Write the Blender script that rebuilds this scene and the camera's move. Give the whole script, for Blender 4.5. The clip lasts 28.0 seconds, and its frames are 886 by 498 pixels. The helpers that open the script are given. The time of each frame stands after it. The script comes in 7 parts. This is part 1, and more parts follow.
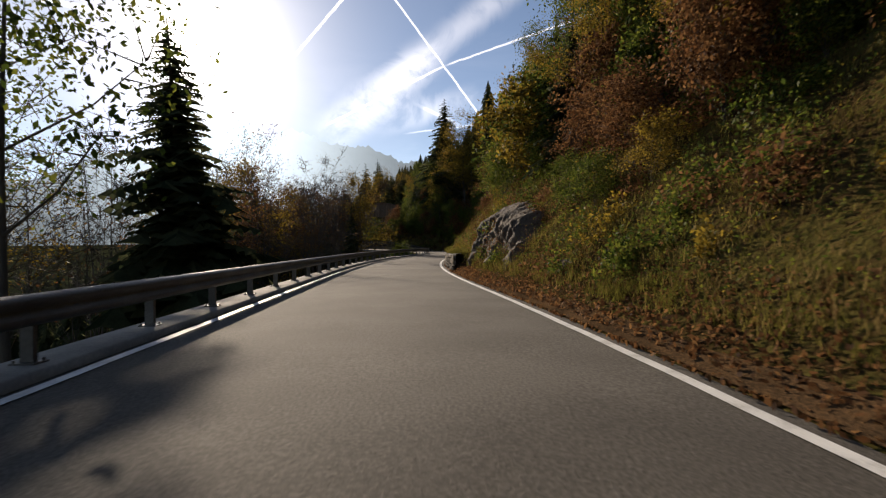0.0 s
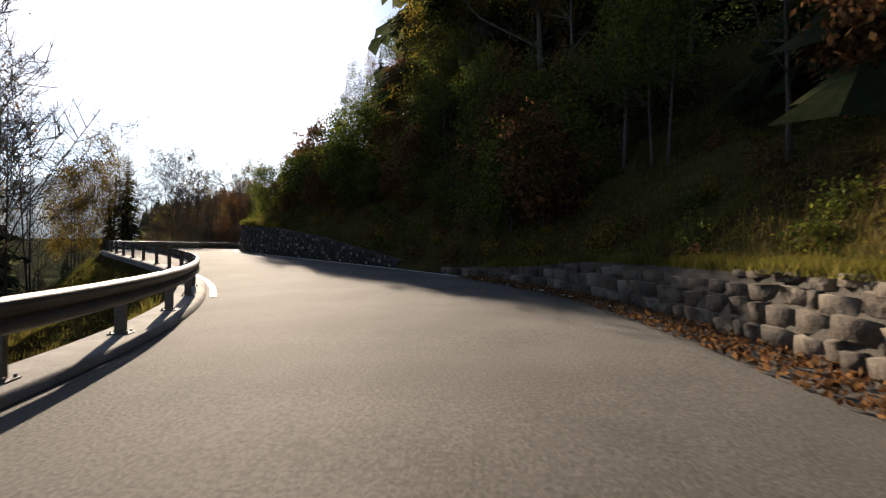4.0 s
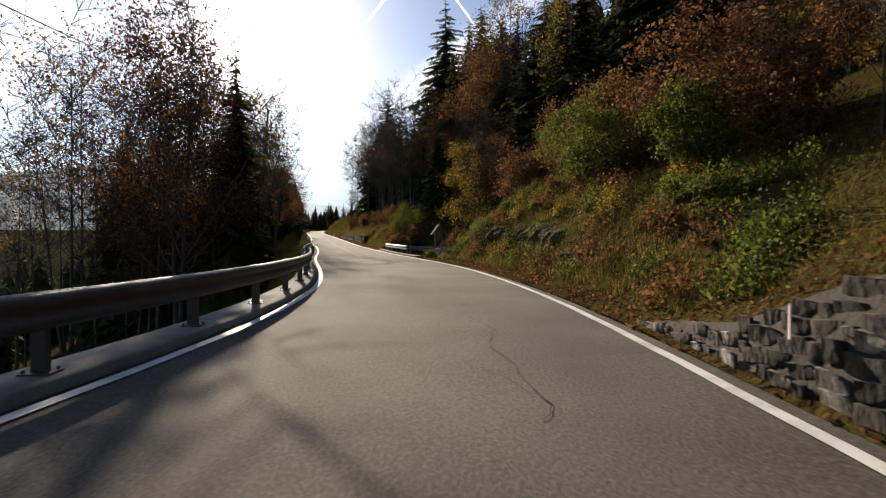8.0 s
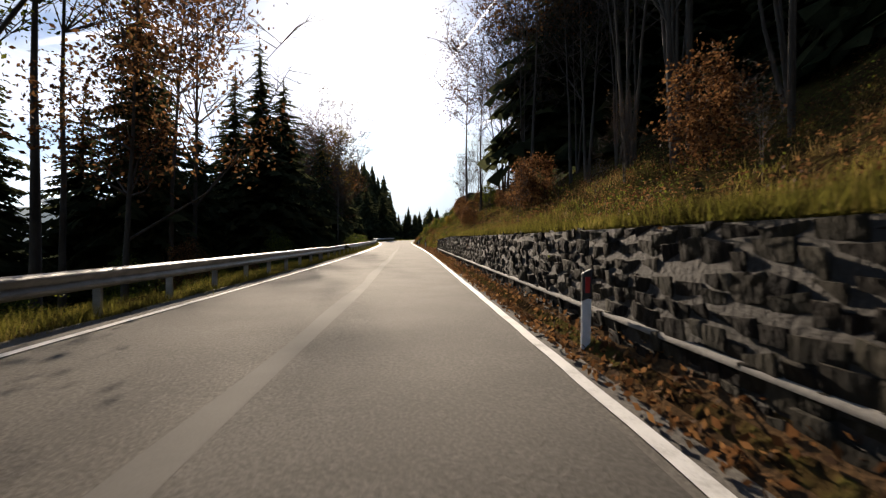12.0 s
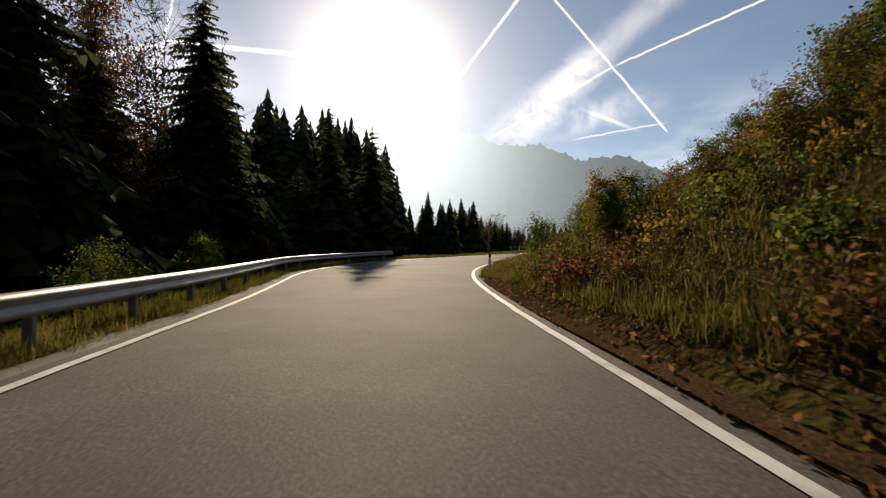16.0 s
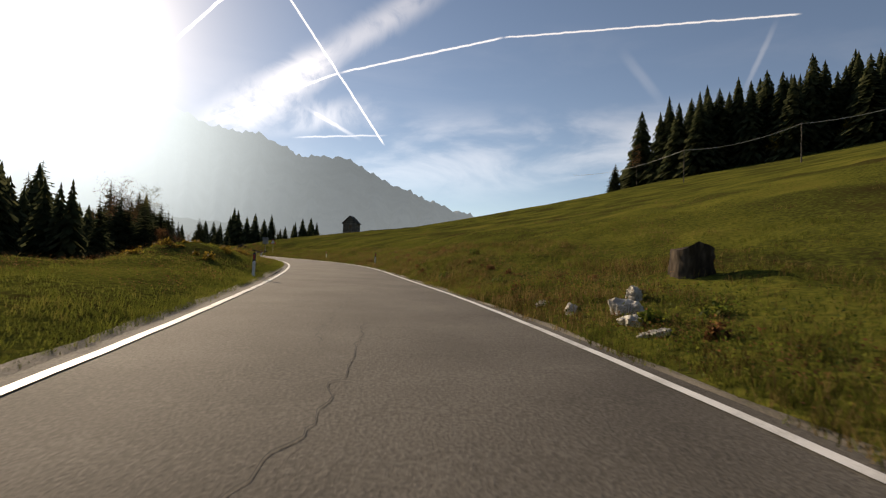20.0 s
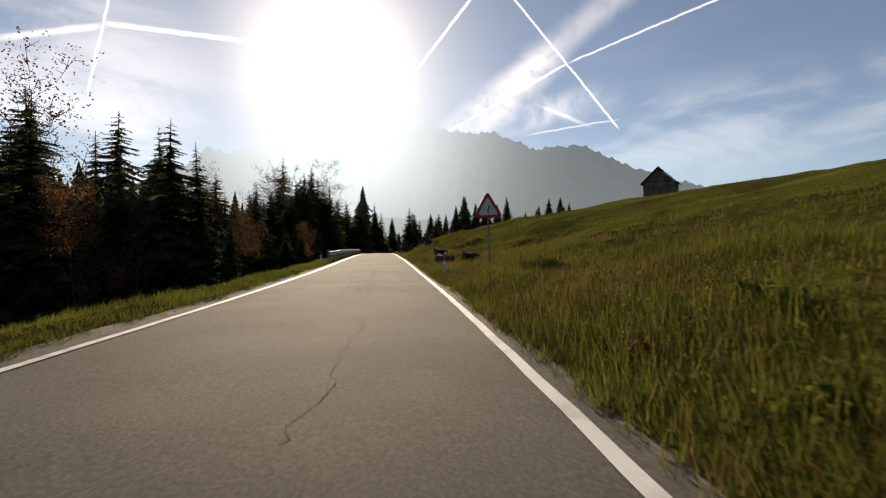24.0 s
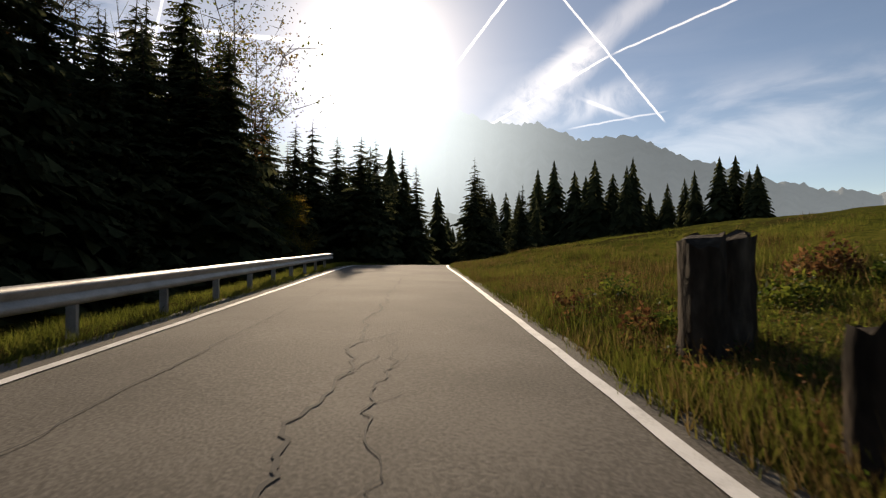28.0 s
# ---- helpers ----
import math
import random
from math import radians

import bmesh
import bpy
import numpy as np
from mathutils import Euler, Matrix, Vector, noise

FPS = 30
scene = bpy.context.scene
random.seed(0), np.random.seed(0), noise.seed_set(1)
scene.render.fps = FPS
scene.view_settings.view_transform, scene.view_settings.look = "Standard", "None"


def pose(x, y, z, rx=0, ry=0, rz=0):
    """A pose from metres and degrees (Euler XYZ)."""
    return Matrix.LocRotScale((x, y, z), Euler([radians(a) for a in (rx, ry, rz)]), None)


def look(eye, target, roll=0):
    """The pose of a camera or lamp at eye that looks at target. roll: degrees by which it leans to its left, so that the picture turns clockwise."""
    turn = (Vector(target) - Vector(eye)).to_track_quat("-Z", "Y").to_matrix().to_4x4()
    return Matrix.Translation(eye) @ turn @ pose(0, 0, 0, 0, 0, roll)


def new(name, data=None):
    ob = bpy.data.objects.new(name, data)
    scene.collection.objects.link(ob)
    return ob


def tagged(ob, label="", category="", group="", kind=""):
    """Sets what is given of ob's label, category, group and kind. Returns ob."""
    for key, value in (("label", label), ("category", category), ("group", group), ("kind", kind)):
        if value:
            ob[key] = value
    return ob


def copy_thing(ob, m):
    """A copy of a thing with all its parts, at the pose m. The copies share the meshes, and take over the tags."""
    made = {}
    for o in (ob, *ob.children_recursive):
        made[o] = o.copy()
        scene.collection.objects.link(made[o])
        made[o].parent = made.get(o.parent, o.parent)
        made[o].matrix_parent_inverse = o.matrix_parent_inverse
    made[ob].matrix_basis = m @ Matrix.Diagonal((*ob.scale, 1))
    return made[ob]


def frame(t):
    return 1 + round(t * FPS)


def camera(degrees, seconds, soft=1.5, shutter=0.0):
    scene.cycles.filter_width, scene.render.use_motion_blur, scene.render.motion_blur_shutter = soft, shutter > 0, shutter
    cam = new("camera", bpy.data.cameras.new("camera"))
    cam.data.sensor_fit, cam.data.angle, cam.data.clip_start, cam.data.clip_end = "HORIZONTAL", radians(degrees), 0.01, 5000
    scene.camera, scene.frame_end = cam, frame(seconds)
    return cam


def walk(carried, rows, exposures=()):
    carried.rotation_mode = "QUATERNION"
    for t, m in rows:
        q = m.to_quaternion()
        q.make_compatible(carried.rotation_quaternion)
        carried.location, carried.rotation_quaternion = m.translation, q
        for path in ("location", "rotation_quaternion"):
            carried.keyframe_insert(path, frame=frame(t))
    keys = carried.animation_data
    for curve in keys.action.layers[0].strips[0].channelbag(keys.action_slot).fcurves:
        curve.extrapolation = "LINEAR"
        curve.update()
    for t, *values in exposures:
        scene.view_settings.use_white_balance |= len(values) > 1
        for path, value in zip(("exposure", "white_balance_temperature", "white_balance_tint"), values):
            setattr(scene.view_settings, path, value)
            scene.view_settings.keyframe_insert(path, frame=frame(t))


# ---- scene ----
cam = camera(82.5, 28.0, soft=1.2, shutter=0.05)
# seconds, eye x y z, heading, pitch, lean in degrees
PATH = [
    (0.0, 3.66, 0.28, -0.60, -1.90, 0.31, -0.51),
    (0.5, 2.71, 10.33, -0.48, -1.75, 0.26, -1.13),
    (1.0, 1.87, 20.16, -0.36, -0.72, 0.21, -1.19),
    (1.5, 1.33, 29.79, -0.24, 1.40, 0.32, -0.33),
    (2.0, 1.27, 39.26, -0.10, 5.09, 0.15, 0.58),
    (2.5, 1.76, 48.53, 0.04, 8.17, 0.11, 1.08),
    (3.0, 2.55, 57.56, 0.17, 9.01, -0.01, 1.15),
    (3.5, 3.00, 66.37, 0.29, 4.04, 0.05, 0.47),
    (4.0, 2.33, 74.98, 0.38, -5.72, -0.06, 0.09),
    (4.5, -0.00, 83.13, 0.46, -18.97, -0.03, -0.06),
    (5.0, -3.84, 90.54, 0.65, -28.64, 0.89, -0.11),
    (5.5, -8.53, 97.30, 0.94, -33.73, 1.12, -0.17),
    (6.0, -13.41, 103.78, 1.20, -32.86, 0.54, -0.29),
    (6.5, -17.81, 110.48, 1.33, -26.68, 0.08, -0.46),
    (7.0, -21.25, 117.61, 1.39, -17.57, 0.39, -0.45),
    (7.5, -23.59, 125.11, 1.43, -10.00, 0.05, -0.35),
    (8.0, -25.27, 132.80, 1.45, -7.37, -0.95, 0.20),
    (8.5, -26.92, 140.62, 1.46, -9.33, -0.54, 0.78),
    (9.0, -28.93, 148.60, 1.49, -11.76, 0.40, 0.72),
    (9.5, -31.35, 156.83, 1.55, -13.81, 0.24, 0.85),
    (10.0, -34.16, 165.34, 1.62, -15.57, -0.42, 0.58),
    (10.5, -37.33, 174.11, 1.69, -16.99, -0.02, 0.25),
    (11.0, -40.80, 183.08, 1.80, -18.07, 0.26, 0.35),
    (11.5, -44.49, 192.21, 1.93, -18.73, 0.45, 0.11),
    (12.0, -48.31, 201.47, 2.11, -18.87, 0.25, -0.17),
    (12.5, -52.20, 210.83, 2.34, -19.06, 1.00, -0.26),
    (13.0, -56.15, 220.27, 2.60, -19.23, 1.22, -0.27),
    (13.5, -60.17, 229.77, 2.89, -19.45, 1.31, -0.32),
    (14.0, -64.26, 239.31, 3.20, -19.79, 1.41, -0.44),
    (14.5, -68.43, 248.83, 3.51, -20.31, 1.44, -0.52),
    (15.0, -72.69, 258.27, 3.83, -21.08, 1.00, -0.25),
    (15.5, -76.98, 267.51, 4.14, -21.47, 0.85, 0.13),
    (16.0, -81.10, 276.55, 4.45, -20.38, 1.50, -0.21),
    (16.5, -84.77, 285.49, 4.76, -17.04, 1.48, -1.23),
    (17.0, -87.70, 294.48, 5.10, -11.90, 0.74, -1.66),
    (17.5, -89.54, 303.65, 5.46, -3.62, 1.66, -0.83),
    (18.0, -89.89, 312.96, 5.88, 6.59, 2.81, 1.20),
    (18.5, -88.85, 322.25, 6.32, 13.39, 1.99, 3.57),
    (19.0, -87.06, 331.49, 6.75, 15.70, 1.68, 4.25),
    (19.5, -85.16, 340.78, 7.14, 14.58, 1.67, 3.07),
    (20.0, -83.66, 350.16, 7.49, 10.88, 1.84, 1.92),
    (20.5, -82.78, 359.61, 7.78, 6.92, 1.36, 0.08),
    (21.0, -82.52, 369.15, 8.02, 3.42, 1.04, -1.12),
    (21.5, -82.82, 378.83, 8.22, 0.21, 0.93, -1.43),
    (22.0, -83.73, 388.67, 8.40, -3.60, 0.85, -1.28),
    (22.5, -85.31, 398.63, 8.56, -7.29, 0.63, -1.03),
    (23.0, -87.53, 408.55, 8.71, -10.67, 0.43, -0.62),
    (23.5, -90.27, 418.33, 8.85, -13.45, 0.46, -0.40),
    (24.0, -93.39, 427.87, 9.00, -15.57, 0.73, -0.42),
    (24.5, -96.76, 437.15, 9.18, -17.16, 1.02, -0.58),
    (25.0, -100.26, 446.15, 9.39, -18.12, 0.94, -0.67),
    (25.5, -103.80, 454.92, 9.61, -18.68, 1.48, -0.04),
    (26.0, -107.33, 463.48, 9.82, -18.90, 0.79, -0.42),
    (26.5, -110.81, 471.83, 10.00, -19.13, 0.42, -0.34),
    (27.0, -114.22, 479.92, 10.15, -19.44, 0.25, -0.39),
    (27.5, -117.56, 487.71, 10.27, -19.82, 0.24, -0.06),
    (28.0, -120.82, 495.20, 10.38, -19.95, 0.23, -0.03),
]

def aim(x, y, z, yaw, pitch, lean):
    a, b = radians(yaw), radians(pitch)
    way = Vector((math.sin(a) * math.cos(b), math.cos(a) * math.cos(b), math.sin(b)))
    return look(Vector((x, y, z)), Vector((x, y, z)) + way * 10, lean)


walk(cam, [(r[0], aim(*r[1:])) for r in PATH],
     [(t_, e, 7600 if t_ < 14 else 8500, 15) for t_, e in ((0, 0.2), (1, 0.6), (2, 0.6), (3.5, 0.95), (4.5, 1.1), (6.5, 0.45), (9, 0.6), (12, 0.55), (15, 0.2), (17, 0.05), (19, 0.25), (20, 0.2), (21, 0.05), (22, 0.1), (25, 0.05), (28, 0.1))])

# ---------------------------------------------------------------- light
SUN_AZ, SUN_EL = -27.8, 20.5
SUN_DIR = Vector((math.sin(radians(SUN_AZ)) * math.cos(radians(SUN_EL)),
                  math.cos(radians(SUN_AZ)) * math.cos(radians(SUN_EL)), math.sin(radians(SUN_EL))))
sun = new("sun", bpy.data.lights.new("sun", "SUN"))
sun.data.energy, sun.data.angle, sun.data.color = 5.0, radians(0.6), (1.0, 0.92, 0.80)
sun.matrix_world = look(SUN_DIR * 900, (0, 0, 0))


def direction(az, el):
    a, e = radians(az), radians(el)
    return Vector((math.sin(a) * math.cos(e), math.cos(a) * math.cos(e), math.sin(e)))


world = bpy.data.worlds.new("sky")
scene.world = world
world.use_nodes = True
WN, WL = world.node_tree.nodes, world.node_tree.links
WN.clear()


def wnode(kind):
    return WN.new(kind)


def wmath(op, a, b=None, c=None, clamp=False):
    n = WN.new("ShaderNodeMath")
    n.operation, n.use_clamp = op, clamp
    for i, v in enumerate((a, b, c)):
        if v is None:
            continue
        if isinstance(v, (int, float)):
            n.inputs[i].default_value = v
        else:
            WL.new(v, n.inputs[i])
    return n.outputs[0]


def wdot(socket, vec):
    n = WN.new("ShaderNodeVectorMath")
    n.operation = "DOT_PRODUCT"
    WL.new(socket, n.inputs[0])
    n.inputs[1].default_value = vec
    return n.outputs["Value"]


def wramp(x, lo, hi):
    n = WN.new("ShaderNodeMapRange")
    n.interpolation_type, n.clamp = "SMOOTHSTEP", True
    WL.new(x, n.inputs[0])
    n.inputs[1].default_value, n.inputs[2].default_value = lo, hi
    return n.outputs[0]


coord = wnode("ShaderNodeTexCoord").outputs["Generated"]
sky = wnode("ShaderNodeTexSky")
sky.sky_type, sky.sun_disc = "NISHITA", False
sky.sun_elevation, sky.sun_rotation = radians(SUN_EL), radians(SUN_AZ)
sky.altitude, sky.air_density, sky.dust_density, sky.ozone_density = 1200, 0.85, 0.2, 2.2
SKY_STRENGTH = 0.11

# aureole of the low sun in the hazy air
toward = wdot(coord, SUN_DIR)
near_sun = wmath("MAXIMUM", toward, 0.0)
glow = wmath("ADD", wmath("ADD", wmath("MULTIPLY", wmath("POWER", near_sun, 900.0), 60.0), wmath("MULTIPLY", wmath("POWER", near_sun, 150.0), 8.0)),
             wmath("ADD", wmath("MULTIPLY", wmath("POWER", near_sun, 48.0), 4.2), wmath("MULTIPLY", wmath("POWER", near_sun, 14.0), 0.7)))
# thin high cloud, streaked
squash = wnode("ShaderNodeMapping")
squash.inputs["Scale"].default_value = (1.3, 1.3, 4.6)
squash.inputs["Rotation"].default_value = (radians(14), radians(-9), radians(20))
WL.new(coord, squash.inputs[0])
puffs = wnode("ShaderNodeTexNoise")
puffs.inputs["Scale"].default_value, puffs.inputs["Detail"].default_value = 2.6, 9.0
puffs.inputs["Roughness"].default_value, puffs.inputs["Distortion"].default_value = 0.56, 0.5
WL.new(squash.outputs[0], puffs.inputs["Vector"])
veil = wmath("MULTIPLY", wramp(puffs.outputs["Fac"], 0.50, 0.78), 0.45)
low = WN.new("ShaderNodeSeparateXYZ")
WL.new(coord, low.inputs[0])
veil = wmath("MULTIPLY", veil, wramp(low.outputs["Z"], 0.62, 0.2))
curl = wnode("ShaderNodeTexNoise")
curl.inputs["Scale"].default_value, curl.inputs["Detail"].default_value = 7.5, 10.0
curl.inputs["Roughness"].default_value, curl.inputs["Distortion"].default_value = 0.62, 0.8
WL.new(coord, curl.inputs["Vector"])


def plume(a, b, width, fade):
    """A fluffy bank along the way from one direction to another, frayed by noise."""
    da, db = direction(*a), direction(*b)
    off = wmath("ADD", wmath("ABSOLUTE", wdot(coord, da.cross(db).normalized())), wmath("MULTIPLY", wmath("SUBTRACT", curl.outputs["Fac"], 0.5), width * 1.6))
    mid = (da + db).normalized()
    along = wramp(wdot(coord, mid), mid.dot(da) - fade, mid.dot(da) + fade)
    return wmath("MULTIPLY", wmath("MULTIPLY", wramp(off, width, width * 0.2), along), wramp(curl.outputs["Fac"], 0.30, 0.62))


# the bank behind the crossing trails, thin at its upper end
for a, b, width, fade, power in (((-14, 13.2), (-3.5, 21.0), 0.050, 0.006, 6.5), ((-6, 19.5), (9, 29.0), 0.038, 0.010, 3.0), ((-9, 14.5), (2, 16.5), 0.040, 0.008, 4.0)):
    veil = wmath("ADD", veil, wmath("MULTIPLY", plume(a, b, width, fade), power))
# soft cloud band low in the north-east, and milky air in the west
band = wmath("MULTIPLY", wmath("MULTIPLY", wramp(low.outputs["Z"], 0.11, 0.20), wramp(low.outputs["Z"], 0.32, 0.235)), wramp(wdot(coord, direction(20, 12)), 0.87, 0.97))
veil = wmath("ADD", veil, wmath("MULTIPLY", wmath("MULTIPLY", band, wramp(puffs.outputs["Fac"], 0.32, 0.56)), 2.2))
milk = wmath("MULTIPLY", wramp(wdot(coord, direction(-54, 15)), 0.965, 0.998), wramp(puffs.outputs["Fac"], 0.28, 0.6))
veil = wmath("ADD", veil, wmath("MULTIPLY", milk, 4.0))

wiggle = wnode("ShaderNodeTexNoise")
wiggle.inputs["Scale"].default_value, wiggle.inputs["Detail"].default_value = 55.0, 3.0
WL.new(coord, wiggle.inputs["Vector"])
shake = wmath("MULTIPLY", wmath("SUBTRACT", wiggle.outputs["Fac"], 0.5), 0.0035)


def contrail(a, b, width, power):
    """A vapour trail between two directions of the sky."""
    da, db = direction(*a), direction(*b)
    off = wmath("ABSOLUTE", wmath("ADD", wdot(coord, da.cross(db).normalized()), shake))
    across = wramp(off, width, width * 0.15)
    mid = (da + db).normalized()
    along = wramp(wdot(coord, mid), mid.dot(da) - 0.0008, mid.dot(da) + 0.0025)
    return wmath("MULTIPLY", wmath("MULTIPLY", across, along), power)


trails = None
for a, b, width, power in (((-10.6, 28.6), (-22.3, 15.6), 0.0032, 14.0), ((-9.6, 29.2), (3.8, 13.2), 0.0026, 9.0),
                           ((-14.7, 13.9), (-1.4, 20.3), 0.0030, 8.0), ((-1.4, 20.3), (17, 24.6), 0.0026, 7.0), ((17, 24.6), (46, 23.4), 0.0022, 6.0),
                           ((-58, 17.8), (-49, 21.2), 0.0070, 4.5), ((-49.5, 21.2), (-18.7, 21.0), 0.0055, 6.0), ((-48.6, 25.6), (-50.7, 15.1), 0.0028, 6.0),
                           ((-4.8, 16.3), (0.8, 13.7), 0.0050, 4.5), ((-6, 13.2), (3.9, 14.2), 0.0024, 4.0),
                           ((44, 23), (41.5, 17.5), 0.006, 1.3), ((30, 22.5), (34, 17.5), 0.012, 0.7)):
    one = contrail(a, b, width, power)
    trails = one if trails is None else wmath("MAXIMUM", trails, one)
extra = wmath("ADD", wmath("ADD", glow, veil), trails)
tone = wnode("ShaderNodeVectorMath")
tone.operation = "SCALE"
tone.inputs[0].default_value = (1.0, 0.97, 0.92)
WL.new(extra, tone.inputs["Scale"])
total = wnode("ShaderNodeVectorMath")
total.operation = "ADD"
WL.new(sky.outputs[0], total.inputs[0])
WL.new(tone.outputs[0], total.inputs[1])
air = wnode("ShaderNodeBackground")
air.inputs["Strength"].default_value = SKY_STRENGTH
WL.new(total.outputs[0], air.inputs["Color"])
WL.new(air.outputs[0], wnode("ShaderNodeOutputWorld").inputs["Surface"])

# ---------------------------------------------------------------- materials
def material(name, stops, scale=4.0, rough=0.8, bump=0.3, metal=0.0, fine=0.0, through_light=0.0, by="", spread=0.25,
             stretch=(1, 1, 1), distance=0.02, detail=8.0, gloss=0.5, stain=0.35):
    """Noise-graded surface: stops are (position, colour); by: object or island for a random shade; through_light: share of translucency."""
    m = bpy.data.materials.new(name)
    m.use_nodes = True
    n, l = m.node_tree.nodes, m.node_tree.links
    n.clear()
    out, bsdf = n.new("ShaderNodeOutputMaterial"), n.new("ShaderNodeBsdfPrincipled")
    tc, mp = n.new("ShaderNodeNewGeometry"), n.new("ShaderNodeMapping")
    mp.inputs["Scale"].default_value = stretch
    l.new(tc.outputs["Position"], mp.inputs[0])
    big, small = n.new("ShaderNodeTexNoise"), n.new("ShaderNodeTexNoise")
    for tex, sc in ((big, scale), (small, fine or scale * 9)):
        tex.inputs["Scale"].default_value, tex.inputs["Detail"].default_value = sc, detail
        l.new(mp.outputs[0], tex.inputs["Vector"])
    mixf = n.new("ShaderNodeMath")
    mixf.operation = "MULTIPLY_ADD"
    l.new(small.outputs["Fac"], mixf.inputs[0])
    mixf.inputs[1].default_value = stain
    back = n.new("ShaderNodeMath")
    back.operation = "MULTIPLY_ADD"
    l.new(big.outputs["Fac"], back.inputs[0])
    back.inputs[1].default_value, back.inputs[2].default_value = 1 - stain, 0.0
    l.new(back.outputs[0], mixf.inputs[2])
    fac = mixf.outputs[0]
    if by:
        rnd = n.new("ShaderNodeObjectInfo").outputs["Random"] if by == "object" else tc.outputs["Random Per Island"]
        shift = n.new("ShaderNodeMath")
        shift.operation = "MULTIPLY_ADD"
        l.new(rnd, shift.inputs[0])
        shift.inputs[1].default_value, shift.inputs[2].default_value = spread, -spread / 2
        plus = n.new("ShaderNodeMath")
        plus.operation = "ADD"
        l.new(fac, plus.inputs[0])
        l.new(shift.outputs[0], plus.inputs[1])
        fac = plus.outputs[0]
    ramp = n.new("ShaderNodeValToRGB")
    els = ramp.color_ramp.elements
    while len(els) < len(stops):
        els.new(0.5)
    for e, (pos, col) in zip(els, stops):
        e.position, e.color = pos, (*col, 1)
    l.new(fac, ramp.inputs[0])
    l.new(ramp.outputs[0], bsdf.inputs["Base Color"])
    bsdf.inputs["Roughness"].default_value, bsdf.inputs["Metallic"].default_value = rough, metal
    bsdf.inputs["Specular IOR Level"].default_value = gloss
    if bump:
        bp = n.new("ShaderNodeBump")
        bp.inputs["Strength"].default_value, bp.inputs["Distance"].default_value = bump, distance
        l.new(small.outputs["Fac"], bp.inputs["Height"])
        l.new(bp.outputs[0], bsdf.inputs["Normal"])
    if through_light:
        tr, mix = n.new("ShaderNodeBsdfTranslucent"), n.new("ShaderNodeMixShader")
        l.new(ramp.outputs[0], tr.inputs["Color"])
        mix.inputs[0].default_value = through_light
        l.new(bsdf.outputs[0], mix.inputs[1])
        l.new(tr.outputs[0], mix.inputs[2])
        l.new(mix.outputs[0], out.inputs["Surface"])
    else:
        l.new(bsdf.outputs[0], out.inputs["Surface"])
    return m


M = {}
M["asphalt"] = material("asphalt", [(0.36, (0.048, 0.042, 0.035)), (0.5, (0.084, 0.075, 0.063)), (0.64, (0.138, 0.124, 0.105))], 0.5, 0.90, 0.9, fine=34, distance=0.010, stain=0.6, gloss=0.24)
M["patch"] = material("asphalt_overlay", [(0.36, (0.046, 0.041, 0.034)), (0.5, (0.074, 0.067, 0.057)), (0.64, (0.115, 0.104, 0.090))], 0.7, 0.90, 0.9, fine=36, distance=0.010, stain=0.65, gloss=0.24)
M["old_steel"] = material("old_guardrail_steel", [(0.3, (0.050, 0.042, 0.036)), (0.55, (0.095, 0.084, 0.074)), (0.75, (0.16, 0.145, 0.13))], 1.6, 0.55, 0.15, metal=0.35, fine=30)
M["seam"] = material("asphalt_seam", [(0.3, (0.062, 0.056, 0.048)), (0.7, (0.098, 0.090, 0.078))], 1.0, 0.9, 0.4, fine=60, distance=0.005)
M["crack"] = material("crack_tar", [(0.3, (0.008, 0.008, 0.008)), (0.7, (0.02, 0.019, 0.018))], 8, 0.9, 0.2)
M["paint"] = material("road_paint", [(0.32, (0.42, 0.41, 0.38)), (0.5, (0.70, 0.69, 0.66)), (0.7, (0.80, 0.79, 0.76))], 3.0, 0.6, 0.3, fine=45, distance=0.004)
M["concrete"] = material("concrete", [(0.3, (0.10, 0.092, 0.080)), (0.55, (0.21, 0.195, 0.170)), (0.75, (0.31, 0.29, 0.255))], 1.6, 0.9, 0.5, fine=30, distance=0.01)
M["steel"] = material("galvanised_steel", [(0.3, (0.15, 0.145, 0.14)), (0.7, (0.30, 0.295, 0.285))], 3.0, 0.5, 0.1, metal=0.6, fine=40)
M["meadow"] = material("meadow_ground", [(0.36, (0.042, 0.030, 0.012)), (0.45, (0.052, 0.056, 0.014)), (0.55, (0.105, 0.108, 0.020)), (0.66, (0.155, 0.130, 0.030))], 0.16, 0.95, 0.6, fine=7, distance=0.05, stain=0.45, gloss=0.0)
M["soil"] = material("bank_soil", [(0.36, (0.022, 0.014, 0.008)), (0.46, (0.055, 0.036, 0.015)), (0.56, (0.066, 0.058, 0.017)), (0.68, (0.105, 0.068, 0.028))], 0.55, 0.95, 1.0, fine=9, distance=0.12, stain=0.5, gloss=0.0)
M["valley"] = material("valley_ground", [(0.30, (0.018, 0.022, 0.012)), (0.5, (0.032, 0.036, 0.018)), (0.7, (0.055, 0.050, 0.026))], 0.02, 0.95, 0.8, fine=0.4, distance=0.8, stain=0.5, gloss=0.0)
M["litter"] = material("leaf_litter", [(0.34, (0.030, 0.021, 0.013)), (0.5, (0.078, 0.048, 0.026)), (0.66, (0.15, 0.085, 0.040))], 1.4, 0.95, 0.9, fine=34, distance=0.03, stain=0.55, gloss=0.0)
M["gravel"] = material("gravel_verge", [(0.3, (0.07, 0.058, 0.04)), (0.55, (0.18, 0.155, 0.12)), (0.75, (0.33, 0.30, 0.25))], 1.2, 0.95, 0.9, fine=40, distance=0.02)
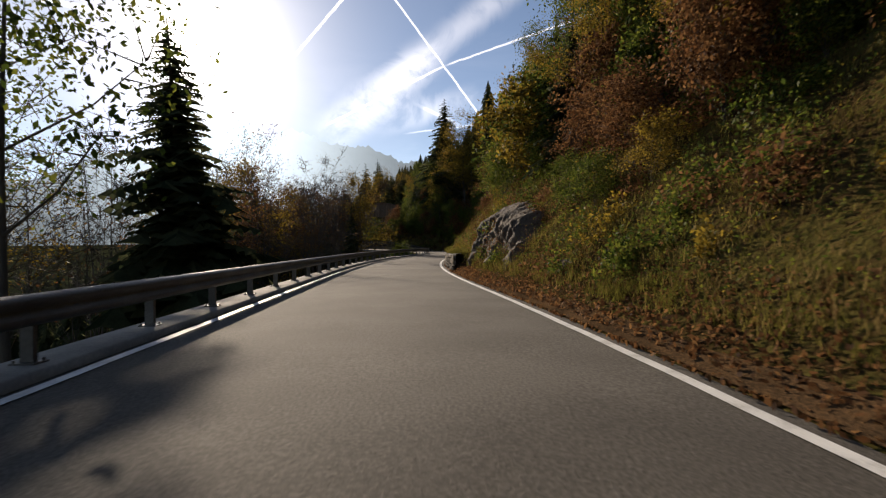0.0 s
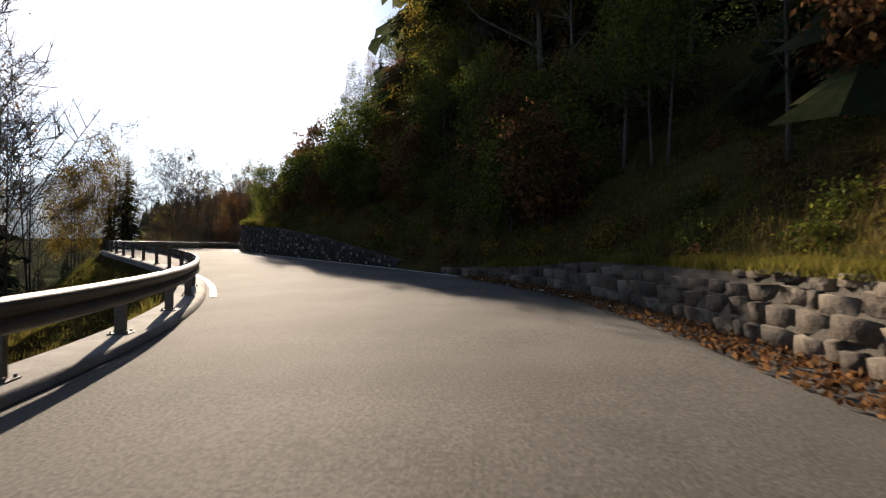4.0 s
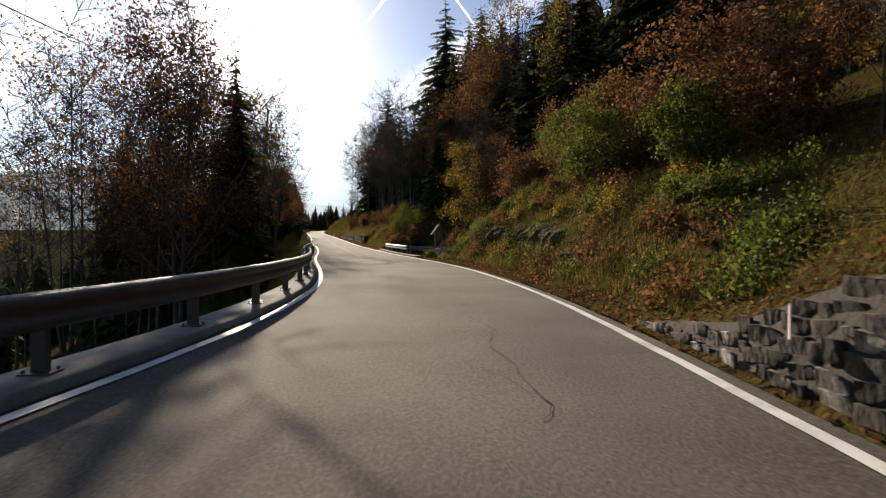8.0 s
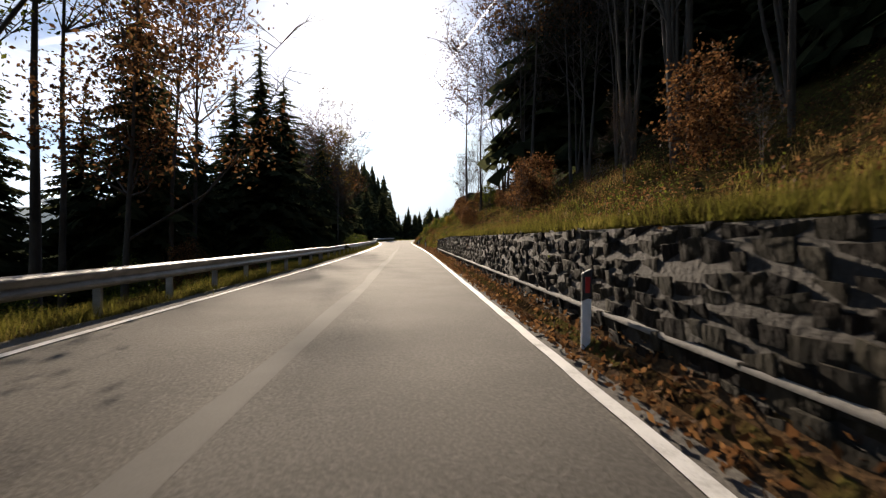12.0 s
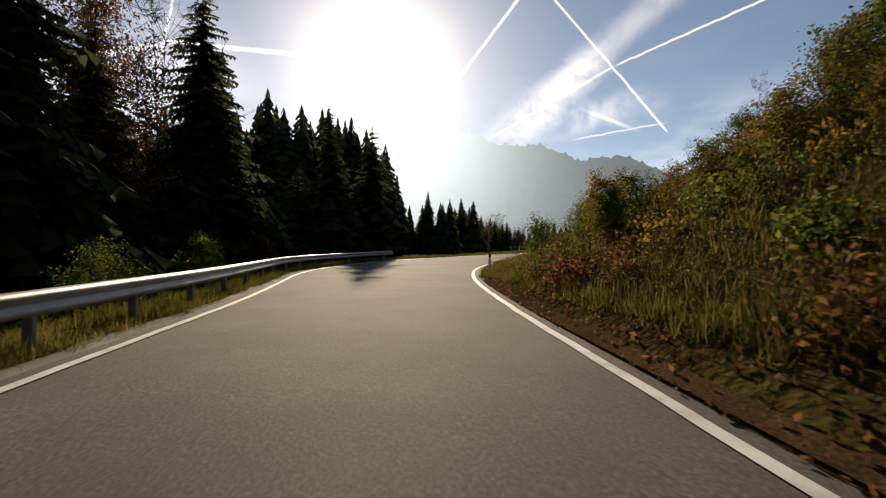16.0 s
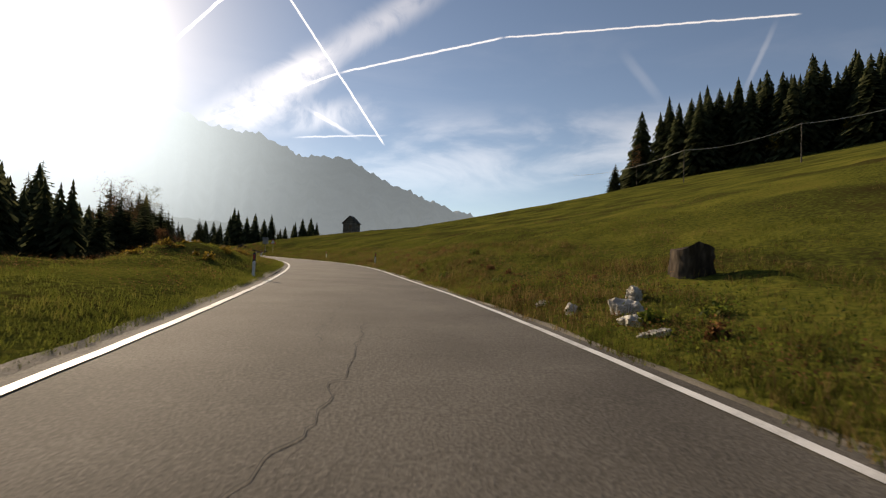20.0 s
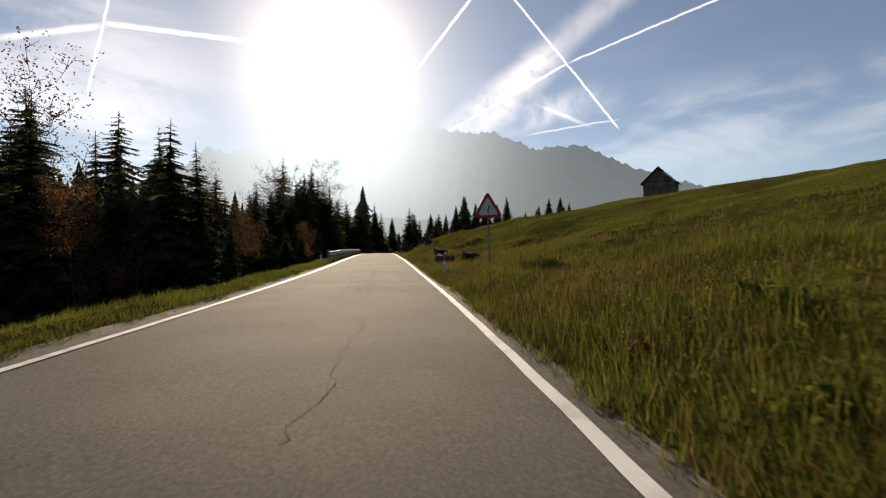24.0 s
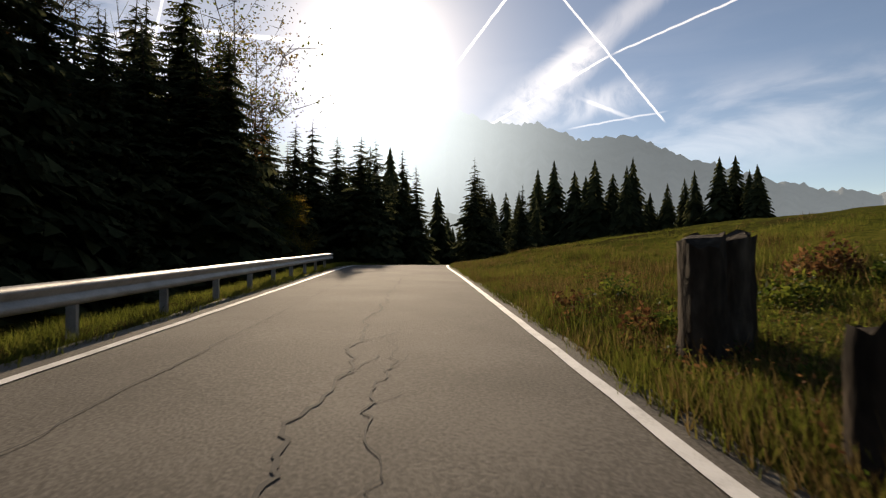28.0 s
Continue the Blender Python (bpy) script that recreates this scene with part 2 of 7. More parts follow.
M["rock"] = material("rock_face", [(0.3, (0.012, 0.008, 0.005)), (0.5, (0.050, 0.033, 0.020)), (0.72, (0.115, 0.080, 0.050))], 0.9, 0.9, 1.0, fine=9, distance=0.12, stretch=(1, 1, 0.45))
M["mossy_rock"] = material("mossy_rock", [(0.36, (0.012, 0.010, 0.007)), (0.45, (0.034, 0.034, 0.016)), (0.53, (0.060, 0.064, 0.018)), (0.60, (0.070, 0.058, 0.040)), (0.72, (0.16, 0.145, 0.115))], 1.6, 0.95, 1.0, fine=14, distance=0.12, stain=0.55, gloss=0.1)
M["limestone"] = material("pale_limestone", [(0.3, (0.20, 0.18, 0.15)), (0.55, (0.46, 0.43, 0.38)), (0.75, (0.62, 0.59, 0.54))], 2.2, 0.9, 0.8, fine=16, distance=0.05)
M["stone"] = material("wall_stone", [(0.30, (0.032, 0.023, 0.015)), (0.5, (0.086, 0.064, 0.043)), (0.72, (0.17, 0.135, 0.096))], 1.5, 0.9, 0.8, fine=14, distance=0.03, by="object", spread=0.35)
M["stone_rest"] = material("wall_stone_small", [(0.30, (0.032, 0.023, 0.015)), (0.5, (0.086, 0.064, 0.043)), (0.72, (0.17, 0.135, 0.096))], 1.5, 0.9, 0.8, fine=14, distance=0.03, by="island", spread=0.35)
M["grey_stone"] = material("grey_wall_stone", [(0.30, (0.011, 0.009, 0.006)), (0.50, (0.032, 0.026, 0.019)), (0.66, (0.075, 0.062, 0.048)), (0.80, (0.34, 0.31, 0.27))], 2.2, 0.95, 1.0, fine=15, stretch=(1, 1, 0.5), stain=0.5, distance=0.06, by="object", spread=0.5)
M["grey_rest"] = material("grey_wall_stone_small", [(0.30, (0.011, 0.009, 0.006)), (0.50, (0.032, 0.026, 0.019)), (0.66, (0.075, 0.062, 0.048)), (0.80, (0.34, 0.31, 0.27))], 2.2, 0.95, 1.0, fine=15, stretch=(1, 1, 0.5), stain=0.5, distance=0.06, by="island", spread=0.5)
# wall 3 stone: the shade of overhanging trees is put into its colour
M["dark_stone"] = material("shaded_wall_stone", [(0.30, (0.008, 0.006, 0.005)), (0.52, (0.019, 0.015, 0.011)), (0.68, (0.028, 0.024, 0.016)), (0.84, (0.060, 0.052, 0.040))], 2.2, 0.95, 1.0, fine=15, stretch=(1, 1, 0.5), stain=0.5, distance=0.06, by="object", spread=0.5, gloss=0.1)
M["dark_rest"] = material("shaded_wall_stone_small", [(0.30, (0.008, 0.006, 0.005)), (0.52, (0.019, 0.015, 0.011)), (0.68, (0.028, 0.024, 0.016)), (0.84, (0.060, 0.052, 0.040))], 2.2, 0.95, 1.0, fine=15, stretch=(1, 1, 0.5), stain=0.5, distance=0.06, by="island", spread=0.5, gloss=0.1)
# joint darkened to match; walls 2 and 3 and the house footing
M["dark_mortar"] = material("dark_wall_joint", [(0.3, (0.013, 0.010, 0.007)), (0.7, (0.042, 0.034, 0.025))], 3, 0.95, 1.0, fine=18, distance=0.03)
M["mortar"] = material("wall_joint", [(0.3, (0.030, 0.024, 0.017)), (0.7, (0.080, 0.064, 0.046))], 3, 0.95, 0.8, fine=25)
M["bark"] = material("bark", [(0.3, (0.030, 0.024, 0.018)), (0.6, (0.085, 0.070, 0.055)), (0.75, (0.15, 0.13, 0.11))], 3, 0.95, 0.9, fine=16, stretch=(1, 1, 0.25), distance=0.03)
M["pale_bark"] = material("pale_bark", [(0.3, (0.08, 0.07, 0.06)), (0.6, (0.22, 0.20, 0.17)), (0.75, (0.34, 0.31, 0.28))], 3, 0.95, 0.7, fine=16, stretch=(1, 1, 0.3), distance=0.02)
M["needles"] = material("needles", [(0.25, (0.026, 0.036, 0.017)), (0.5, (0.058, 0.066, 0.034)), (0.8, (0.10, 0.105, 0.050))], 0.8, 0.75, 0, by="island", spread=0.5, through_light=0.5, gloss=0.0)
M["leaf_green"] = material("green_leaves", [(0.25, (0.030, 0.050, 0.010)), (0.5, (0.075, 0.105, 0.018)), (0.8, (0.16, 0.17, 0.028))], 0.8, 0.6, 0, by="island", spread=0.7, through_light=0.55, gloss=0.08)
M["leaf_gold"] = material("golden_leaves", [(0.25, (0.085, 0.060, 0.012)), (0.5, (0.20, 0.135, 0.020)), (0.8, (0.30, 0.21, 0.035))], 0.8, 0.6, 0, by="island", spread=0.7, through_light=0.55, gloss=0.08)
M["leaf_rust"] = material("rust_leaves", [(0.25, (0.055, 0.026, 0.012)), (0.5, (0.14, 0.065, 0.028)), (0.8, (0.23, 0.12, 0.05))], 0.8, 0.7, 0, by="island", spread=0.7, through_light=0.5, gloss=0.05)
M["grass"] = material("grass_blades", [(0.33, (0.050, 0.042, 0.014)), (0.44, (0.098, 0.088, 0.020)), (0.54, (0.135, 0.132, 0.026)), (0.63, (0.200, 0.160, 0.040)), (0.76, (0.25, 0.185, 0.075))], 0.42, 0.85, 0, by="island", spread=0.3, through_light=0.55, gloss=0.0, stain=0.25)
M["meadow_blades"] = material("meadow_blades", [(0.33, (0.045, 0.046, 0.012)), (0.45, (0.082, 0.096, 0.018)), (0.56, (0.118, 0.136, 0.024)), (0.70, (0.175, 0.150, 0.040))], 0.35, 0.85, 0, by="island", spread=0.3, through_light=0.62, gloss=0.0, stain=0.25)
M["dry_grass"] = material("dry_grass_blades", [(0.33, (0.060, 0.036, 0.014)), (0.5, (0.135, 0.098, 0.034)), (0.7, (0.235, 0.165, 0.068))], 0.5, 0.85, 0, by="island", spread=0.35, through_light=0.5, gloss=0.0)
M["weathered"] = material("weathered_wood", [(0.3, (0.045, 0.035, 0.028)), (0.55, (0.12, 0.098, 0.08)), (0.75, (0.21, 0.18, 0.15))], 2, 0.9, 0.7, fine=18, stretch=(1, 1, 0.15), distance=0.015, by="object", spread=0.2)
M["plank"] = material("brown_planks", [(0.3, (0.055, 0.034, 0.022)), (0.55, (0.13, 0.085, 0.055)), (0.75, (0.20, 0.14, 0.095))], 2, 0.85, 0.6, fine=18, stretch=(1, 1, 0.15), distance=0.01, by="object", spread=0.2)
M["old_wood"] = material("rotten_stump_wood", [(0.36, (0.015, 0.011, 0.008)), (0.52, (0.048, 0.036, 0.026)), (0.70, (0.125, 0.100, 0.076))], 3, 0.95, 1.0, fine=14, stretch=(1, 1, 0.3), distance=0.04, gloss=0.1)
M["shingle"] = material("roof_shingle", [(0.3, (0.03, 0.026, 0.022)), (0.7, (0.10, 0.088, 0.075))], 2.5, 0.95, 0.6, fine=20, gloss=0.1, by="object", spread=0.25)
M["plaster"] = material("house_plaster", [(0.3, (0.30, 0.25, 0.19)), (0.7, (0.48, 0.42, 0.33))], 1, 0.9, 0.3, fine=25)
M["white"] = material("white_plastic", [(0.3, (0.55, 0.55, 0.53)), (0.7, (0.78, 0.78, 0.76))], 6, 0.5, 0.1)
M["black"] = material("black_plastic", [(0.3, (0.015, 0.015, 0.015)), (0.7, (0.035, 0.034, 0.033))], 6, 0.5, 0.1)
M["red"] = material("red_reflector", [(0.3, (0.32, 0.02, 0.02)), (0.7, (0.5, 0.035, 0.03))], 6, 0.35, 0.05)
M["cable"] = material("cable", [(0.3, (0.25, 0.25, 0.24)), (0.7, (0.38, 0.38, 0.36))], 6, 0.6, 0)
M["glass"] = material("dark_glass", [(0.3, (0.01, 0.012, 0.015)), (0.7, (0.02, 0.024, 0.03))], 3, 0.08, 0)

# ---------------------------------------------------------------- helpers of this scene
def mesh_of(name, verts, faces, mat, smooth=False):
    """A mesh from arrays of vertices and of equal-sided faces."""
    verts, faces = np.asarray(verts, np.float32), np.asarray(faces, np.int32)
    me = bpy.data.meshes.new(name)
    k = faces.shape[1]
    me.vertices.add(len(verts))
    me.vertices.foreach_set("co", verts.ravel())
    me.loops.add(faces.size)
    me.loops.foreach_set("vertex_index", faces.ravel())
    me.polygons.add(len(faces))
    me.polygons.foreach_set("loop_start", np.arange(0, faces.size, k, dtype=np.int32))
    me.polygons.foreach_set("loop_total", np.full(len(faces), k, np.int32))
    if smooth:
        me.polygons.foreach_set("use_smooth", np.ones(len(faces), bool))
    me.update(calc_edges=True)
    me.materials.append(mat)
    return me


def part(name, data, mat, parent, label="", m=None):
    """Link a bmesh or a mesh as one object under a thing or a part."""
    if isinstance(data, bmesh.types.BMesh):
        me = bpy.data.meshes.new(name)
        data.to_mesh(me)
        data.free()
        me.materials.append(mat)
        data = me
    ob = new(name, data)
    ob.parent = parent
    if m is not None:
        ob.matrix_basis = m
    return tagged(ob, label)


def thing(name, label, category, group="", m=None, data=None, kind=""):
    ob = new(name, data)
    if m is not None:
        ob.matrix_basis = m
    return tagged(ob, label, category, group, kind)


def box(bm, size, at=(0, 0, 0), turn=(0, 0, 0), bevel=0.0):
    r = bmesh.ops.create_cube(bm, size=1.0, matrix=pose(*at, *turn) @ Matrix.Diagonal((*size, 1)))
    if bevel:
        es = {e for v in r["verts"] for e in v.link_edges}
        bmesh.ops.bevel(bm, geom=list(es), offset=bevel, segments=2, affect="EDGES", profile=0.6)
    return bm


def tube(bm, a, b, ra, rb, sides=8, caps=True):
    a, b = Vector(a), Vector(b)
    d = b - a
    m = Matrix.Translation((a + b) / 2) @ d.to_track_quat("Z", "Y").to_matrix().to_4x4()
    bmesh.ops.create_cone(bm, cap_ends=caps, segments=sides, radius1=ra, radius2=rb, depth=d.length, matrix=m)
    return bm


# ---------------------------------------------------------------- the road's axis and cross-section
EYE = 1.2
_t = np.array([r[0] for r in PATH])
_p = np.array([[r[1], r[2], r[3] - EYE] for r in PATH])


def _smooth(t, a):
    u = np.clip(t / 0.5, 0, len(a) - 1 - 1e-9)
    i = u.astype(int)
    f = (u - i)[:, None]
    g = lambda k: a[np.clip(k, 0, len(a) - 1)]
    p0, p1, p2, p3 = g(i - 1), g(i), g(i + 1), g(i + 2)
    return 0.5 * (2 * p1 + (p2 - p0) * f + (2 * p0 - 5 * p1 + 4 * p2 - p3) * f * f + (3 * p1 - p0 - 3 * p2 + p3) * f ** 3)


_fine = _smooth(np.arange(0, 28.0001, 0.02), _p)
_a, _b = _fine[0] - _fine[10], _fine[-1] - _fine[-11]
_a, _b = _a / np.linalg.norm(_a[:2]), _b / np.linalg.norm(_b[:2])
_back = _fine[0] + _a * np.arange(90, 0, -0.5)[:, None]
_tail, _q, _h = [], _fine[-1].copy(), math.atan2(_b[0], _b[1])
for k in range(320):
    d = k * 0.5
    _h += 0.5 * (0.0 if d < 26 else 1 / 45 if d < 80 else 0.0)
    _q = _q + 0.5 * np.array([math.sin(_h), math.cos(_h), 0.012 if d < 30 else -0.03])
    _tail.append(_q.copy())
AXIS = np.vstack([_back, _fine, np.array(_tail)])
_len = np.concatenate([[0], np.cumsum(np.hypot(*np.diff(AXIS[:, :2], axis=0).T))])
_len -= _len[len(_back)]
S0, S1 = _len[0] + 1, _len[-1] - 1
SG = np.arange(math.ceil(S0), math.floor(S1), 0.5)
AX = np.stack([np.interp(SG, _len, AXIS[:, i]) for i in range(3)], 1)
_k = np.ones(9) / 9
for i in range(3):
    AX[4:-4, i] = np.convolve(AX[:, i], _k, "valid")
TG = np.gradient(AX[:, :2], axis=0)
TG /= np.linalg.norm(TG, axis=1)[:, None]


def at(s, u, z=0.0):
    """World point: s metres along the road, u metres to the right of its axis, z above it."""
    s, u, z = np.broadcast_arrays(np.asarray(s, float), np.asarray(u, float), np.asarray(z, float))
    x, y, h, tx, ty = (np.interp(s, SG, c) for c in (AX[:, 0], AX[:, 1], AX[:, 2], TG[:, 0], TG[:, 1]))
    return np.stack([x + u * ty, y - u * tx, h + z], -1)


def heading(s):
    """Degrees about z that turn the y axis along the road."""
    return math.degrees(math.atan2(-float(np.interp(s, SG, TG[:, 0])), float(np.interp(s, SG, TG[:, 1]))))


RIGHT = np.array([(-90, 2.3), (0, 2.5), (8, 2.33), (20, 1.55), (26, 1.28), (42, 1.0), (60, 1.1), (65, 1.3), (68, 1.55), (77.5, 3.7), (82, 4.8), (87, 5.7),
                  (92, 5.0), (97, 3.9), (101, 3.0), (106, 2.2), (112, 1.5), (118, 0.95), (124, 1.0), (132, 1.55), (142, 2.5), (147, 2.95), (152, 3.25), (162, 3.2), (168, 2.4),
                  (177, 1.65), (195, 1.32), (215, 1.45), (250, 1.6), (276, 1.64), (286, 1.83), (296, 2.0), (303, 1.75), (316, 0.9), (321, 0.75), (334, 1.0),
                  (340, 1.6), (348, 2.75), (354, 3.4), (361, 3.6), (371, 2.85), (378, 2.25), (391, 1.22), (417, 1.5), (440, 1.3), (471, 0.95), (499, 1.05), (509, 1.27), (525, 1.6), (540, 1.9), (680, 2.4)])
LEFT = np.array([(-90, -3.3), (5, -3.2), (20, -3.45), (27, -3.7), (45, -4.2), (52, -4.3), (58, -4.1), (64, -3.8), (69, -3.6), (74, -3.0), (79, -2.4), (84, -2.4), (89, -2.35), (94, -2.9), (100, -4.0), (106, -5.0),
                 (118, -6.9), (126, -7.0), (132, -5.6), (139, -3.4), (145, -2.25), (150, -1.85), (156, -2.15), (161, -2.8), (170, -3.6), (180, -3.7), (198, -3.85),
                 (215, -4.3), (250, -3.8), (279, -3.4), (284, -3.15), (297, -3.28), (308, -4.4), (318, -7.4), (330, -8.4), (338, -6.4), (343, -4.0), (349, -2.75), (356, -2.5), (363, -2.5), (374, -2.95),
                 (381, -3.4), (395, -3.85), (420, -4.15), (445, -4.1), (474, -3.8), (502, -3.72), (512, -3.8), (527, -3.52), (545, -3.6), (680, -3.2)])


def edge(table, s):
    """The table's value at s, rounded off."""
    s = np.asarray(s, float)
    return sum(np.interp(s + d, table[:, 0], table[:, 1]) for d in (-4, -2, 0, 2, 4)) / 5


uR = lambda s: edge(RIGHT, s)
uL = lambda s: edge(LEFT, s)

# height above the road at these distances outside the painted edge
OUT = np.array([0.35, 0.8, 1.4, 2.5, 4.5, 8, 16, 30, 46])
BANK_R = np.array([(-90, 0.05, 0.25, 0.7, 1.8, 3.8, 7, 13, 22, 32), (12, 0.05, 0.25, 0.7, 1.9, 4.2, 8, 14, 23, 33), (22.5, 0.0, 0.2, 0.9, 2.4, 4.4, 8, 14, 23, 33),
                   (24, -0.02, 0.5, 1.2, 2.5, 4.6, 7.6, 13, 22, 32), (60, -0.02, 0.5, 1.15, 2.3, 4.4, 7.6, 13.5, 22, 32), (85, -0.02, 0.5, 1.1, 1.9, 3.4, 6.2, 12.5, 21, 32),
                   (92, -0.02, 0.2, 0.9, 2.0, 4.0, 7, 13, 22, 33), (102, -0.02, 0.7, 1.5, 2.6, 4.4, 7, 13, 22, 33), (112, -0.02, 1.3, 2.2, 3.2, 4.8, 7.2, 13, 22, 33), (120, -0.02, 1.6, 2.5, 3.3, 4.6, 7, 12, 21, 32),
                   (136, -0.02, 1.6, 2.5, 3.1, 4.1, 6, 11, 20, 31), (141, -0.02, 0.9, 1.6, 2.3, 3.4, 5.6, 10.5, 20, 31), (146, 0.05, 0.15, 0.5, 1.2, 2.5, 4.6, 8.5, 13, 19), (157, 0.02, 0.1, 0.4, 1.3, 3.0, 5.0, 8.0, 12.5, 18), (164, 0.02, 0.1, 0.5, 1.9, 3.9, 5.6, 8.2, 13, 19), (169, 0.02, 0.05, 0.2, 0.6, 1.6, 3.4, 8, 16, 28),
                   (176, -0.05, -0.4, -1.0, -1.6, -1.8, 0.0, 5, 14, 26), (186, -0.05, -0.3, -0.8, -1.2, -1.2, 0.5, 5, 14, 26), (190, 0.02, 0.1, 0.4, 1.2, 2.6, 5, 10, 18, 29), (203, 0.05, 0.25, 0.7, 1.5, 2.8, 5, 10, 18, 29),
                   (206, 0.0, 0.5, 1.3, 1.7, 2.7, 4.6, 9, 17, 27), (250, 0.0, 0.5, 1.3, 1.7, 2.7, 4.6, 9, 17, 27), (256, 0.05, 0.3, 0.8, 1.7, 3.2, 5.5, 9, 15, 24), (278, 0.05, 0.3, 0.8, 1.8, 3.5, 6.0, 9, 13, 20),
                   (300, 0.05, 0.3, 0.8, 1.8, 3.3, 5.2, 8, 12, 18), (313, 0.0, 0.08, 0.2, 0.5, 1.5, 3.6, 6.6, 11, 17), (322, 0.0, 0.08, 0.2, 0.5, 1.4, 3.3, 6.0, 10.4, 16), (335, 0.0, 0.08, 0.25, 0.6, 1.3, 2.7, 5.2, 9.5, 14), (358, 0.0, 0.15, 0.4, 0.7, 1.0, 1.8, 3.6, 7.5, 11.8),
                   (364, 0.0, 0.03, 0.08, 0.2, 0.5, 1.3, 3.4, 7.4, 11.8), (370, 0.0, 0.1, 0.25, 0.45, 0.7, 1.3, 3.4, 7.6, 12.4), (384, 0.0, 0.12, 0.3, 0.5, 0.8, 1.4, 3.6, 7.8, 12.6), (392, 0.02, 0.3, 0.7, 1.1, 1.5, 2.2, 4.2, 8.0, 12.4), (420, 0.0, 0.1, 0.35, 0.7, 1.2, 2.1, 4.0, 7.2, 11),
                   (455, 0.0, 0.1, 0.35, 0.7, 1.2, 2.1, 3.9, 6.6, 9.6), (463, 0.0, 0.1, 0.3, 0.6, 1.05, 2.0, 3.9, 6.5, 9.4), (475, 0.0, 0.05, 0.12, 0.28, 0.75, 1.9, 4.0, 6.4, 9.0), (483, 0.02, 0.2, 0.5, 0.95, 1.55, 2.6, 4.3, 6.5, 8.9), (490, 0.05, 0.3, 0.8, 1.5, 2.1, 2.9, 4.4, 6.6, 8.8), (499, 0.02, 0.15, 0.4, 0.9, 1.8, 2.7, 4.2, 6.3, 8.5), (507, 0.0, 0.05, 0.12, 0.3, 1.2, 2.3, 3.9, 5.9, 8.0), (518, 0.0, 0.05, 0.1, 0.25, 1.1, 2.0, 3.4, 5.3, 7.2), (535, 0.0, 0.05, 0.12, 0.3, 0.8, 1.4, 2.6, 4.0, 5.4), (680, 0.0, 0.1, 0.2, 0.3, 0.5, 0.8, 1.4, 2.4, 3.5)])
BANK_L = np.array([(-90, 0.0, -0.1, -0.7, -1.6, -2.8, -5, -9.5, -17, -25), (150, 0.0, -0.1, -0.8, -1.8, -3.2, -5.5, -10, -18, -26), (164, 0.0, 0.0, -0.5, -1.4, -2.6, -4.6, -9, -16, -24),
                   (176, 0.0, 0.0, 0.0, -0.6, -1.6, -3.6, -7.5, -14, -21), (300, 0.0, 0.03, 0.02, -0.3, -1.4, -3.2, -7, -13, -20), (318, 0.0, 0.03, 0.02, -0.2, -0.9, -2.4, -5.6, -11, -17),
                   (336, 0.0, 0.05, 0.1, 0.1, 0.0, -0.5, -2.0, -5, -9), (352, 0.0, 0.06, 0.12, 0.15, 0.05, -0.4, -2.0, -5, -9), (384, 0.0, 0.06, 0.2, 0.35, 0.4, 0.0, -1.7, -5, -9), (412, 0.0, 0.06, 0.2, 0.4, 0.5, 0.2, -1.5, -5, -10),
                   (425, 0.0, 0.05, 0.12, 0.1, -0.4, -2, -5.5, -11, -17), (475, 0.0, 0.04, 0.05, -0.4, -1.6, -3.6, -7.5, -13, -20), (530, 0.0, 0.04, 0.0, -0.4, -1.4, -3.2, -6.5, -11, -16), (680, 0.0, 0.04, 0.1, 0.1, 0.0, -0.6, -1.5, -3, -4)])


def lumps(x, y, z=0.0):
    """Smooth pseudo-random relief, -1 to 1."""
    return (np.sin(x * 0.83 + 1.3 * np.sin(y * 0.57)) + np.sin(y * 0.91 - 1.1 * np.sin(x * 0.49 + 2)) + 0.6 * np.sin(x * 2.1 + y * 1.7) + 0.5 * np.sin(x * 3.7 - y * 3.1 + 1)) / 3.1


# hummocks: side, s, distance outside the edge, half-lengths, height
BUMPS = ((-1, 394, 3.6, 5, 2.0, 0.75), (-1, 404, 3.0, 4, 1.4, 0.35), (-1, 386, 8, 5, 2, 0.5), (1, 382, 5.5, 3, 2, 0.25), (1, 160, 2.8, 1.6, 0.8, 0.7), (1, 163.5, 2.2, 1.4, 0.7, 0.6), (1, 157, 2.6, 1.5, 0.9, 0.6), (1, 166, 3.2, 1.6, 1.0, 0.7), (1, 153, 3.0, 3, 1.3, 0.6), (1, 410, 10, 6, 3, 0.5),
         (1, 199, 2.6, 4, 1.2, 0.7), (1, 292, 2.4, 4, 1.2, 0.6), (-1, 376, 12, 6, 3, 0.5))


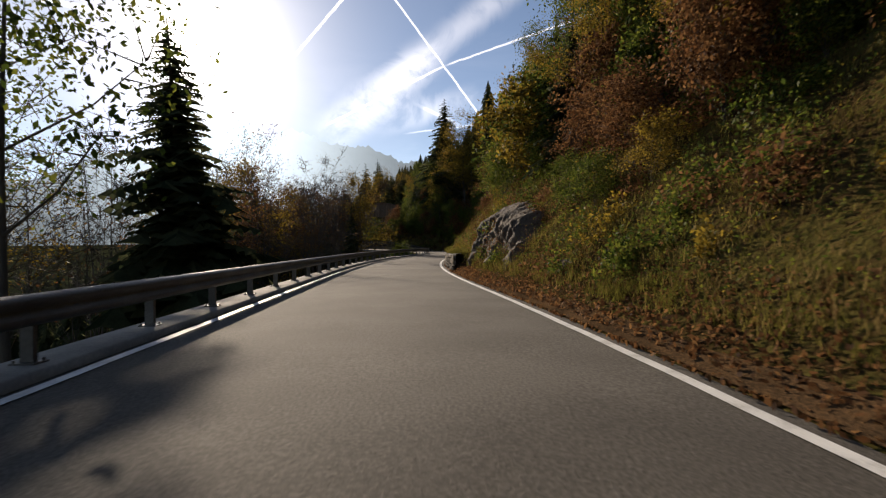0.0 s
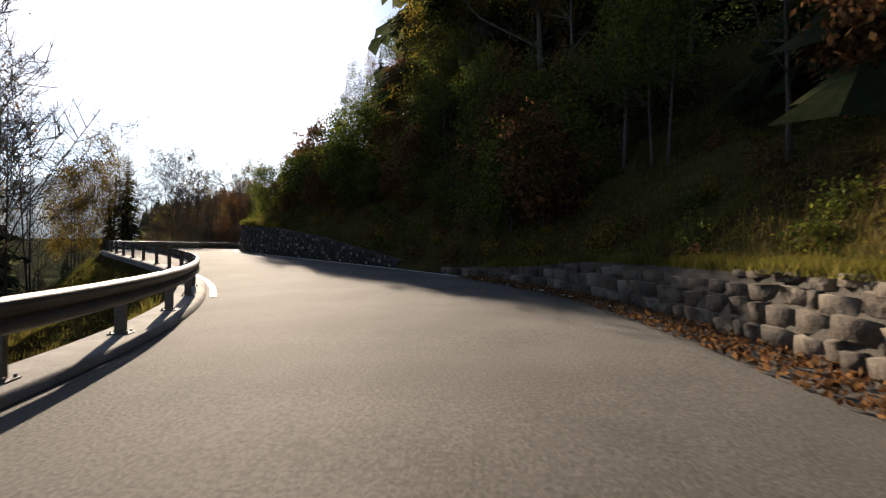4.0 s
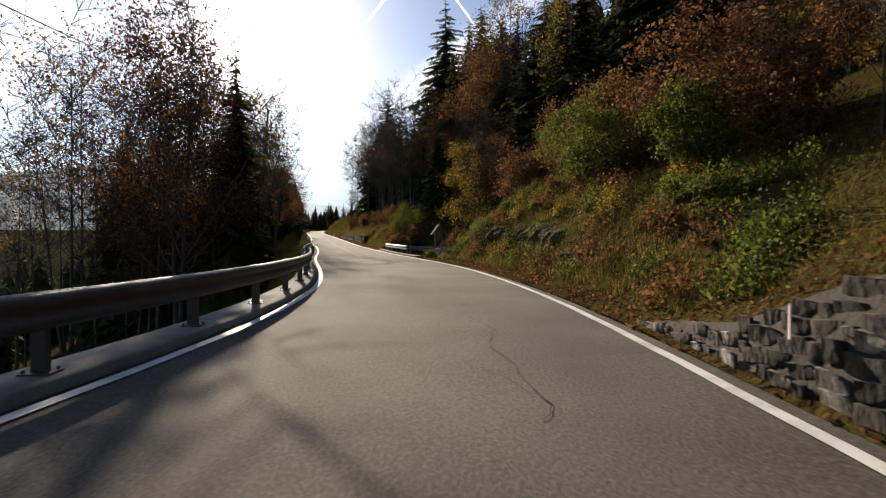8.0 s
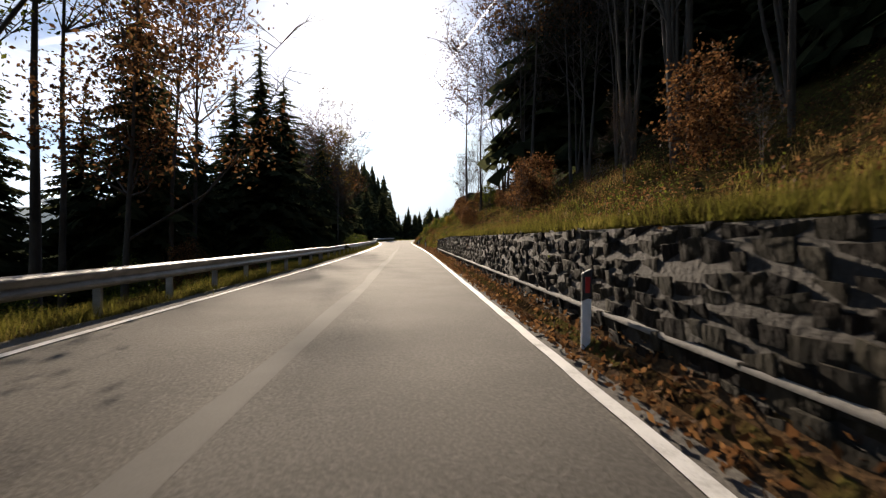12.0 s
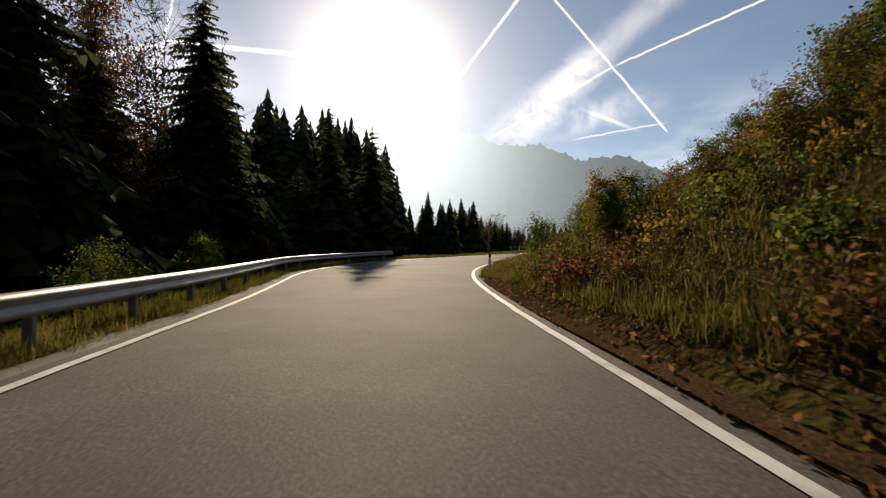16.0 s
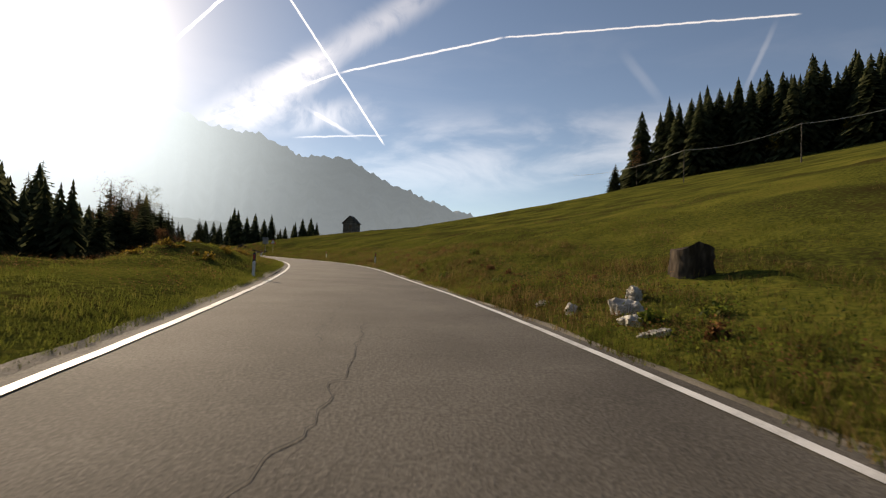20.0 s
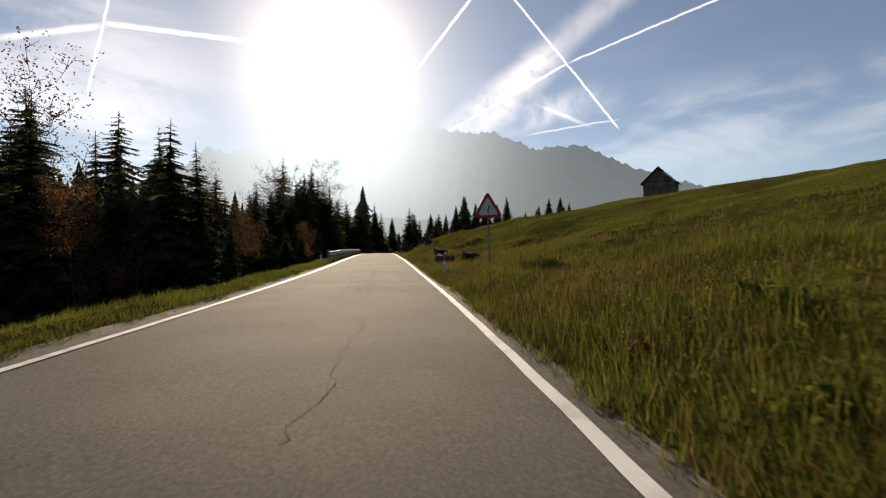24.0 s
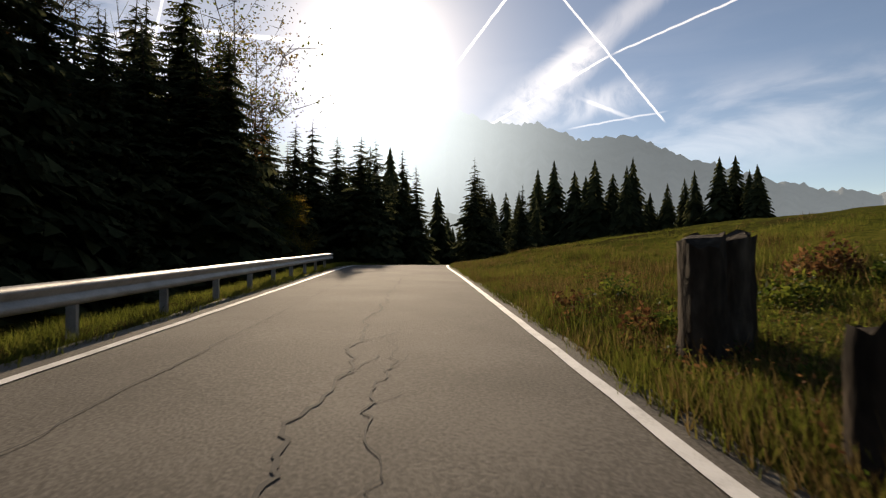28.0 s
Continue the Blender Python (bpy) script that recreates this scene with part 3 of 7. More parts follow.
def bank(side, s, o):
    """Height above the road o metres outside the edge, side 1 right, -1 left."""
    s, o = np.broadcast_arrays(np.asarray(s, float), np.asarray(o, float))
    tab = BANK_R if side > 0 else BANK_L
    cols = np.stack([np.interp(s, tab[:, 0], tab[:, 1 + i]) for i in range(len(OUT))], -1)
    oc = np.clip(o, OUT[0], 46)
    j = np.clip(np.searchsorted(OUT, oc) - 1, 0, len(OUT) - 2)
    f = (oc - OUT[j]) / (OUT[j + 1] - OUT[j])
    z = np.take_along_axis(cols, j[..., None], -1)[..., 0] * (1 - f) + np.take_along_axis(cols, j[..., None] + 1, -1)[..., 0] * f
    z = z + (o > 46) * (o - 46) * np.where(z > 0, 0.16, -0.18)
    for sd, bs, bo, ds, do, bh in BUMPS:
        if sd == side:
            z = z + bh * np.exp(-((s - bs) / ds) ** 2 - ((o - bo) / do) ** 2)
    rough = np.clip((o - 0.7) / 5, 0, 1) * np.interp(s, [300, 345, 680], [0.55, 0.2, 0.2]) * (1 if side > 0 else 0.7)
    fine = np.clip((o - 0.9) / 2, 0, 1) * np.interp(s, [0, 110, 300, 345, 680], [0.34, 0.26, 0.17, 0.07, 0.09]) * np.clip((30 - o) / 10, 0, 1)
    return z + rough * lumps(s * 0.7 + side * 31, o * 0.9) + fine * lumps(s * 2.1 + side * 11, o * 2.6 + 4)


def ground_point(side, s, o, lift=0.0):
    u = uR(s) + o if side > 0 else uL(s) - o
    return at(s, u, bank(side, s, o) + lift)


def locate(x, y):
    """s, side and distance outside the road's edge of places in the plan."""
    x, y = np.atleast_1d(np.asarray(x, float)), np.atleast_1d(np.asarray(y, float))
    s, u, h = np.empty(len(x)), np.empty(len(x)), np.empty(len(x))
    for a in range(0, len(x), 2000):
        b = slice(a, a + 2000)
        i = ((x[b, None] - AX[None, ::4, 0]) ** 2 + (y[b, None] - AX[None, ::4, 1]) ** 2).argmin(1) * 4
        s[b], h[b] = SG[i], AX[i, 2]
        u[b] = (x[b] - AX[i, 0]) * TG[i, 1] - (y[b] - AX[i, 1]) * TG[i, 0]
    side = np.where(u > 0, 1, -1)
    o = np.where(u > 0, u - uR(s), uL(s) - u)
    return s, side, o, h


def height(x, y):
    """The ground's height in the world, outside the road."""
    s, side, o, h = locate(x, y)
    o = np.maximum(o, 0.35)
    far = np.maximum(o - 46, 0)
    z = np.where(side > 0, bank(1, s, np.minimum(o, 46)) + np.minimum(far, 150) * np.interp(s, [0, 125, 145, 170, 195, 300, 360, 470, 520, 560], [0.6, 0.55, 0.22, 0.22, 0.5, 0.5, 0.27, 0.25, 0.18, 0.02]),
                 bank(-1, s, np.minimum(o, 46)) - np.minimum(far, 90) * np.interp(s, [0, 300, 360, 430, 480, 540, 600], [0.35, 0.35, 0.10, 0.15, 0.3, 0.2, 0.02]) + np.clip(far - 160, 0, 500) * 0.05)
    return h + z

# ---------------------------------------------------------------- ground and road
def strip(name, s, us, zs, mat, label="", kind="structure", category="", smooth=True, parent=None):
    """A sheet along the road: us and zs are arrays (stations, columns)."""
    P = at(s[:, None], us, zs)
    r, c = us.shape
    i = (np.arange(r - 1)[:, None] * c + np.arange(c - 1)).ravel()
    me = mesh_of(name, P.reshape(-1, 3), np.stack([i, i + 1, i + c + 1, i + c], 1), mat, smooth)
    ob = new(name, me)
    ob.parent = parent
    return tagged(ob, label, category, "", kind)


def build_ground():
    s = np.arange(S0 + 2, S1 - 2, 0.6)
    cols = np.concatenate([np.linspace(0.25, 3, 11), np.linspace(3.4, 10, 18), np.linspace(12, 46, 14)])
    V, F, n = [], [], 0
    for side in (-1, 1):
        o = np.broadcast_to(cols, (len(s), len(cols)))
        z = bank(side, s[:, None], o)
        z[:, 0] -= 0.06
        u = (uR(s) if side > 0 else -uL(s))[:, None] + o
        P = at(s[:, None], u * side, z).reshape(-1, 3)
        c = len(cols)
        i = n + (np.arange(len(s) - 1)[:, None] * c + np.arange(c - 1)).ravel()
        V.append(P)
        F.append(np.stack([i, i + 1, i + c + 1, i + c] if side > 0 else [i, i + c, i + c + 1, i + 1], 1))
        n += len(P)
    # wide country all round, sunk under the strip
    g = np.concatenate([np.linspace(-2600, -420, 26), np.linspace(-400, 400, 81), np.linspace(420, 2600, 26)])
    X, Y = np.meshgrid(g - 40, g + 290, indexing="ij")
    s_, side_, o_, h_ = locate(X.ravel(), Y.ravel())
    Z = height(X.ravel(), Y.ravel()) - 3.5 * np.clip((44 - o_) / 8, 0, 1)
    k = len(g)
    i = n + (np.arange(k - 1)[:, None] * k + np.arange(k - 1)).ravel()
    V.append(np.stack([X.ravel(), Y.ravel(), Z], 1))
    F.append(np.stack([i, i + k, i + k + 1, i + 1], 1))
    me = mesh_of("ground", np.vstack(V), np.vstack(F), M["meadow"], True)
    me.materials.append(M["soil"])
    me.materials.append(M["valley"])
    nf = (len(s) - 1) * (len(cols) - 1)
    wooded = np.repeat(s[:-1], len(cols) - 1)
    index = np.zeros(sum(len(f) for f in F), np.int32)
    index[:nf] = (wooded < 335) | (wooded > 430)
    index[nf:2 * nf] = wooded < 312
    cell = np.where((side_ < 0) | (o_ > 160) | (s_ > 575), 2, np.where(s_ < 312, 1, 0)).reshape(k, k)[:-1, :-1].ravel()
    index[2 * nf:] = cell
    me.polygons.foreach_set("material_index", index)
    tagged(new("ground", me), "grassy hillside with autumn soil and leaf litter", "ground", "", "structure")


def build_road():
    s = np.arange(S0 + 3, S1 - 3, 1.0)
    f = np.linspace(0, 1, 11)
    a, b = uL(s) - 0.32, uR(s) + 0.38
    us = a[:, None] + (b - a)[:, None] * f
    crown = 0.03 * (1 - (2 * f - 1) ** 2)
    strip("road", s, us, np.broadcast_to(crown, us.shape) - 0.012, M["asphalt"], "worn grey asphalt mountain road with patched cracks", category="road")
    # painted edge lines
    for side, tab, gap in ((1, uR, (361.5, 371)), (-1, uL, None)):
        runs = [(S0 + 4, gap[0]), (gap[1], S1 - 4)] if gap else [(S0 + 4, S1 - 4)]
        if side > 0:
            runs = [(S0 + 4, 75.5), (82, 361.0), (370, S1 - 4)]
        else:
            runs = [(S0 + 4, 24), (87, S1 - 4)]
        for k, (p, q) in enumerate(runs):
            ss = np.arange(p, q, 0.5)
            m = tab(ss) + 0.006 * np.sin(ss * 3.1)
            us = np.stack([m - 0.065, m + 0.065], 1)
            strip("edge_line", ss, us, np.full(us.shape, 0.008), M["paint"], "white painted edge line on the asphalt", category="road marking")
    for p in (362.2, 364.6, 367.0):
        ss = np.array([p, p + 0.6, p + 1.2])
        m = uR(ss)
        us = np.stack([m - 0.065, m + 0.065], 1)
        strip("edge_dash", ss, us, np.full(us.shape, 0.008), M["paint"], "white dash across the side road's mouth", category="road marking")
    # newer, darker overlay on the right lane, with a pale worn joint along it
    ss = np.arange(170, 293, 1.0)
    joint = np.interp(ss, [170, 185, 200, 222, 255, 278, 292], [-0.75, -1.05, -1.32, -1.10, -0.95, -0.62, -0.40]) + 0.03 * np.sin(ss * 0.37)
    outer = np.where(ss < 262, uR(ss) - 0.16, 0.55 + 0.03 * np.sin(ss * 0.5))
    us = joint[:, None] + (outer - joint)[:, None] * np.linspace(0, 1, 6)
    low = np.interp(ss, [170, 180], [0.015, 0])[:, None]        # the overlay feathers out at its near end
    strip("asphalt_patch", ss, us, 0.023 - low * (np.abs(us) / 2.4), M["patch"], "darker newer asphalt overlay on one lane", category="road patch")
    wide = np.interp(ss, [240, 268], [0.28, 0.07])
    us = np.stack([joint - wide * (1 + 0.15 * np.sin(ss * 0.8)), joint - wide * 0.4, joint - 0.004], 1)
    strip("asphalt_seam", ss, us, np.full(us.shape, 0.022), M["seam"], "pale worn joint along the asphalt overlay", category="road marking")
    # gravel and leaf verge on both sides
    s = np.arange(S0 + 3, S1 - 3, 1.0)
    for side, tab in ((1, uR), (-1, uL)):
        wide = np.interp(s, [255, 268, 306, 318, 345, 362, 380, 425, 450], [0.72, 0.56, 0.52, 0.55, 0.58, 0.58, 0.37, 0.36, 0.36]) if side > 0 else np.full(len(s), 0.6)
        cols = 0.25 + (wide - 0.25)[:, None] * np.array([0, 0.36, 0.7, 1.0])
        wob = 0.05 * np.sin(s * 0.9) + 0.05 * np.sin(s * 2.3)
        o = cols + wob[:, None] * np.array([0, 0, 0.6, 1])
        z = bank(side, s[:, None], o) + np.array([-0.02, 0.004, 0.012, -0.03])
        u = side * ((tab(s) * side)[:, None] + o)
        part_s = [(S0 + 3, 27, "litter"), (27, 92, "gravel"), (92, 166, "soil"), (166, 312, "litter"), (312, S1, "gravel")] if side > 0 else [(166, S1, "gravel")]
        for p, q, mat in part_s:
            m = (s >= p - 1) & (s <= q)
            strip("verge", s[m], u[m], z[m], M[mat], "loose gravel and fallen leaves along the asphalt edge", category="verge", smooth=False)


build_ground()
build_road()


def build_cracks():
    """Branching cracks in the asphalt, as sunken-looking tarry ribbons."""
    rng = random.Random(5)
    V, F = [], []

    def ribbon(pts):
        """A closed strip along (s, u, half-width), as wide across whichever way it runs."""
        q = np.array(pts)
        d = np.gradient(q[:, :2], axis=0)
        d /= np.linalg.norm(d, axis=1)[:, None] + 1e-9
        left, right = q[:, :2] + np.stack([-d[:, 1], d[:, 0]], 1) * q[:, 2:], q[:, :2] - np.stack([-d[:, 1], d[:, 0]], 1) * q[:, 2:]
        b, n = len(V), len(q)
        V.extend(at(left[:, 0], left[:, 1], 0.026).tolist())
        V.extend(at(right[:, 0], right[:, 1], 0.026).tolist())
        F.extend((b + k, b + k + 1, b + n + k + 1, b + n + k) for k in range(n - 1))

    def crack(s, u, n, ds, drift, w, wander=0.07):
        pts = []
        for k in range(n):
            pts.append((s, u))
            s += ds * rng.uniform(0.6, 1.3)
            u += rng.gauss(drift, wander)
        ribbon([(a, b, w * rng.uniform(0.5, 1.3)) for a, b in pts])
        return pts

    for s, u, n, d in ((371, -0.7, 30, -0.004), (376, -0.9, 26, 0.0), (356, -0.4, 14, 0.004), (352, 1.5, 14, 0.006), (398, -1.0, 14, 0.01), (392, 0.6, 12, 0.0), (418, -1.2, 20, 0.006), (422, -0.9, 18, 0.004),
                       (334, 0.1, 12, 0.008), (143, 0.9, 16, 0.01), (146, 1.1, 14, -0.004), (155, -0.2, 12, 0.008), (125, -1.6, 8, 0.01), (178, -1.2, 14, 0.0), (162, 0.2, 20, 0.0), (340, -0.6, 10, 0.01),
                       (446, -1.1, 20, 0.004), (452, -0.8, 24, 0.0), (440, 0.3, 12, 0.0)):
        pts = crack(s, u, 2 * n, 0.12, d / 2, 0.005 if s < 460 else 0.007, 0.035)
        for k in range(rng.randint(0, 1) if s < 460 else rng.randint(1, 3)):
            a = rng.choice(pts)
            crack(a[0], a[1], rng.randint(6, 16), 0.12, rng.choice((-0.025, 0.025)), 0.005, 0.04)

    def guided(line, w, jag, forks):
        """A jagged crack that keeps to a line of (s, u), with short forks."""
        s, e = line[0][0], 0.0
        pts = []
        while s < line[-1][0]:
            e = 0.78 * e + rng.gauss(0, jag)
            pts.append((s, float(np.interp(s, [q[0] for q in line], [q[1] for q in line])) + e, 0.62 * w * (0.7 + 0.9 * abs(math.sin(s * 0.9 + w * 900)) * rng.uniform(0.4, 1.3))))
            s += rng.uniform(0.05, 0.15)
            if rng.random() < forks:
                crack(s, pts[-1][1], rng.randint(5, 16), 0.07, rng.choice((-0.03, 0.03)), w * 0.4, 0.025)
        ribbon(pts)

    for line, w, jag, forks in ((((461, -1.15), (466, -1.04), (470, -1.02), (475, -1.2), (480, -1.5), (486, -1.8)), 0.020, 0.035, 0.05),
                                (((461, -0.85), (466, -0.86), (471, -0.95), (474, -1.0)), 0.014, 0.045, 0.06),
                                (((461, -1.5), (465.5, -1.56), (469, -1.85), (474, -2.1)), 0.016, 0.03, 0.04),
                                (((466, -0.6), (472, -0.75), (476, -0.9)), 0.008, 0.04, 0.03),
                                (((472, 0.28), (480, 0.27), (487, 0.35)), 0.010, 0.05, 0.04), (((489, 0.40), (494, 0.38), (498, 0.3)), 0.016, 0.032, 0.05),
                                (((490, -0.95), (494, -0.9)), 0.013, 0.06, 0.08), (((504, 0.36), (509, 0.38), (513, 0.50)), 0.015, 0.032, 0.04),
                                (((507, -1.0), (510.5, -0.92), (515, -0.73), (519, -0.6)), 0.015, 0.03, 0.04), (((522, -0.75), (526, -0.67), (530, -0.58), (534, -0.5), (540, -0.3)), 0.022, 0.035, 0.05),
                                (((524, -0.3), (526, -0.27), (528, -0.2)), 0.010, 0.05, 0.05),
                                (((460, -2.9), (466, -2.81), (474, -2.55), (484, -2.5), (493, -2.49), (510, -2.52), (520, -2.35), (531, -2.3), (540, -2.1)), 0.009, 0.012, 0.004),
                                (((492, -3.0), (511, -3.1), (521, -3.0)), 0.008, 0.02, 0.01), (((486, -3.3), (492, -3.0)), 0.010, 0.05, 0.03)):
        guided(line, w, jag, forks)
    crack(263, 0.42, 90, 0.3, 0.0, 0.012, 0.004)
    tagged(new("road_crack", mesh_of("road_crack", V, F, M["crack"])), "dark branching cracks in the asphalt", "crack", "", "stuff")


build_cracks()

# ---------------------------------------------------------------- kerb and guardrails
KERB = (S0 + 4, 166)


def build_kerb():
    s = np.arange(KERB[0], KERB[1], 1.0)
    m = uL(s)
    prof = [(-0.15, 0.0), (-0.17, 0.085), (-0.21, 0.10), (-0.45, 0.105), (-0.74, 0.10), (-0.78, 0.07), (-0.80, -0.6)]
    us = np.stack([m + p[0] for p in prof], 1)
    zs = np.broadcast_to(np.array([p[1] for p in prof]), us.shape)
    strip("kerb", s, us, zs, M["concrete"], "pale concrete kerb strip under the guardrail posts", category="kerb", smooth=False)


build_kerb()
_s = np.arange(172, 190, 0.5)
_m = uR(_s)
_u = np.stack([_m + p for p in (0.50, 0.52, 0.55, 0.88, 0.90, 0.92)], 1)
strip("kerb", _s, _u, np.broadcast_to(np.array([-0.02, 0.06, 0.075, 0.075, 0.05, -0.7]), _u.shape), M["gravel"], "worn concrete kerb under the short guardrail", category="kerb", smooth=False)

BEAM = [(0.0, 0.31), (0.035, 0.295), (0.075, 0.262), (0.075, 0.215), (0.02, 0.17), (0.02, 0.14), (0.075, 0.095), (0.075, 0.048), (0.035, 0.015), (0.0, 0.0)]


def guardrail(side, a, b, off, base, panel=4.0, gap=2.3, rise=0.44, label="galvanised steel guardrail with weathered beam", steel="steel"):
    """A rail with its own posts; off: metres outside the painted edge; base: height of the posts' feet."""
    mid = (a + b) / 2
    tab = uR if side > 0 else uL
    line = lambda s: tab(s) + side * off
    root = thing("guardrail", label, "guardrail", "guardrails along the road", Matrix.Translation(at(mid, line(mid), base).tolist()))
    shift = Matrix.Translation(-root.matrix_basis.translation)
    k = a
    while k < b - 0.5:
        e = min(k + panel, b)
        s = np.linspace(k, e + 0.05, 6)
        us = np.stack([line(s) - side * (0.08 + p[0]) for p in BEAM] + [line(s) - side * (0.083 + p[0] - 0.006) for p in BEAM[::-1]], 1)
        zs = np.broadcast_to(np.array([base + rise + p[1] for p in BEAM] + [base + rise + p[1] for p in BEAM[::-1]]), us.shape)
        P = at(s[:, None], us, zs)
        P = P - np.array(root.matrix_basis.translation)
        r, c = us.shape
        i = (np.arange(r - 1)[:, None] * c + np.arange(c)).ravel()
        j = (np.arange(r - 1)[:, None] * c + (np.arange(c) + 1) % c).ravel()
        part("beam", mesh_of("beam", P.reshape(-1, 3), np.stack([i, j, j + c, i + c], 1), M[steel]), None, root)
        k = e
    if "post" + steel not in SHARED:
        bm = bmesh.new()
        box(bm, (0.12, 0.008, 1.08), (0, 0.028, 0.13))
        box(bm, (0.12, 0.008, 1.08), (0, -0.028, 0.13))
        box(bm, (0.008, 0.06, 1.08), (0.056, 0, 0.13))
        me = bpy.data.meshes.new("post")
        bm.to_mesh(me)
        bm.free()
        me.materials.append(M[steel])
        SHARED["post" + steel] = me
        bm = bmesh.new()
        box(bm, (0.24, 0.2, 0.018), (0, 0, 0.009), bevel=0.004)
        for x in (-0.09, 0.09):
            for y in (-0.07, 0.07):
                tube(bm, (x, y, 0.016), (x, y, 0.045), 0.014, 0.014, 6)
        me = bpy.data.meshes.new("base_plate")
        bm.to_mesh(me)
        bm.free()
        me.materials.append(M[steel])
        SHARED["plate" + steel] = me
    k = a + 0.4
    while k < b:
        p = Matrix.Translation(at(k, line(k), base).tolist()) @ pose(0, 0, 0, 0, 0, heading(k))
        post = part("post", SHARED["post" + steel], None, root, m=shift @ p)
        if side < 0 and k < 166:
            part("base_plate", SHARED["plate" + steel], None, post)
        k += gap
    return root


SHARED = {}
guardrail(-1, -16, 40, 0.46, 0.10, rise=0.37, label="dark weathered steel guardrail on bolted posts", steel="old_steel")
guardrail(-1, 40, 100, 0.44, 0.10, rise=0.37, label="dark weathered steel guardrail on bolted posts", steel="old_steel")
guardrail(-1, 100, 165, 0.44, 0.10, rise=0.37, label="dark weathered steel guardrail on bolted posts", steel="old_steel")
guardrail(-1, 165, 240, 0.68, 0.02)
guardrail(-1, 240, 331, 0.85, -0.03)
guardrail(-1, 484, 548, 0.62, 0.03)
guardrail(1, 175.4, 185.6, 0.80, -0.10, label="short bright galvanised guardrail over the stream culvert")



def rail_wing(a, b):
    """A short straight rail between two places of the plan (s, u), turned away from the road."""
    pa, pb = Vector(at(*a, -0.10).tolist()), Vector(at(*b, -0.10).tolist())
    root = thing("guardrail", "grey galvanised guardrail end turned away from the road", "guardrail", "guardrails along the road", Matrix.Translation(pa))
    d = (pb - pa).normalized()
    side = Vector((-d.y, d.x, 0))
    V = [tuple(q + side * (0.06 + y) + Vector((0, 0, 0.44 + z))) for q in (Vector(), pb - pa) for y, z in BEAM + [(y - 0.006, z) for y, z in BEAM[::-1]]]
    c = 2 * len(BEAM)
    part("beam", mesh_of("beam", V, [(k, (k + 1) % c, c + (k + 1) % c, c + k) for k in range(c)], M["steel"]), None, root)
    for f in (0.04, 0.5, 0.96):
        part("post", SHARED["poststeel"], None, root, m=Matrix.Translation((pb - pa) * f) @ pose(0, 0, 0, 0, 0, math.degrees(math.atan2(d.y, d.x)) + 90))


rail_wing((175.2, float(uR(175.2)) + 0.80), (173.6, float(uR(173.6)) + 4.0))

# ---------------------------------------------------------------- trees
FIR_SHAPES = []


def fir_meshes(seed, h=1.0, tiers=30, fat=0.17):
    """A spruce one metre high: trunk and drooping needle sprays."""
    rng = random.Random(seed)
    bm = bmesh.new()
    tube(bm, (0, 0, -0.03), (0, 0, 0.5), 0.014, 0.009, 7)
    tube(bm, (0, 0, 0.5), (0, 0, 0.985), 0.009, 0.001, 6)
    trunk = bpy.data.meshes.new("trunk")
    bm.to_mesh(trunk)
    bm.free()
    trunk.materials.append(M["bark"])
    V, F = [], []
    start = rng.uniform(0.05, 0.13)
    for k in range(tiers):
        f = k / (tiers - 1)
        z = start + (0.985 - start) * f ** 0.95
        r = fat * (1 - f) ** 0.8 * rng.uniform(0.66, 1.18) + 0.006
        n = max(7, int(20 * (1 - f) + 8))
        a0 = rng.uniform(0, 6.28)
        for j in range(n):
            if rng.random() < 0.08:
                continue
            a = a0 + 6.283 * j / n + rng.gauss(0, 0.14)
            L = r * rng.uniform(0.6, 1.25) * (1 + 0.16 * math.sin(2 * a + seed) + 0.10 * math.sin(3 * a + 9 * f + seed))
            droop = -L * rng.uniform(0.25, 0.6) * (1 - 0.7 * f)
            zz = z + rng.gauss(0, 0.008)
            dx, dy = math.cos(a), math.sin(a)
            m = 8 if L > 0.05 else 4
            for q in range(m):
                g0, g1 = q / m, min((q + 1.45) / m, 1.12)
                w = L * 0.30 * (1 - 0.5 * g0) * rng.uniform(0.6, 1.4)
                t = rng.gauss(0, 0.25)
                x0, y0, z0 = dx * L * g0, dy * L * g0, zz + droop * g0 ** 1.3
                x1, y1, z1 = dx * L * g1, dy * L * g1, zz + droop * g1 ** 1.3 - L * 0.05
                for sgn in (1, -1):
                    b = len(V)
                    sx, sy = -dy * w * sgn, dx * w * sgn
                    V += [(x0, y0, z0), (x1, y1, z1), (x0 * 0.35 + x1 * 0.65 + sx, y0 * 0.35 + y1 * 0.65 + sy, (z0 + z1) / 2 - w * rng.uniform(0.25, 0.75))]
                    F.append((b, b + 1, b + 2))
    crown = mesh_of("crown", V, F, M["needles"])
    return trunk, None, crown


def far_fir(seed):
    """A spruce for far stands: few broad sprays."""
    rng = random.Random(seed)
    V, F = [], []
    for k in range(32):
        f = k / 31
        z, r = 0.08 + 0.9 * f, 0.19 * (1 - f) ** 0.85 * rng.uniform(0.75, 1.12) + 0.008
        n = max(6, int(17 * (1 - f) + 5))
        for j in range(n):
            a = 6.283 * (j + rng.random() * 0.7) / n + k
            L, w = r * rng.uniform(0.75, 1.25), 3.3 * r / n
            b = len(V)
            c, s = math.cos(a), math.sin(a)
            V += [(0, 0, z + 0.035), (c * L - s * w, s * L + c * w, z - L * 0.4), (c * L * 1.15, s * L * 1.15, z - L * 0.62), (c * L + s * w, s * L - c * w, z - L * 0.4)]
            F += [(b, b + 1, b + 2), (b, b + 2, b + 3)]
    return np.array(V), np.array(F)


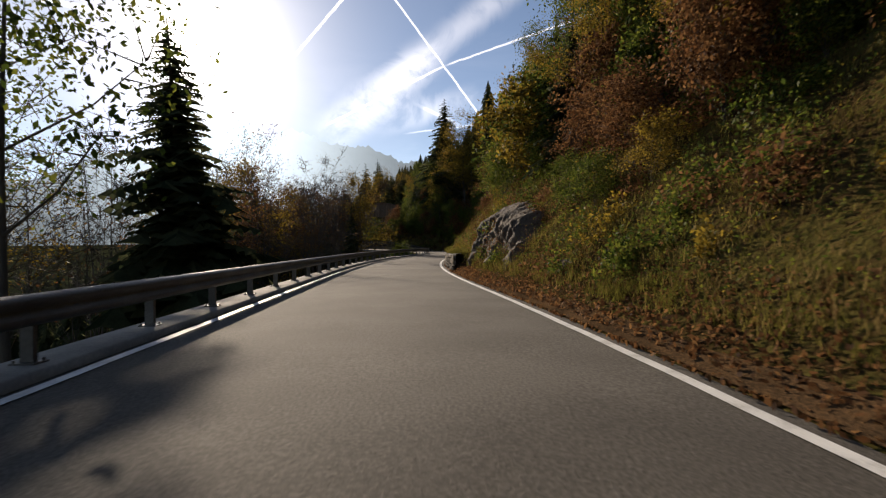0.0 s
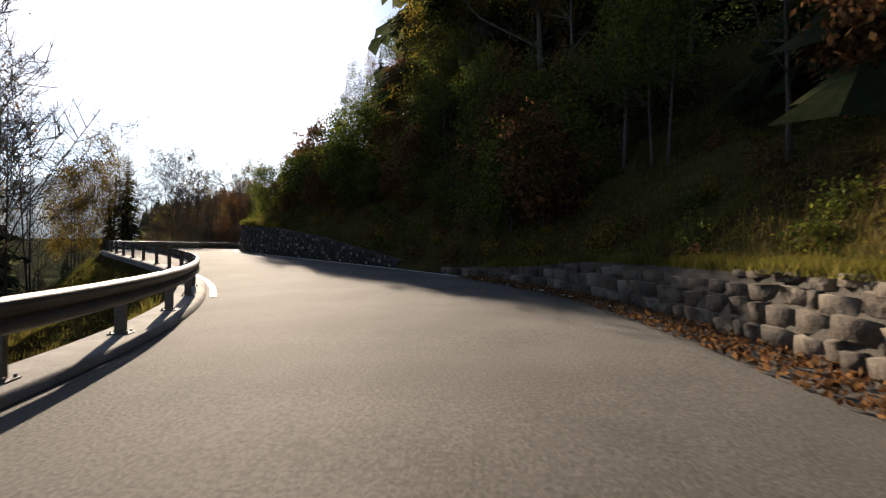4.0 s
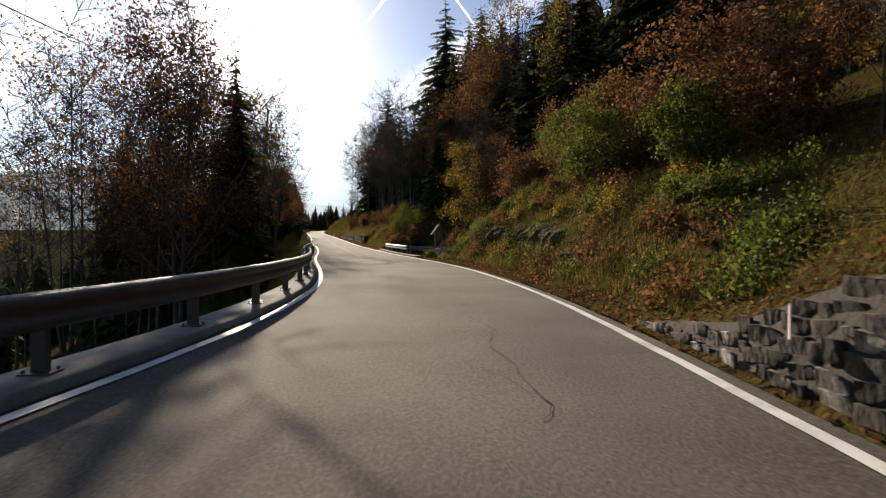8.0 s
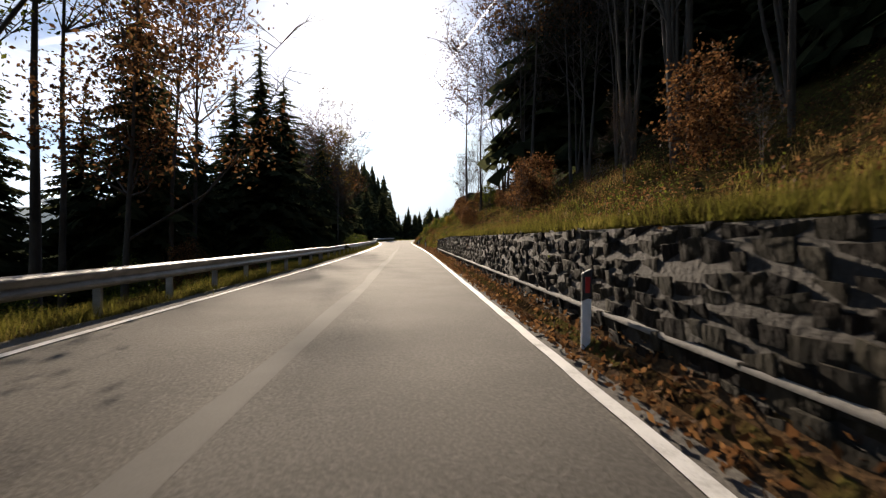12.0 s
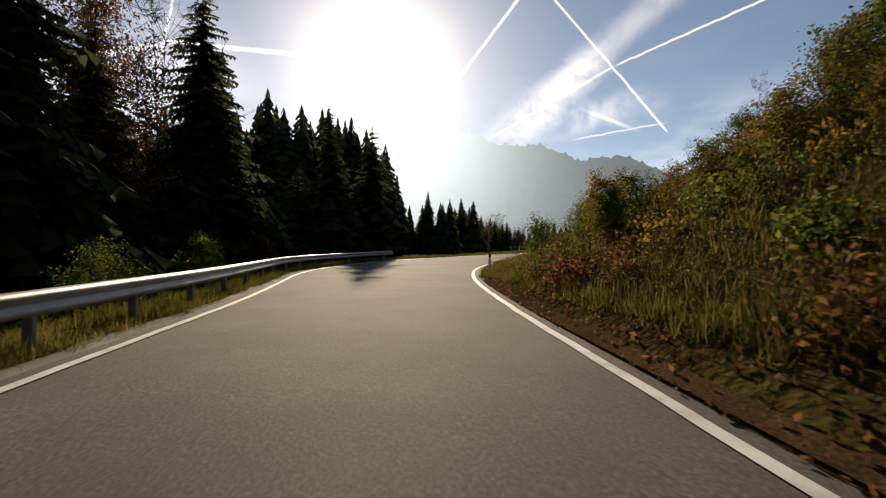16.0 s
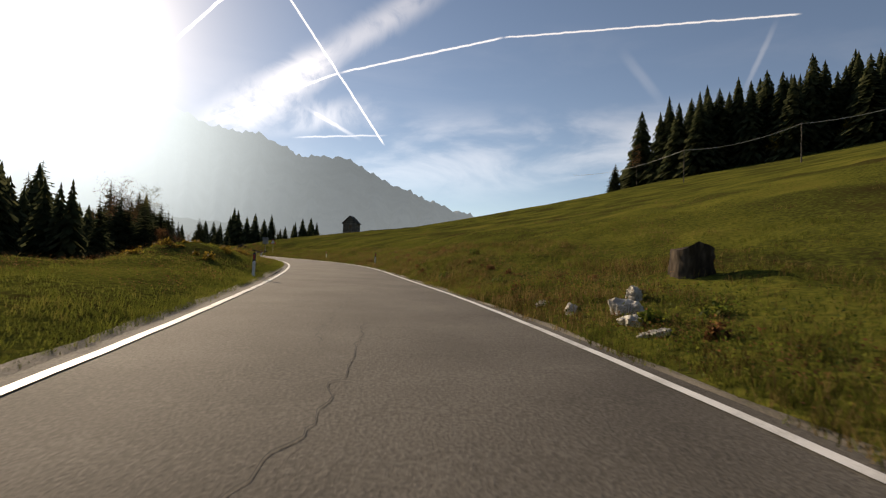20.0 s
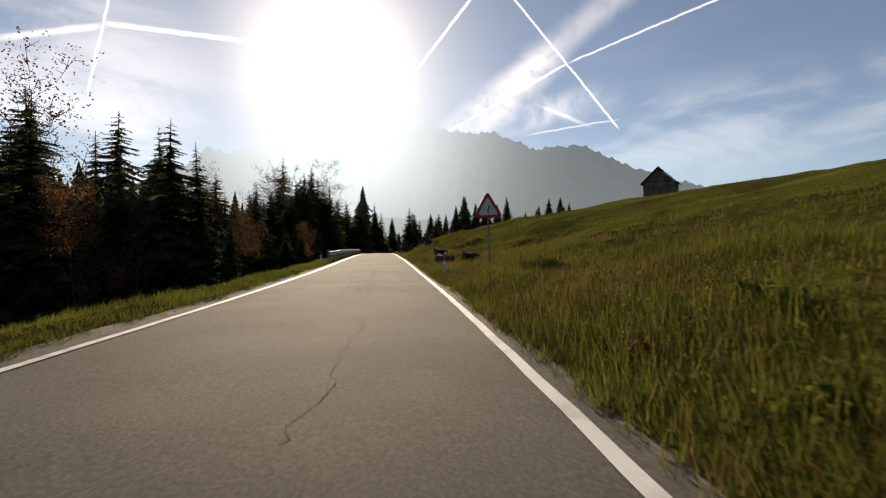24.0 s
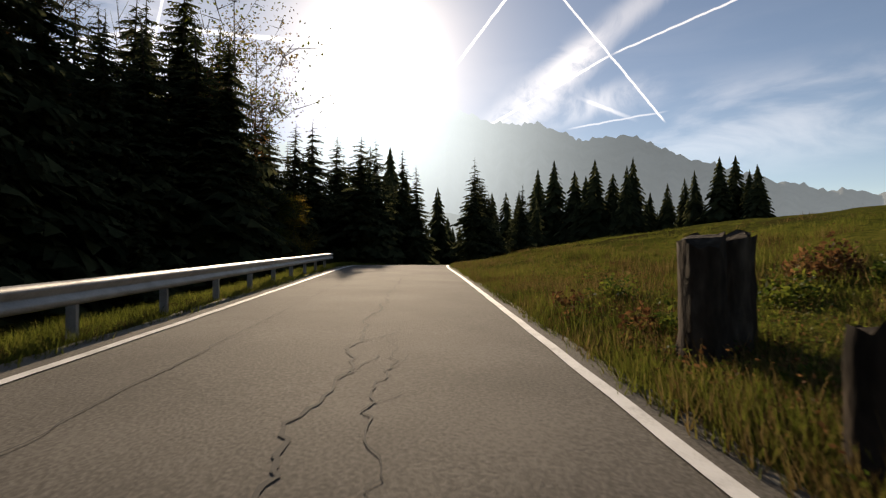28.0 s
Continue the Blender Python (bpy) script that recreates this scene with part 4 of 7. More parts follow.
FIR_SHAPES.extend(far_fir(k) for k in range(4))


def leafy_meshes(seed, mat, leaves=2600, spread=0.24, first=0.28, bark="bark", leaf=0.016, stems=1, limbs=26, twigs=4, lift=(0.35, 1.1), girth=0.012):
    """A broadleaf tree one metre high: tapered trunk, limbs, twigs and single leaves (none for a bare tree)."""
    rng = random.Random(seed)
    V, F = [], []

    def limb(a, b, ra, rb, sides):
        a, b = np.array(a), np.array(b)
        d = (b - a) / (np.linalg.norm(b - a) + 1e-9)
        p = np.cross(d, (0.31, 0.95, 0.1))
        p /= np.linalg.norm(p)
        q = np.cross(d, p)
        base = len(V)
        for c, r in ((a, ra), (b, rb)):
            for k in range(sides):
                t = 6.2832 * k / sides
                V.append(tuple(c + r * (math.cos(t) * p + math.sin(t) * q)))
        for k in range(sides):
            n = (k + 1) % sides
            F.append((base + k, base + n, base + sides + n, base + sides + k))

    tips, trunks = [], []
    for st in range(stems):
        lean = rng.uniform(-0.05, 0.05) + (0.10 * (st - (stems - 1) / 2) if stems > 1 else 0)
        az = rng.uniform(0, 6.28)
        p, r, pts = np.array([0.0, 0.0, -0.03]), girth / math.sqrt(stems), []
        n = 9
        for k in range(n):
            q = p + np.array([lean * math.cos(az) + rng.gauss(0, 0.016), lean * math.sin(az) + rng.gauss(0, 0.016), 1.0]) * (1.0 / n) * rng.uniform(0.95, 1.05)
            r2 = r * 0.80
            limb(p, q, r, r2, 6)
            pts.append((q, r2))
            p, r = q, r2
        tips.append(p)
        trunks.append(pts)
    cut = len(V)
    for pts in trunks:
        for k in range(limbs // stems):
            f = rng.uniform(first, 1.0)
            i = min(int(f * n), n - 1)
            c, rr = pts[i]
            a = rng.uniform(0, 6.28)
            L = spread * rng.uniform(0.45, 1.1) * (1.15 - 0.65 * f)
            e = c + np.array([math.cos(a) * L, math.sin(a) * L, L * rng.uniform(*lift)])
            m = (c + e) / 2 + np.array([rng.gauss(0, 0.012), rng.gauss(0, 0.012), -0.012])
            limb(c, m, rr * 0.55, rr * 0.33, 4)
            limb(m, e, rr * 0.33, 0.0009, 4)
            tips.append(e)
            for t in range(twigs):
                g = rng.uniform(0.3, 0.95)
                s = m + (e - m) * g
                d = np.array([rng.gauss(0, 1), rng.gauss(0, 1), rng.uniform(-0.1, 1.3)])
                d = d / np.linalg.norm(d) * L * rng.uniform(0.25, 0.55)
                limb(s, s + d, 0.0016, 0.0005, 3)
                tips.append(s + d)
                if leaves < 400:
                    for w in range(2):
                        d2 = d + np.array([rng.gauss(0, 1), rng.gauss(0, 1), rng.gauss(0.3, 0.6)]) * L * 0.2
                        limb(s + d * 0.5, s + d * 0.5 + d2 * 0.7, 0.0009, 0.0004, 3)
    V, F = np.array(V), F
    stem = [f for f in F if len(f) == 4 and max(f) < cut]
    trunk = mesh_of("trunk", V[:cut], stem, M[bark])
    boughs = mesh_of("branchwork", V[cut:], np.array([f for f in F if min(f) >= cut]) - cut, M[bark])
    if not leaves:
        return trunk, boughs, None
    n = leaves
    g = np.random.default_rng(seed)
    T = np.array(tips)
    c = T[g.integers(0, len(T), n)] + g.normal(0, spread * 0.13, (n, 3))
    return trunk, boughs, leaf_cloud("crown", c, g, leaf, mat)


def leaf_cloud(name, c, g, size, mat):
    """One rhombic leaf, bent at its rib, for each centre."""
    n = len(c)
    d = g.normal(0, 1, (n, 3))
    d /= np.linalg.norm(d, axis=1)[:, None]
    e = np.cross(d, g.normal(0, 1, (n, 3)))
    e /= np.linalg.norm(e, axis=1)[:, None] + 1e-9
    L = (size * g.uniform(0.6, 1.35, n))[:, None]
    V = np.stack([c - d * L, c + e * L * 0.55, c + d * L, c - e * L * 0.55], 1).reshape(-1, 3)
    i = np.arange(n) * 4
    return mesh_of(name, V, np.stack([i, i + 1, i + 2, i + 3], 1), mat)


KINDS = {}


def tree_kind(key):
    if key in KINDS:
        return KINDS[key]
    if key.startswith("fir"):
        k = int(key[3:])
        pair = fir_meshes(40 + k, tiers=(36, 40, 34, 32)[k % 4], fat=(0.20, 0.235, 0.175, 0.255)[k % 4])
    elif key.startswith("bush"):
        mat, k = key[4:-1], int(key[-1])
        pair = leafy_meshes(200 + k, M["leaf_" + mat], (5200, 4600)[k % 2], (0.46, 0.40)[k % 2], 0.04, leaf=(0.017, 0.021)[k % 2], stems=4, limbs=44, twigs=4, lift=(0.2, 1.1), girth=0.014)
    elif key.startswith("bare"):
        k = int(key[4:])
        pair = leafy_meshes(70 + k, M["leaf_rust"], (0, 130, 60)[k % 3], 0.26, 0.3, leaf=0.007, limbs=46, twigs=5, stems=(1, 2, 3)[k % 3], lift=(0.8, 2.0), girth=0.010)
    elif key.startswith("pale"):
        pair = leafy_meshes(150, M["leaf_gold"], 900, 0.24, 0.4, bark="pale_bark", leaf=0.008, limbs=24, twigs=4)
    elif key.startswith("thin"):
        k = int(key[4:])
        pair = leafy_meshes(120 + k, M[("leaf_gold", "leaf_green", "leaf_rust")[k % 3]], 1900, 0.22, 0.45, leaf=0.005, limbs=36, twigs=4, lift=(0.5, 1.5), girth=0.009)
    else:
        mat, k = key[:-1], int(key[-1])
        pair = leafy_meshes(90 + k, M["leaf_" + mat], (6800, 7600)[k % 2], (0.25, 0.3)[k % 2], (0.3, 0.2)[k % 2], leaf=(0.0062, 0.0068)[k % 2])
    KINDS[key] = pair
    return pair


TREE_LABEL = {"fir": "tall dark green spruce with drooping branches", "bare": "leafless autumn tree with fine dark branches", "green": "broadleaf tree with thinning olive green leaves",
              "pale": "pale-barked leaning tree with sparse yellow leaves", "thin": "tall slim tree with few remaining autumn leaves",
              "gold": "broadleaf tree in golden autumn leaf", "rust": "broadleaf tree with reddish brown autumn leaves"}
TRNG = random.Random(11)


def tree(key, p, h, lean=0.0, wide=1.0):
    kind = "".join(ch for ch in key if ch.isalpha())
    if h <= 4.5 and kind in ("green", "gold", "rust"):
        key = "bush" + kind + str(TRNG.randint(0, 1))
    trunk, boughs, crown = tree_kind(key)
    m = Matrix.Translation(Vector(p)) @ pose(0, 0, 0, TRNG.gauss(0, 1.2) + lean, TRNG.gauss(0, 1.2), TRNG.uniform(0, 360)) @ Matrix.Diagonal((h * wide, h * wide, h, 1))
    name = ("bush" if h < 2.1 else "bare_shrub" if kind == "bare" else "shrub") if h <= 4.5 else {"fir": "spruce", "bare": "bare_tree", "thin": "slim_tree", "pale": "pale_tree"}.get(kind, "broadleaf_tree")
    label = TREE_LABEL[kind] if h > 4.5 else "bushy wild shrub with " + {"gold": "golden", "rust": "reddish brown", "green": "olive green"}.get(kind, "bare") + (" leaves" if kind != "bare" else " twigs")
    root = thing(name, label, "tree" if h > 4.5 else "shrub", "roadside trees" if h > 4.5 else "roadside shrubs", m)
    part("trunk", trunk, None, root)
    if boughs:
        tagged(part("branchwork", boughs, None, root), kind="stuff")
    if crown:
        part("crown", crown, None, root)
    return root


FAR = []


def far_spruce(key, p, h, o):
    """Spruces well away from the road go into one joined stand."""
    if key.startswith("fir") and o > (25 if 150 < p[1] < 265 else 19):
        FAR.append((float(p[0]), float(p[1]), float(p[2]), h))
        return True


def grow(side, a, b, o1, o2, n, kinds, h1, h2, wide=1.0):
    for k in range(n):
        s = a + (b - a) * (k + TRNG.random()) / n
        o = TRNG.uniform(o1, o2)
        key, h = TRNG.choice(kinds), TRNG.uniform(h1, h2)
        if key in FIRS and side < 0 and 270 < s < 298:
            o = max(o, 10.5)        # firs stand back from the verge here
        p = ground_point(side, s, o, -0.15)
        if not far_spruce(key, p, h, o):
            tree(key, p.tolist(), h, wide=wide * TRNG.uniform(0.85, 1.2))


def grow_to(side, a, b, o1, o2, n, kinds, t1, t2, wide=1.0):
    """Trees whose tips reach t1 to t2 metres above the road."""
    for k in range(n):
        s = a + (b - a) * (k + TRNG.random()) / n
        o = TRNG.uniform(o1, o2)
        p = ground_point(side, s, o, -0.15)
        key, h = TRNG.choice(kinds), max(TRNG.uniform(t1, t2) - float(bank(side, s, o)), 5.0)
        if not far_spruce(key, p, h, o):
            tree(key, p.tolist(), h, wide=wide * TRNG.uniform(0.85, 1.2))


def plant(key, x, y, top, wide=1.0):
    """A tree at a place of the plan whose tip is at a known height."""
    z = float(height(x, y)[0])
    if y > 590:
        FAR.append((x, y, z, max(top - z, 6.0)))
    else:
        tree(key, (x, y, z - 0.2), max(top - z, 6.0), wide=wide)


FIRS = ["fir0", "fir1", "fir2", "fir3"]
for key in FIRS:
    tree_kind(key)


def wood(name, label, places):
    """A far stand of spruces, joined: places are x, y, foot, height."""
    V, F, n = [], [], 0
    for x, y, z, h in places:
        v, f = TRNG.choice(FIR_SHAPES)
        a, w = TRNG.uniform(0, 6.28), h * TRNG.uniform(0.9, 1.3)
        V.append(np.stack([x + w * (v[:, 0] * math.cos(a) - v[:, 1] * math.sin(a)), y + w * (v[:, 0] * math.sin(a) + v[:, 1] * math.cos(a)), z + h * v[:, 2] - 0.06 * h], 1))
        F.append(f + n)
        n += len(v)
    tagged(new(name, mesh_of(name, np.vstack(V), np.vstack(F), M["needles"])), label, "wood", "", "stuff")


BARE = ["bare0", "bare1", "bare2"]
THIN = ["thin0", "thin1", "thin2"]
# valley side
tree("green1", ground_point(-1, 9.7, 4.1, -0.2).tolist(), 13.5, wide=0.85)
grow(-1, 69, 80, 3.5, 8, 7, ["green0", "gold0", "green1"], 2.5, 4.2)
grow(-1, 131, 147, 5, 10, 8, ["bare0", "bare1", "bare2"], 12, 16, wide=0.9)
grow(-1, 126, 133, 3, 9, 10, ["gold0", "thin0", "thin2", "fir2", "gold1"], 10, 14, wide=0.7)
grow(-1, 168, 184, 5, 12, 12, ["fir0", "fir2", "fir1", "bare0"], 10, 14)
tree("thin1", ground_point(-1, 15, 9, -0.2).tolist(), 13, wide=1.1)
tree("fir1", ground_point(-1, 33, 11.4, -0.2).tolist(), 24, wide=1.15)
grow_to(-1, 14, 44, 9, 24, 12, ["gold0", "bare0", "thin0", "thin2", "bare1"], 2, 6)
grow_to(-1, 40, 112, 9, 34, 26, ["bare0", "bare1", "thin2", "bare2"], 5, 10.5)
grow_to(-1, 86, 114, 4, 15, 22, ["bare0", "bare1", "bare2", "thin2"], 6, 10)
grow_to(-1, 70, 118, 10, 30, 14, ["fir0", "fir2", "thin2", "gold0"], 6, 11)
plant("bare1", -35.5, 92.2, 12.6), plant("bare0", -42, 100, 14)
grow(-1, 104, 126, 5, 22, 20, ["bare0", "bare1", "bare2", "fir2", "thin0"], 13, 19)
grow(-1, 126, 152, 8, 26, 8, BARE, 13, 19)
grow(-1, 158, 172, 3.5, 9, 9, ["fir0", "rust0", "bare0", "fir2", "rust1"], 8, 13)
grow(-1, 172, 232, 6, 24, 40, BARE + THIN + ["fir2"], 13, 20)
grow(-1, 225, 292, 5, 18, 24, ["fir0", "fir1", "fir2", "thin0", "bare0"], 13, 18)
grow(-1, 280, 328, 7, 26, 34, FIRS + ["bare0", "thin2"], 13, 20)
grow(-1, 283, 305, 6, 14, 22, ["thin2", "bare1", "thin2", "bare0"], 17, 22)
grow(-1, 286, 306, 9, 14, 12, ["fir2", "fir0"], 17, 21, wide=0.85)
grow_to(-1, 300, 322, 9, 20, 26, ["thin2", "fir2", "fir0", "fir1", "rust0"], 10, 15)
plant("fir1", -86.6, 262.0, 20.0, wide=0.75), plant("fir0", -87, 255, 17.4, wide=0.85), plant("fir2", -85.2, 257.6, 13.8, wide=0.6)
plant("fir1", -111.8, 324.7, 22.5), plant("fir0", -118.3, 350.3, 22.5), plant("fir3", -109.5, 329, 21.2)
grow_to(-1, 314, 342, 13, 28, 16, FIRS, 8, 13)
grow_to(-1, 368, 384, 24, 34, 9, FIRS, 8, 12)
plant("rust1", -59.7, 210.6, 10.5), plant("bare1", -66, 204.1, 14.1)
grow(-1, 160, 320, 2.6, 5, 46, ["green0", "green1", "rust0", "bare0"], 1.0, 2.0)
grow_to(-1, 430, 478, 16, 34, 20, FIRS, 6, 9)
grow_to(-1, 474, 528, 8, 30, 56, FIRS + ["fir0", "fir1", "fir3", "thin2"], 6.0, 10.5)
grow_to(-1, 526, 552, 7, 22, 18, FIRS + ["bare0", "thin2"], 8.0, 12)
grow_to(-1, 476, 556, 9, 20, 34, FIRS, 5, 9)
grow_to(-1, 472, 560, 5, 14, 40, ["rust0", "fir0", "thin2", "fir1", "fir3", "bare0"], 1.5, 5)
for k, x, y, top in (("fir1", -153.5, 480, 29), ("fir0", -156.5, 524.4, 31.1), ("fir2", -154.2, 478.8, 26.1), ("fir0", -147.8, 660, 39), ("fir1", -177.6, 612, 39), ("fir0", -136.6, 614.8, 33.1),
                     ("fir2", -104.5, 601.1, 29.1), ("fir0", -98, 603, 27.5), ("fir3", -141, 618, 30), ("fir1", -130, 622, 30), ("fir0", -127, 606, 31), ("fir2", -123.5, 610, 28.5), ("fir1", -119.5, 606, 31), ("fir2", -131.5, 610, 29.5),
                     ("fir1", -113, 606, 25), ("fir0", -109.5, 610, 26.5), ("fir2", -106.5, 612, 24), ("fir3", -116, 612, 24), ("fir1", -147, 625, 27), ("fir0", -152, 632, 28), ("fir2", -158, 640, 29), ("fir2", -101, 606, 30)):
    plant(k, x, y, top)


grow_to(-1, 548, 600, 6, 24, 34, FIRS, 11, 15.5)


def stand(x, y, h):
    return x, y, float(height(x, y)[0]), h


def along(side, a, b, o1, o2, n, h1, h2):
    out = []
    for k in range(n):
        p = ground_point(side, a + (b - a) * TRNG.random(), TRNG.uniform(o1, o2))
        out.append((float(p[0]), float(p[1]), float(height(p[0], p[1])[0]), TRNG.uniform(h1, h2)))
    return out


wood("valley_wood", "dark spruce wood below the meadow", along(-1, 345, 440, 48, 120, 330, 31, 43) + along(-1, 425, 560, 28, 70, 170, 18, 29))
wood("valley_floor_wood", "hazy dark spruce wood down in the valley", along(-1, -40, 330, 40, 150, 330, 14, 24))
wood("far_wood", "dark spruces where the road bends away", [stand(-225 + 128 * TRNG.random() ** 1.3, 590 + 75 * TRNG.random(), TRNG.uniform(15, 23)) for k in range(110)])
wood("hill_wood", "dark spruces on the slope above the road", along(1, 146, 260, 26, 48, 90, 12, 19) + along(1, -30, 300, 26, 95, 260, 13, 20))
wood("skyline_wood", "dark spruce wood on the skyline above the meadow", [stand(20 + 106 * f + TRNG.gauss(0, 5), 515 - 125 * f + TRNG.gauss(0, 12) + 8, TRNG.uniform(23, 32)) for f in [TRNG.random() ** 0.9 for k in range(170)]])
# hill side
grow(1, -10, 44, 6, 11, 40, ["green0", "green1", "green0", "gold0", "fir0", "fir1", "green1", "rust0"], 5, 11)
grow(1, -10, 44, 10, 20, 34, ["green0", "green1", "gold0", "fir0", "fir2", "thin0"], 9, 15)
grow(1, -4, 30, 4.6, 7, 26, ["green0", "green1", "fir0", "rust0", "gold0"], 3.5, 7)
tree("pale0", ground_point(1, 8.6, 5.6, -0.2).tolist(), 9, lean=10)
grow(1, -12, 24, 3.5, 8, 18, ["green0", "gold0", "rust0", "green1"], 1.5, 3.5)
grow(1, -8, 44, 4.6, 8, 44, ["green0", "gold0", "rust0", "green1", "rust1"], 1.8, 4.0)
grow(1, 24, 82, 3.4, 9, 64, ["green0", "gold0", "rust0", "bare0", "green1"], 1.2, 3.6)
grow(1, 36, 76, 9, 20, 18, ["green0", "rust0", "gold0", "fir2", "thin2"], 5, 11)
grow(1, 76, 104, 7, 20, 40, ["fir0", "fir1", "green1", "fir2", "fir0", "gold1"], 9, 18)
grow(1, 78, 112, 3.5, 8, 34, ["green0", "rust0", "green1", "rust1", "bare0"], 3, 7)
grow(1, 100, 120, 9, 20, 14, ["fir2", "green1", "green0", "gold1"], 5, 10)
grow(1, 118, 137, 1.9, 4.2, 16, ["green0", "gold0", "green1"], 0.8, 2.0)
grow(1, 88, 116, 1.6, 4, 26, ["green0", "green1", "rust0"], 1.6, 3.6)
plant("fir1", 0.6, 110.1, 33.4), plant("gold1", -1.1, 102.7, 12.8)
for k, x, y, top in (("fir0", -34, 205.3, 36.5), ("fir1", -29.2, 210.1, 37.4), ("fir0", -29.1, 245.2, 38.5), ("fir2", -32.2, 221.6, 41), ("fir1", -49.8, 235.9, 31.1), ("fir0", -9, 244.3, 45.5), ("fir2", 5.7, 194.7, 26)):
    plant(k, x, y, top)
grow(1, 142, 158, 9, 20, 18, ["rust0", "green0", "bare0", "green1"], 1.6, 3.6)
grow(1, 148, 176, 5.5, 14, 30, ["rust0", "gold0", "bare0", "rust1"], 2.0, 4.2)
grow(1, 170, 206, 12, 26, 30, ["fir0", "fir1", "fir2", "fir3"], 12, 18)
grow(1, 170, 206, 11, 24, 38, ["fir0", "fir1", "fir3", "fir2", "thin2", "thin0"], 11, 19)
grow(1, 174, 206, 6, 13, 30, ["bare0", "bare1", "rust0", "thin2", "fir2", "pale0", "rust1"], 6, 12)
grow(1, 186, 206, 3, 6, 12, ["green0", "rust0", "bare0"], 1.0, 2.2)
grow(1, 204, 262, 3.6, 8, 34, ["bare0", "bare1", "thin2", "bare1", "bare2"], 11, 18)
grow(1, 204, 262, 13, 24, 46, ["fir0", "fir1", "fir2", "thin0", "fir3"], 13, 20)
grow(1, 206, 260, 2.6, 6, 26, ["rust0", "bare0", "bare1"], 1.0, 2.4)
grow(1, 268, 314, 1.9, 5, 56, ["rust0", "green0", "bare0", "gold0", "green1"], 0.6, 1.5)
grow(1, 258, 312, 4.5, 11, 40, ["bare0", "green0", "bare1", "bare2", "rust0"], 0.7, 1.8)
grow(1, 262, 296, 6, 10, 9, ["bare0", "bare1", "bare2"], 5, 8)
tree("fir3", (4, 505, float(height(4, 505)[0]) - 0.2), 10, wide=1.2)
tree("thin2", (11, 503, float(height(11, 503)[0]) - 0.2), 12)
for k in range(7):
    f = TRNG.random()
    x, y = 30 + 90 * f, 488 - 118 * f
    tree(("gold1", "gold0")[k % 2], (x, y, float(height(x, y)[0]) - 0.2), TRNG.uniform(6, 10))

wood("far_spruces", "dark spruces standing back from the road", FAR)

# dense clump beyond the last stretch of guardrail
for k, x, y, top, w in (("fir1", -146.2, 518.2, 27.6, 1.0), ("fir3", -148.2, 516.0, 25.4, 1.1), ("fir0", -147.2, 521.6, 26.2, 1.0), ("thin1", -143.9, 520.9, 26.6, 1.1), ("thin0", -145.2, 523.5, 25.0, 1.1),
                        ("rust0", -144.6, 518.8, 20.0, 0.9), ("green1", -143.2, 523.2, 14.0, 1.0), ("gold0", -142.6, 524.8, 13.0, 1.0), ("bare1", -147.7, 507.6, 22.0, 1.0), ("bare0", -148.6, 511.2, 22.5, 1.0)):
    plant(k, x, y, top, wide=w)

# low thicket that covers the steep banks
def thicket(label, side, a, b, o1, o2, n, h1, h2, mat, seed, leaves=420):
    """Low rounded clumps of leaves, too many to count, joined."""
    g = np.random.default_rng(seed)
    s, o = g.uniform(a, b, n), o1 + (o2 - o1) * g.uniform(0, 1, n) ** 1.3
    h = g.uniform(h1, h2, n)
    P = np.repeat(ground_point(side, s, o, -0.1), leaves, 0)
    H = np.repeat(h, leaves)[:, None]
    d = g.normal(0, 1, (n * leaves, 3))
    d[:, 2] = np.abs(d[:, 2])
    d /= np.linalg.norm(d, axis=1)[:, None]
    lobe = 1 + 0.28 * np.sin(3 * np.arctan2(d[:, 1], d[:, 0]) + np.repeat(g.uniform(0, 6, n), leaves)) + 0.2 * np.sin(5 * d[:, 2] + np.repeat(g.uniform(0, 6, n), leaves))
    c = P + d * H * np.array([0.72, 0.72, 1.0]) * (g.uniform(0, 1, n * leaves) ** 0.35 * lobe)[:, None]
    tagged(new("thicket", leaf_cloud("thicket", c, g, 0.042, M[mat])), label, "shrub", "", "stuff")


GREEN, RUST, GOLD = "low olive green thicket on the steep bank", "withered rust-brown thicket on the steep bank", "yellowing thicket on the steep bank"
for a, b, o1, o2, n, h1, h2 in ((-8, 24, 1.2, 6.5, 150, 0.35, 0.95), (24, 86, 1.1, 6.5, 210, 0.3, 0.8), (88, 122, 0.9, 4.5, 90, 0.3, 0.8), (145, 167.5, 1.1, 6.5, 130, 0.3, 0.8), (188, 206, 1.2, 6, 50, 0.3, 0.8), (257, 313, 1.1, 8, 210, 0.3, 0.85)):
    thicket(GREEN, 1, a, b, o1, o2, n // 2, h1, h2, "leaf_green", int(a) + 400)
    thicket(RUST, 1, a, b, o1, o2, n // 3, h1, h2, "leaf_rust", int(a) + 500)
    thicket(GOLD, 1, a, b, o1, o2, n // 6, h1, h2, "leaf_gold", int(a) + 600)
grow(1, -2, 24, 3.5, 7, 14, ["green0", "rust0", "green1", "rust1", "gold0"], 1.2, 2.4, wide=1.25)
grow(1, 28, 80, 4.5, 10, 40, ["green0", "green1", "rust0", "gold0"], 2.2, 4.4, wide=1.2)
grow(1, 150, 176, 4, 8, 18, ["rust0", "green0", "rust1"], 1.4, 2.8, wide=1.2)
grow(-1, 214, 240, 4, 8, 8, ["thin2", "thin0", "bare0"], 18, 24)
grow_to(-1, 530, 554, 8, 13, 12, FIRS, 11, 14.5)
WEED, DOCK = "low rank green weeds in clumps beside the road", "withered brown docks in clumps beside the road"
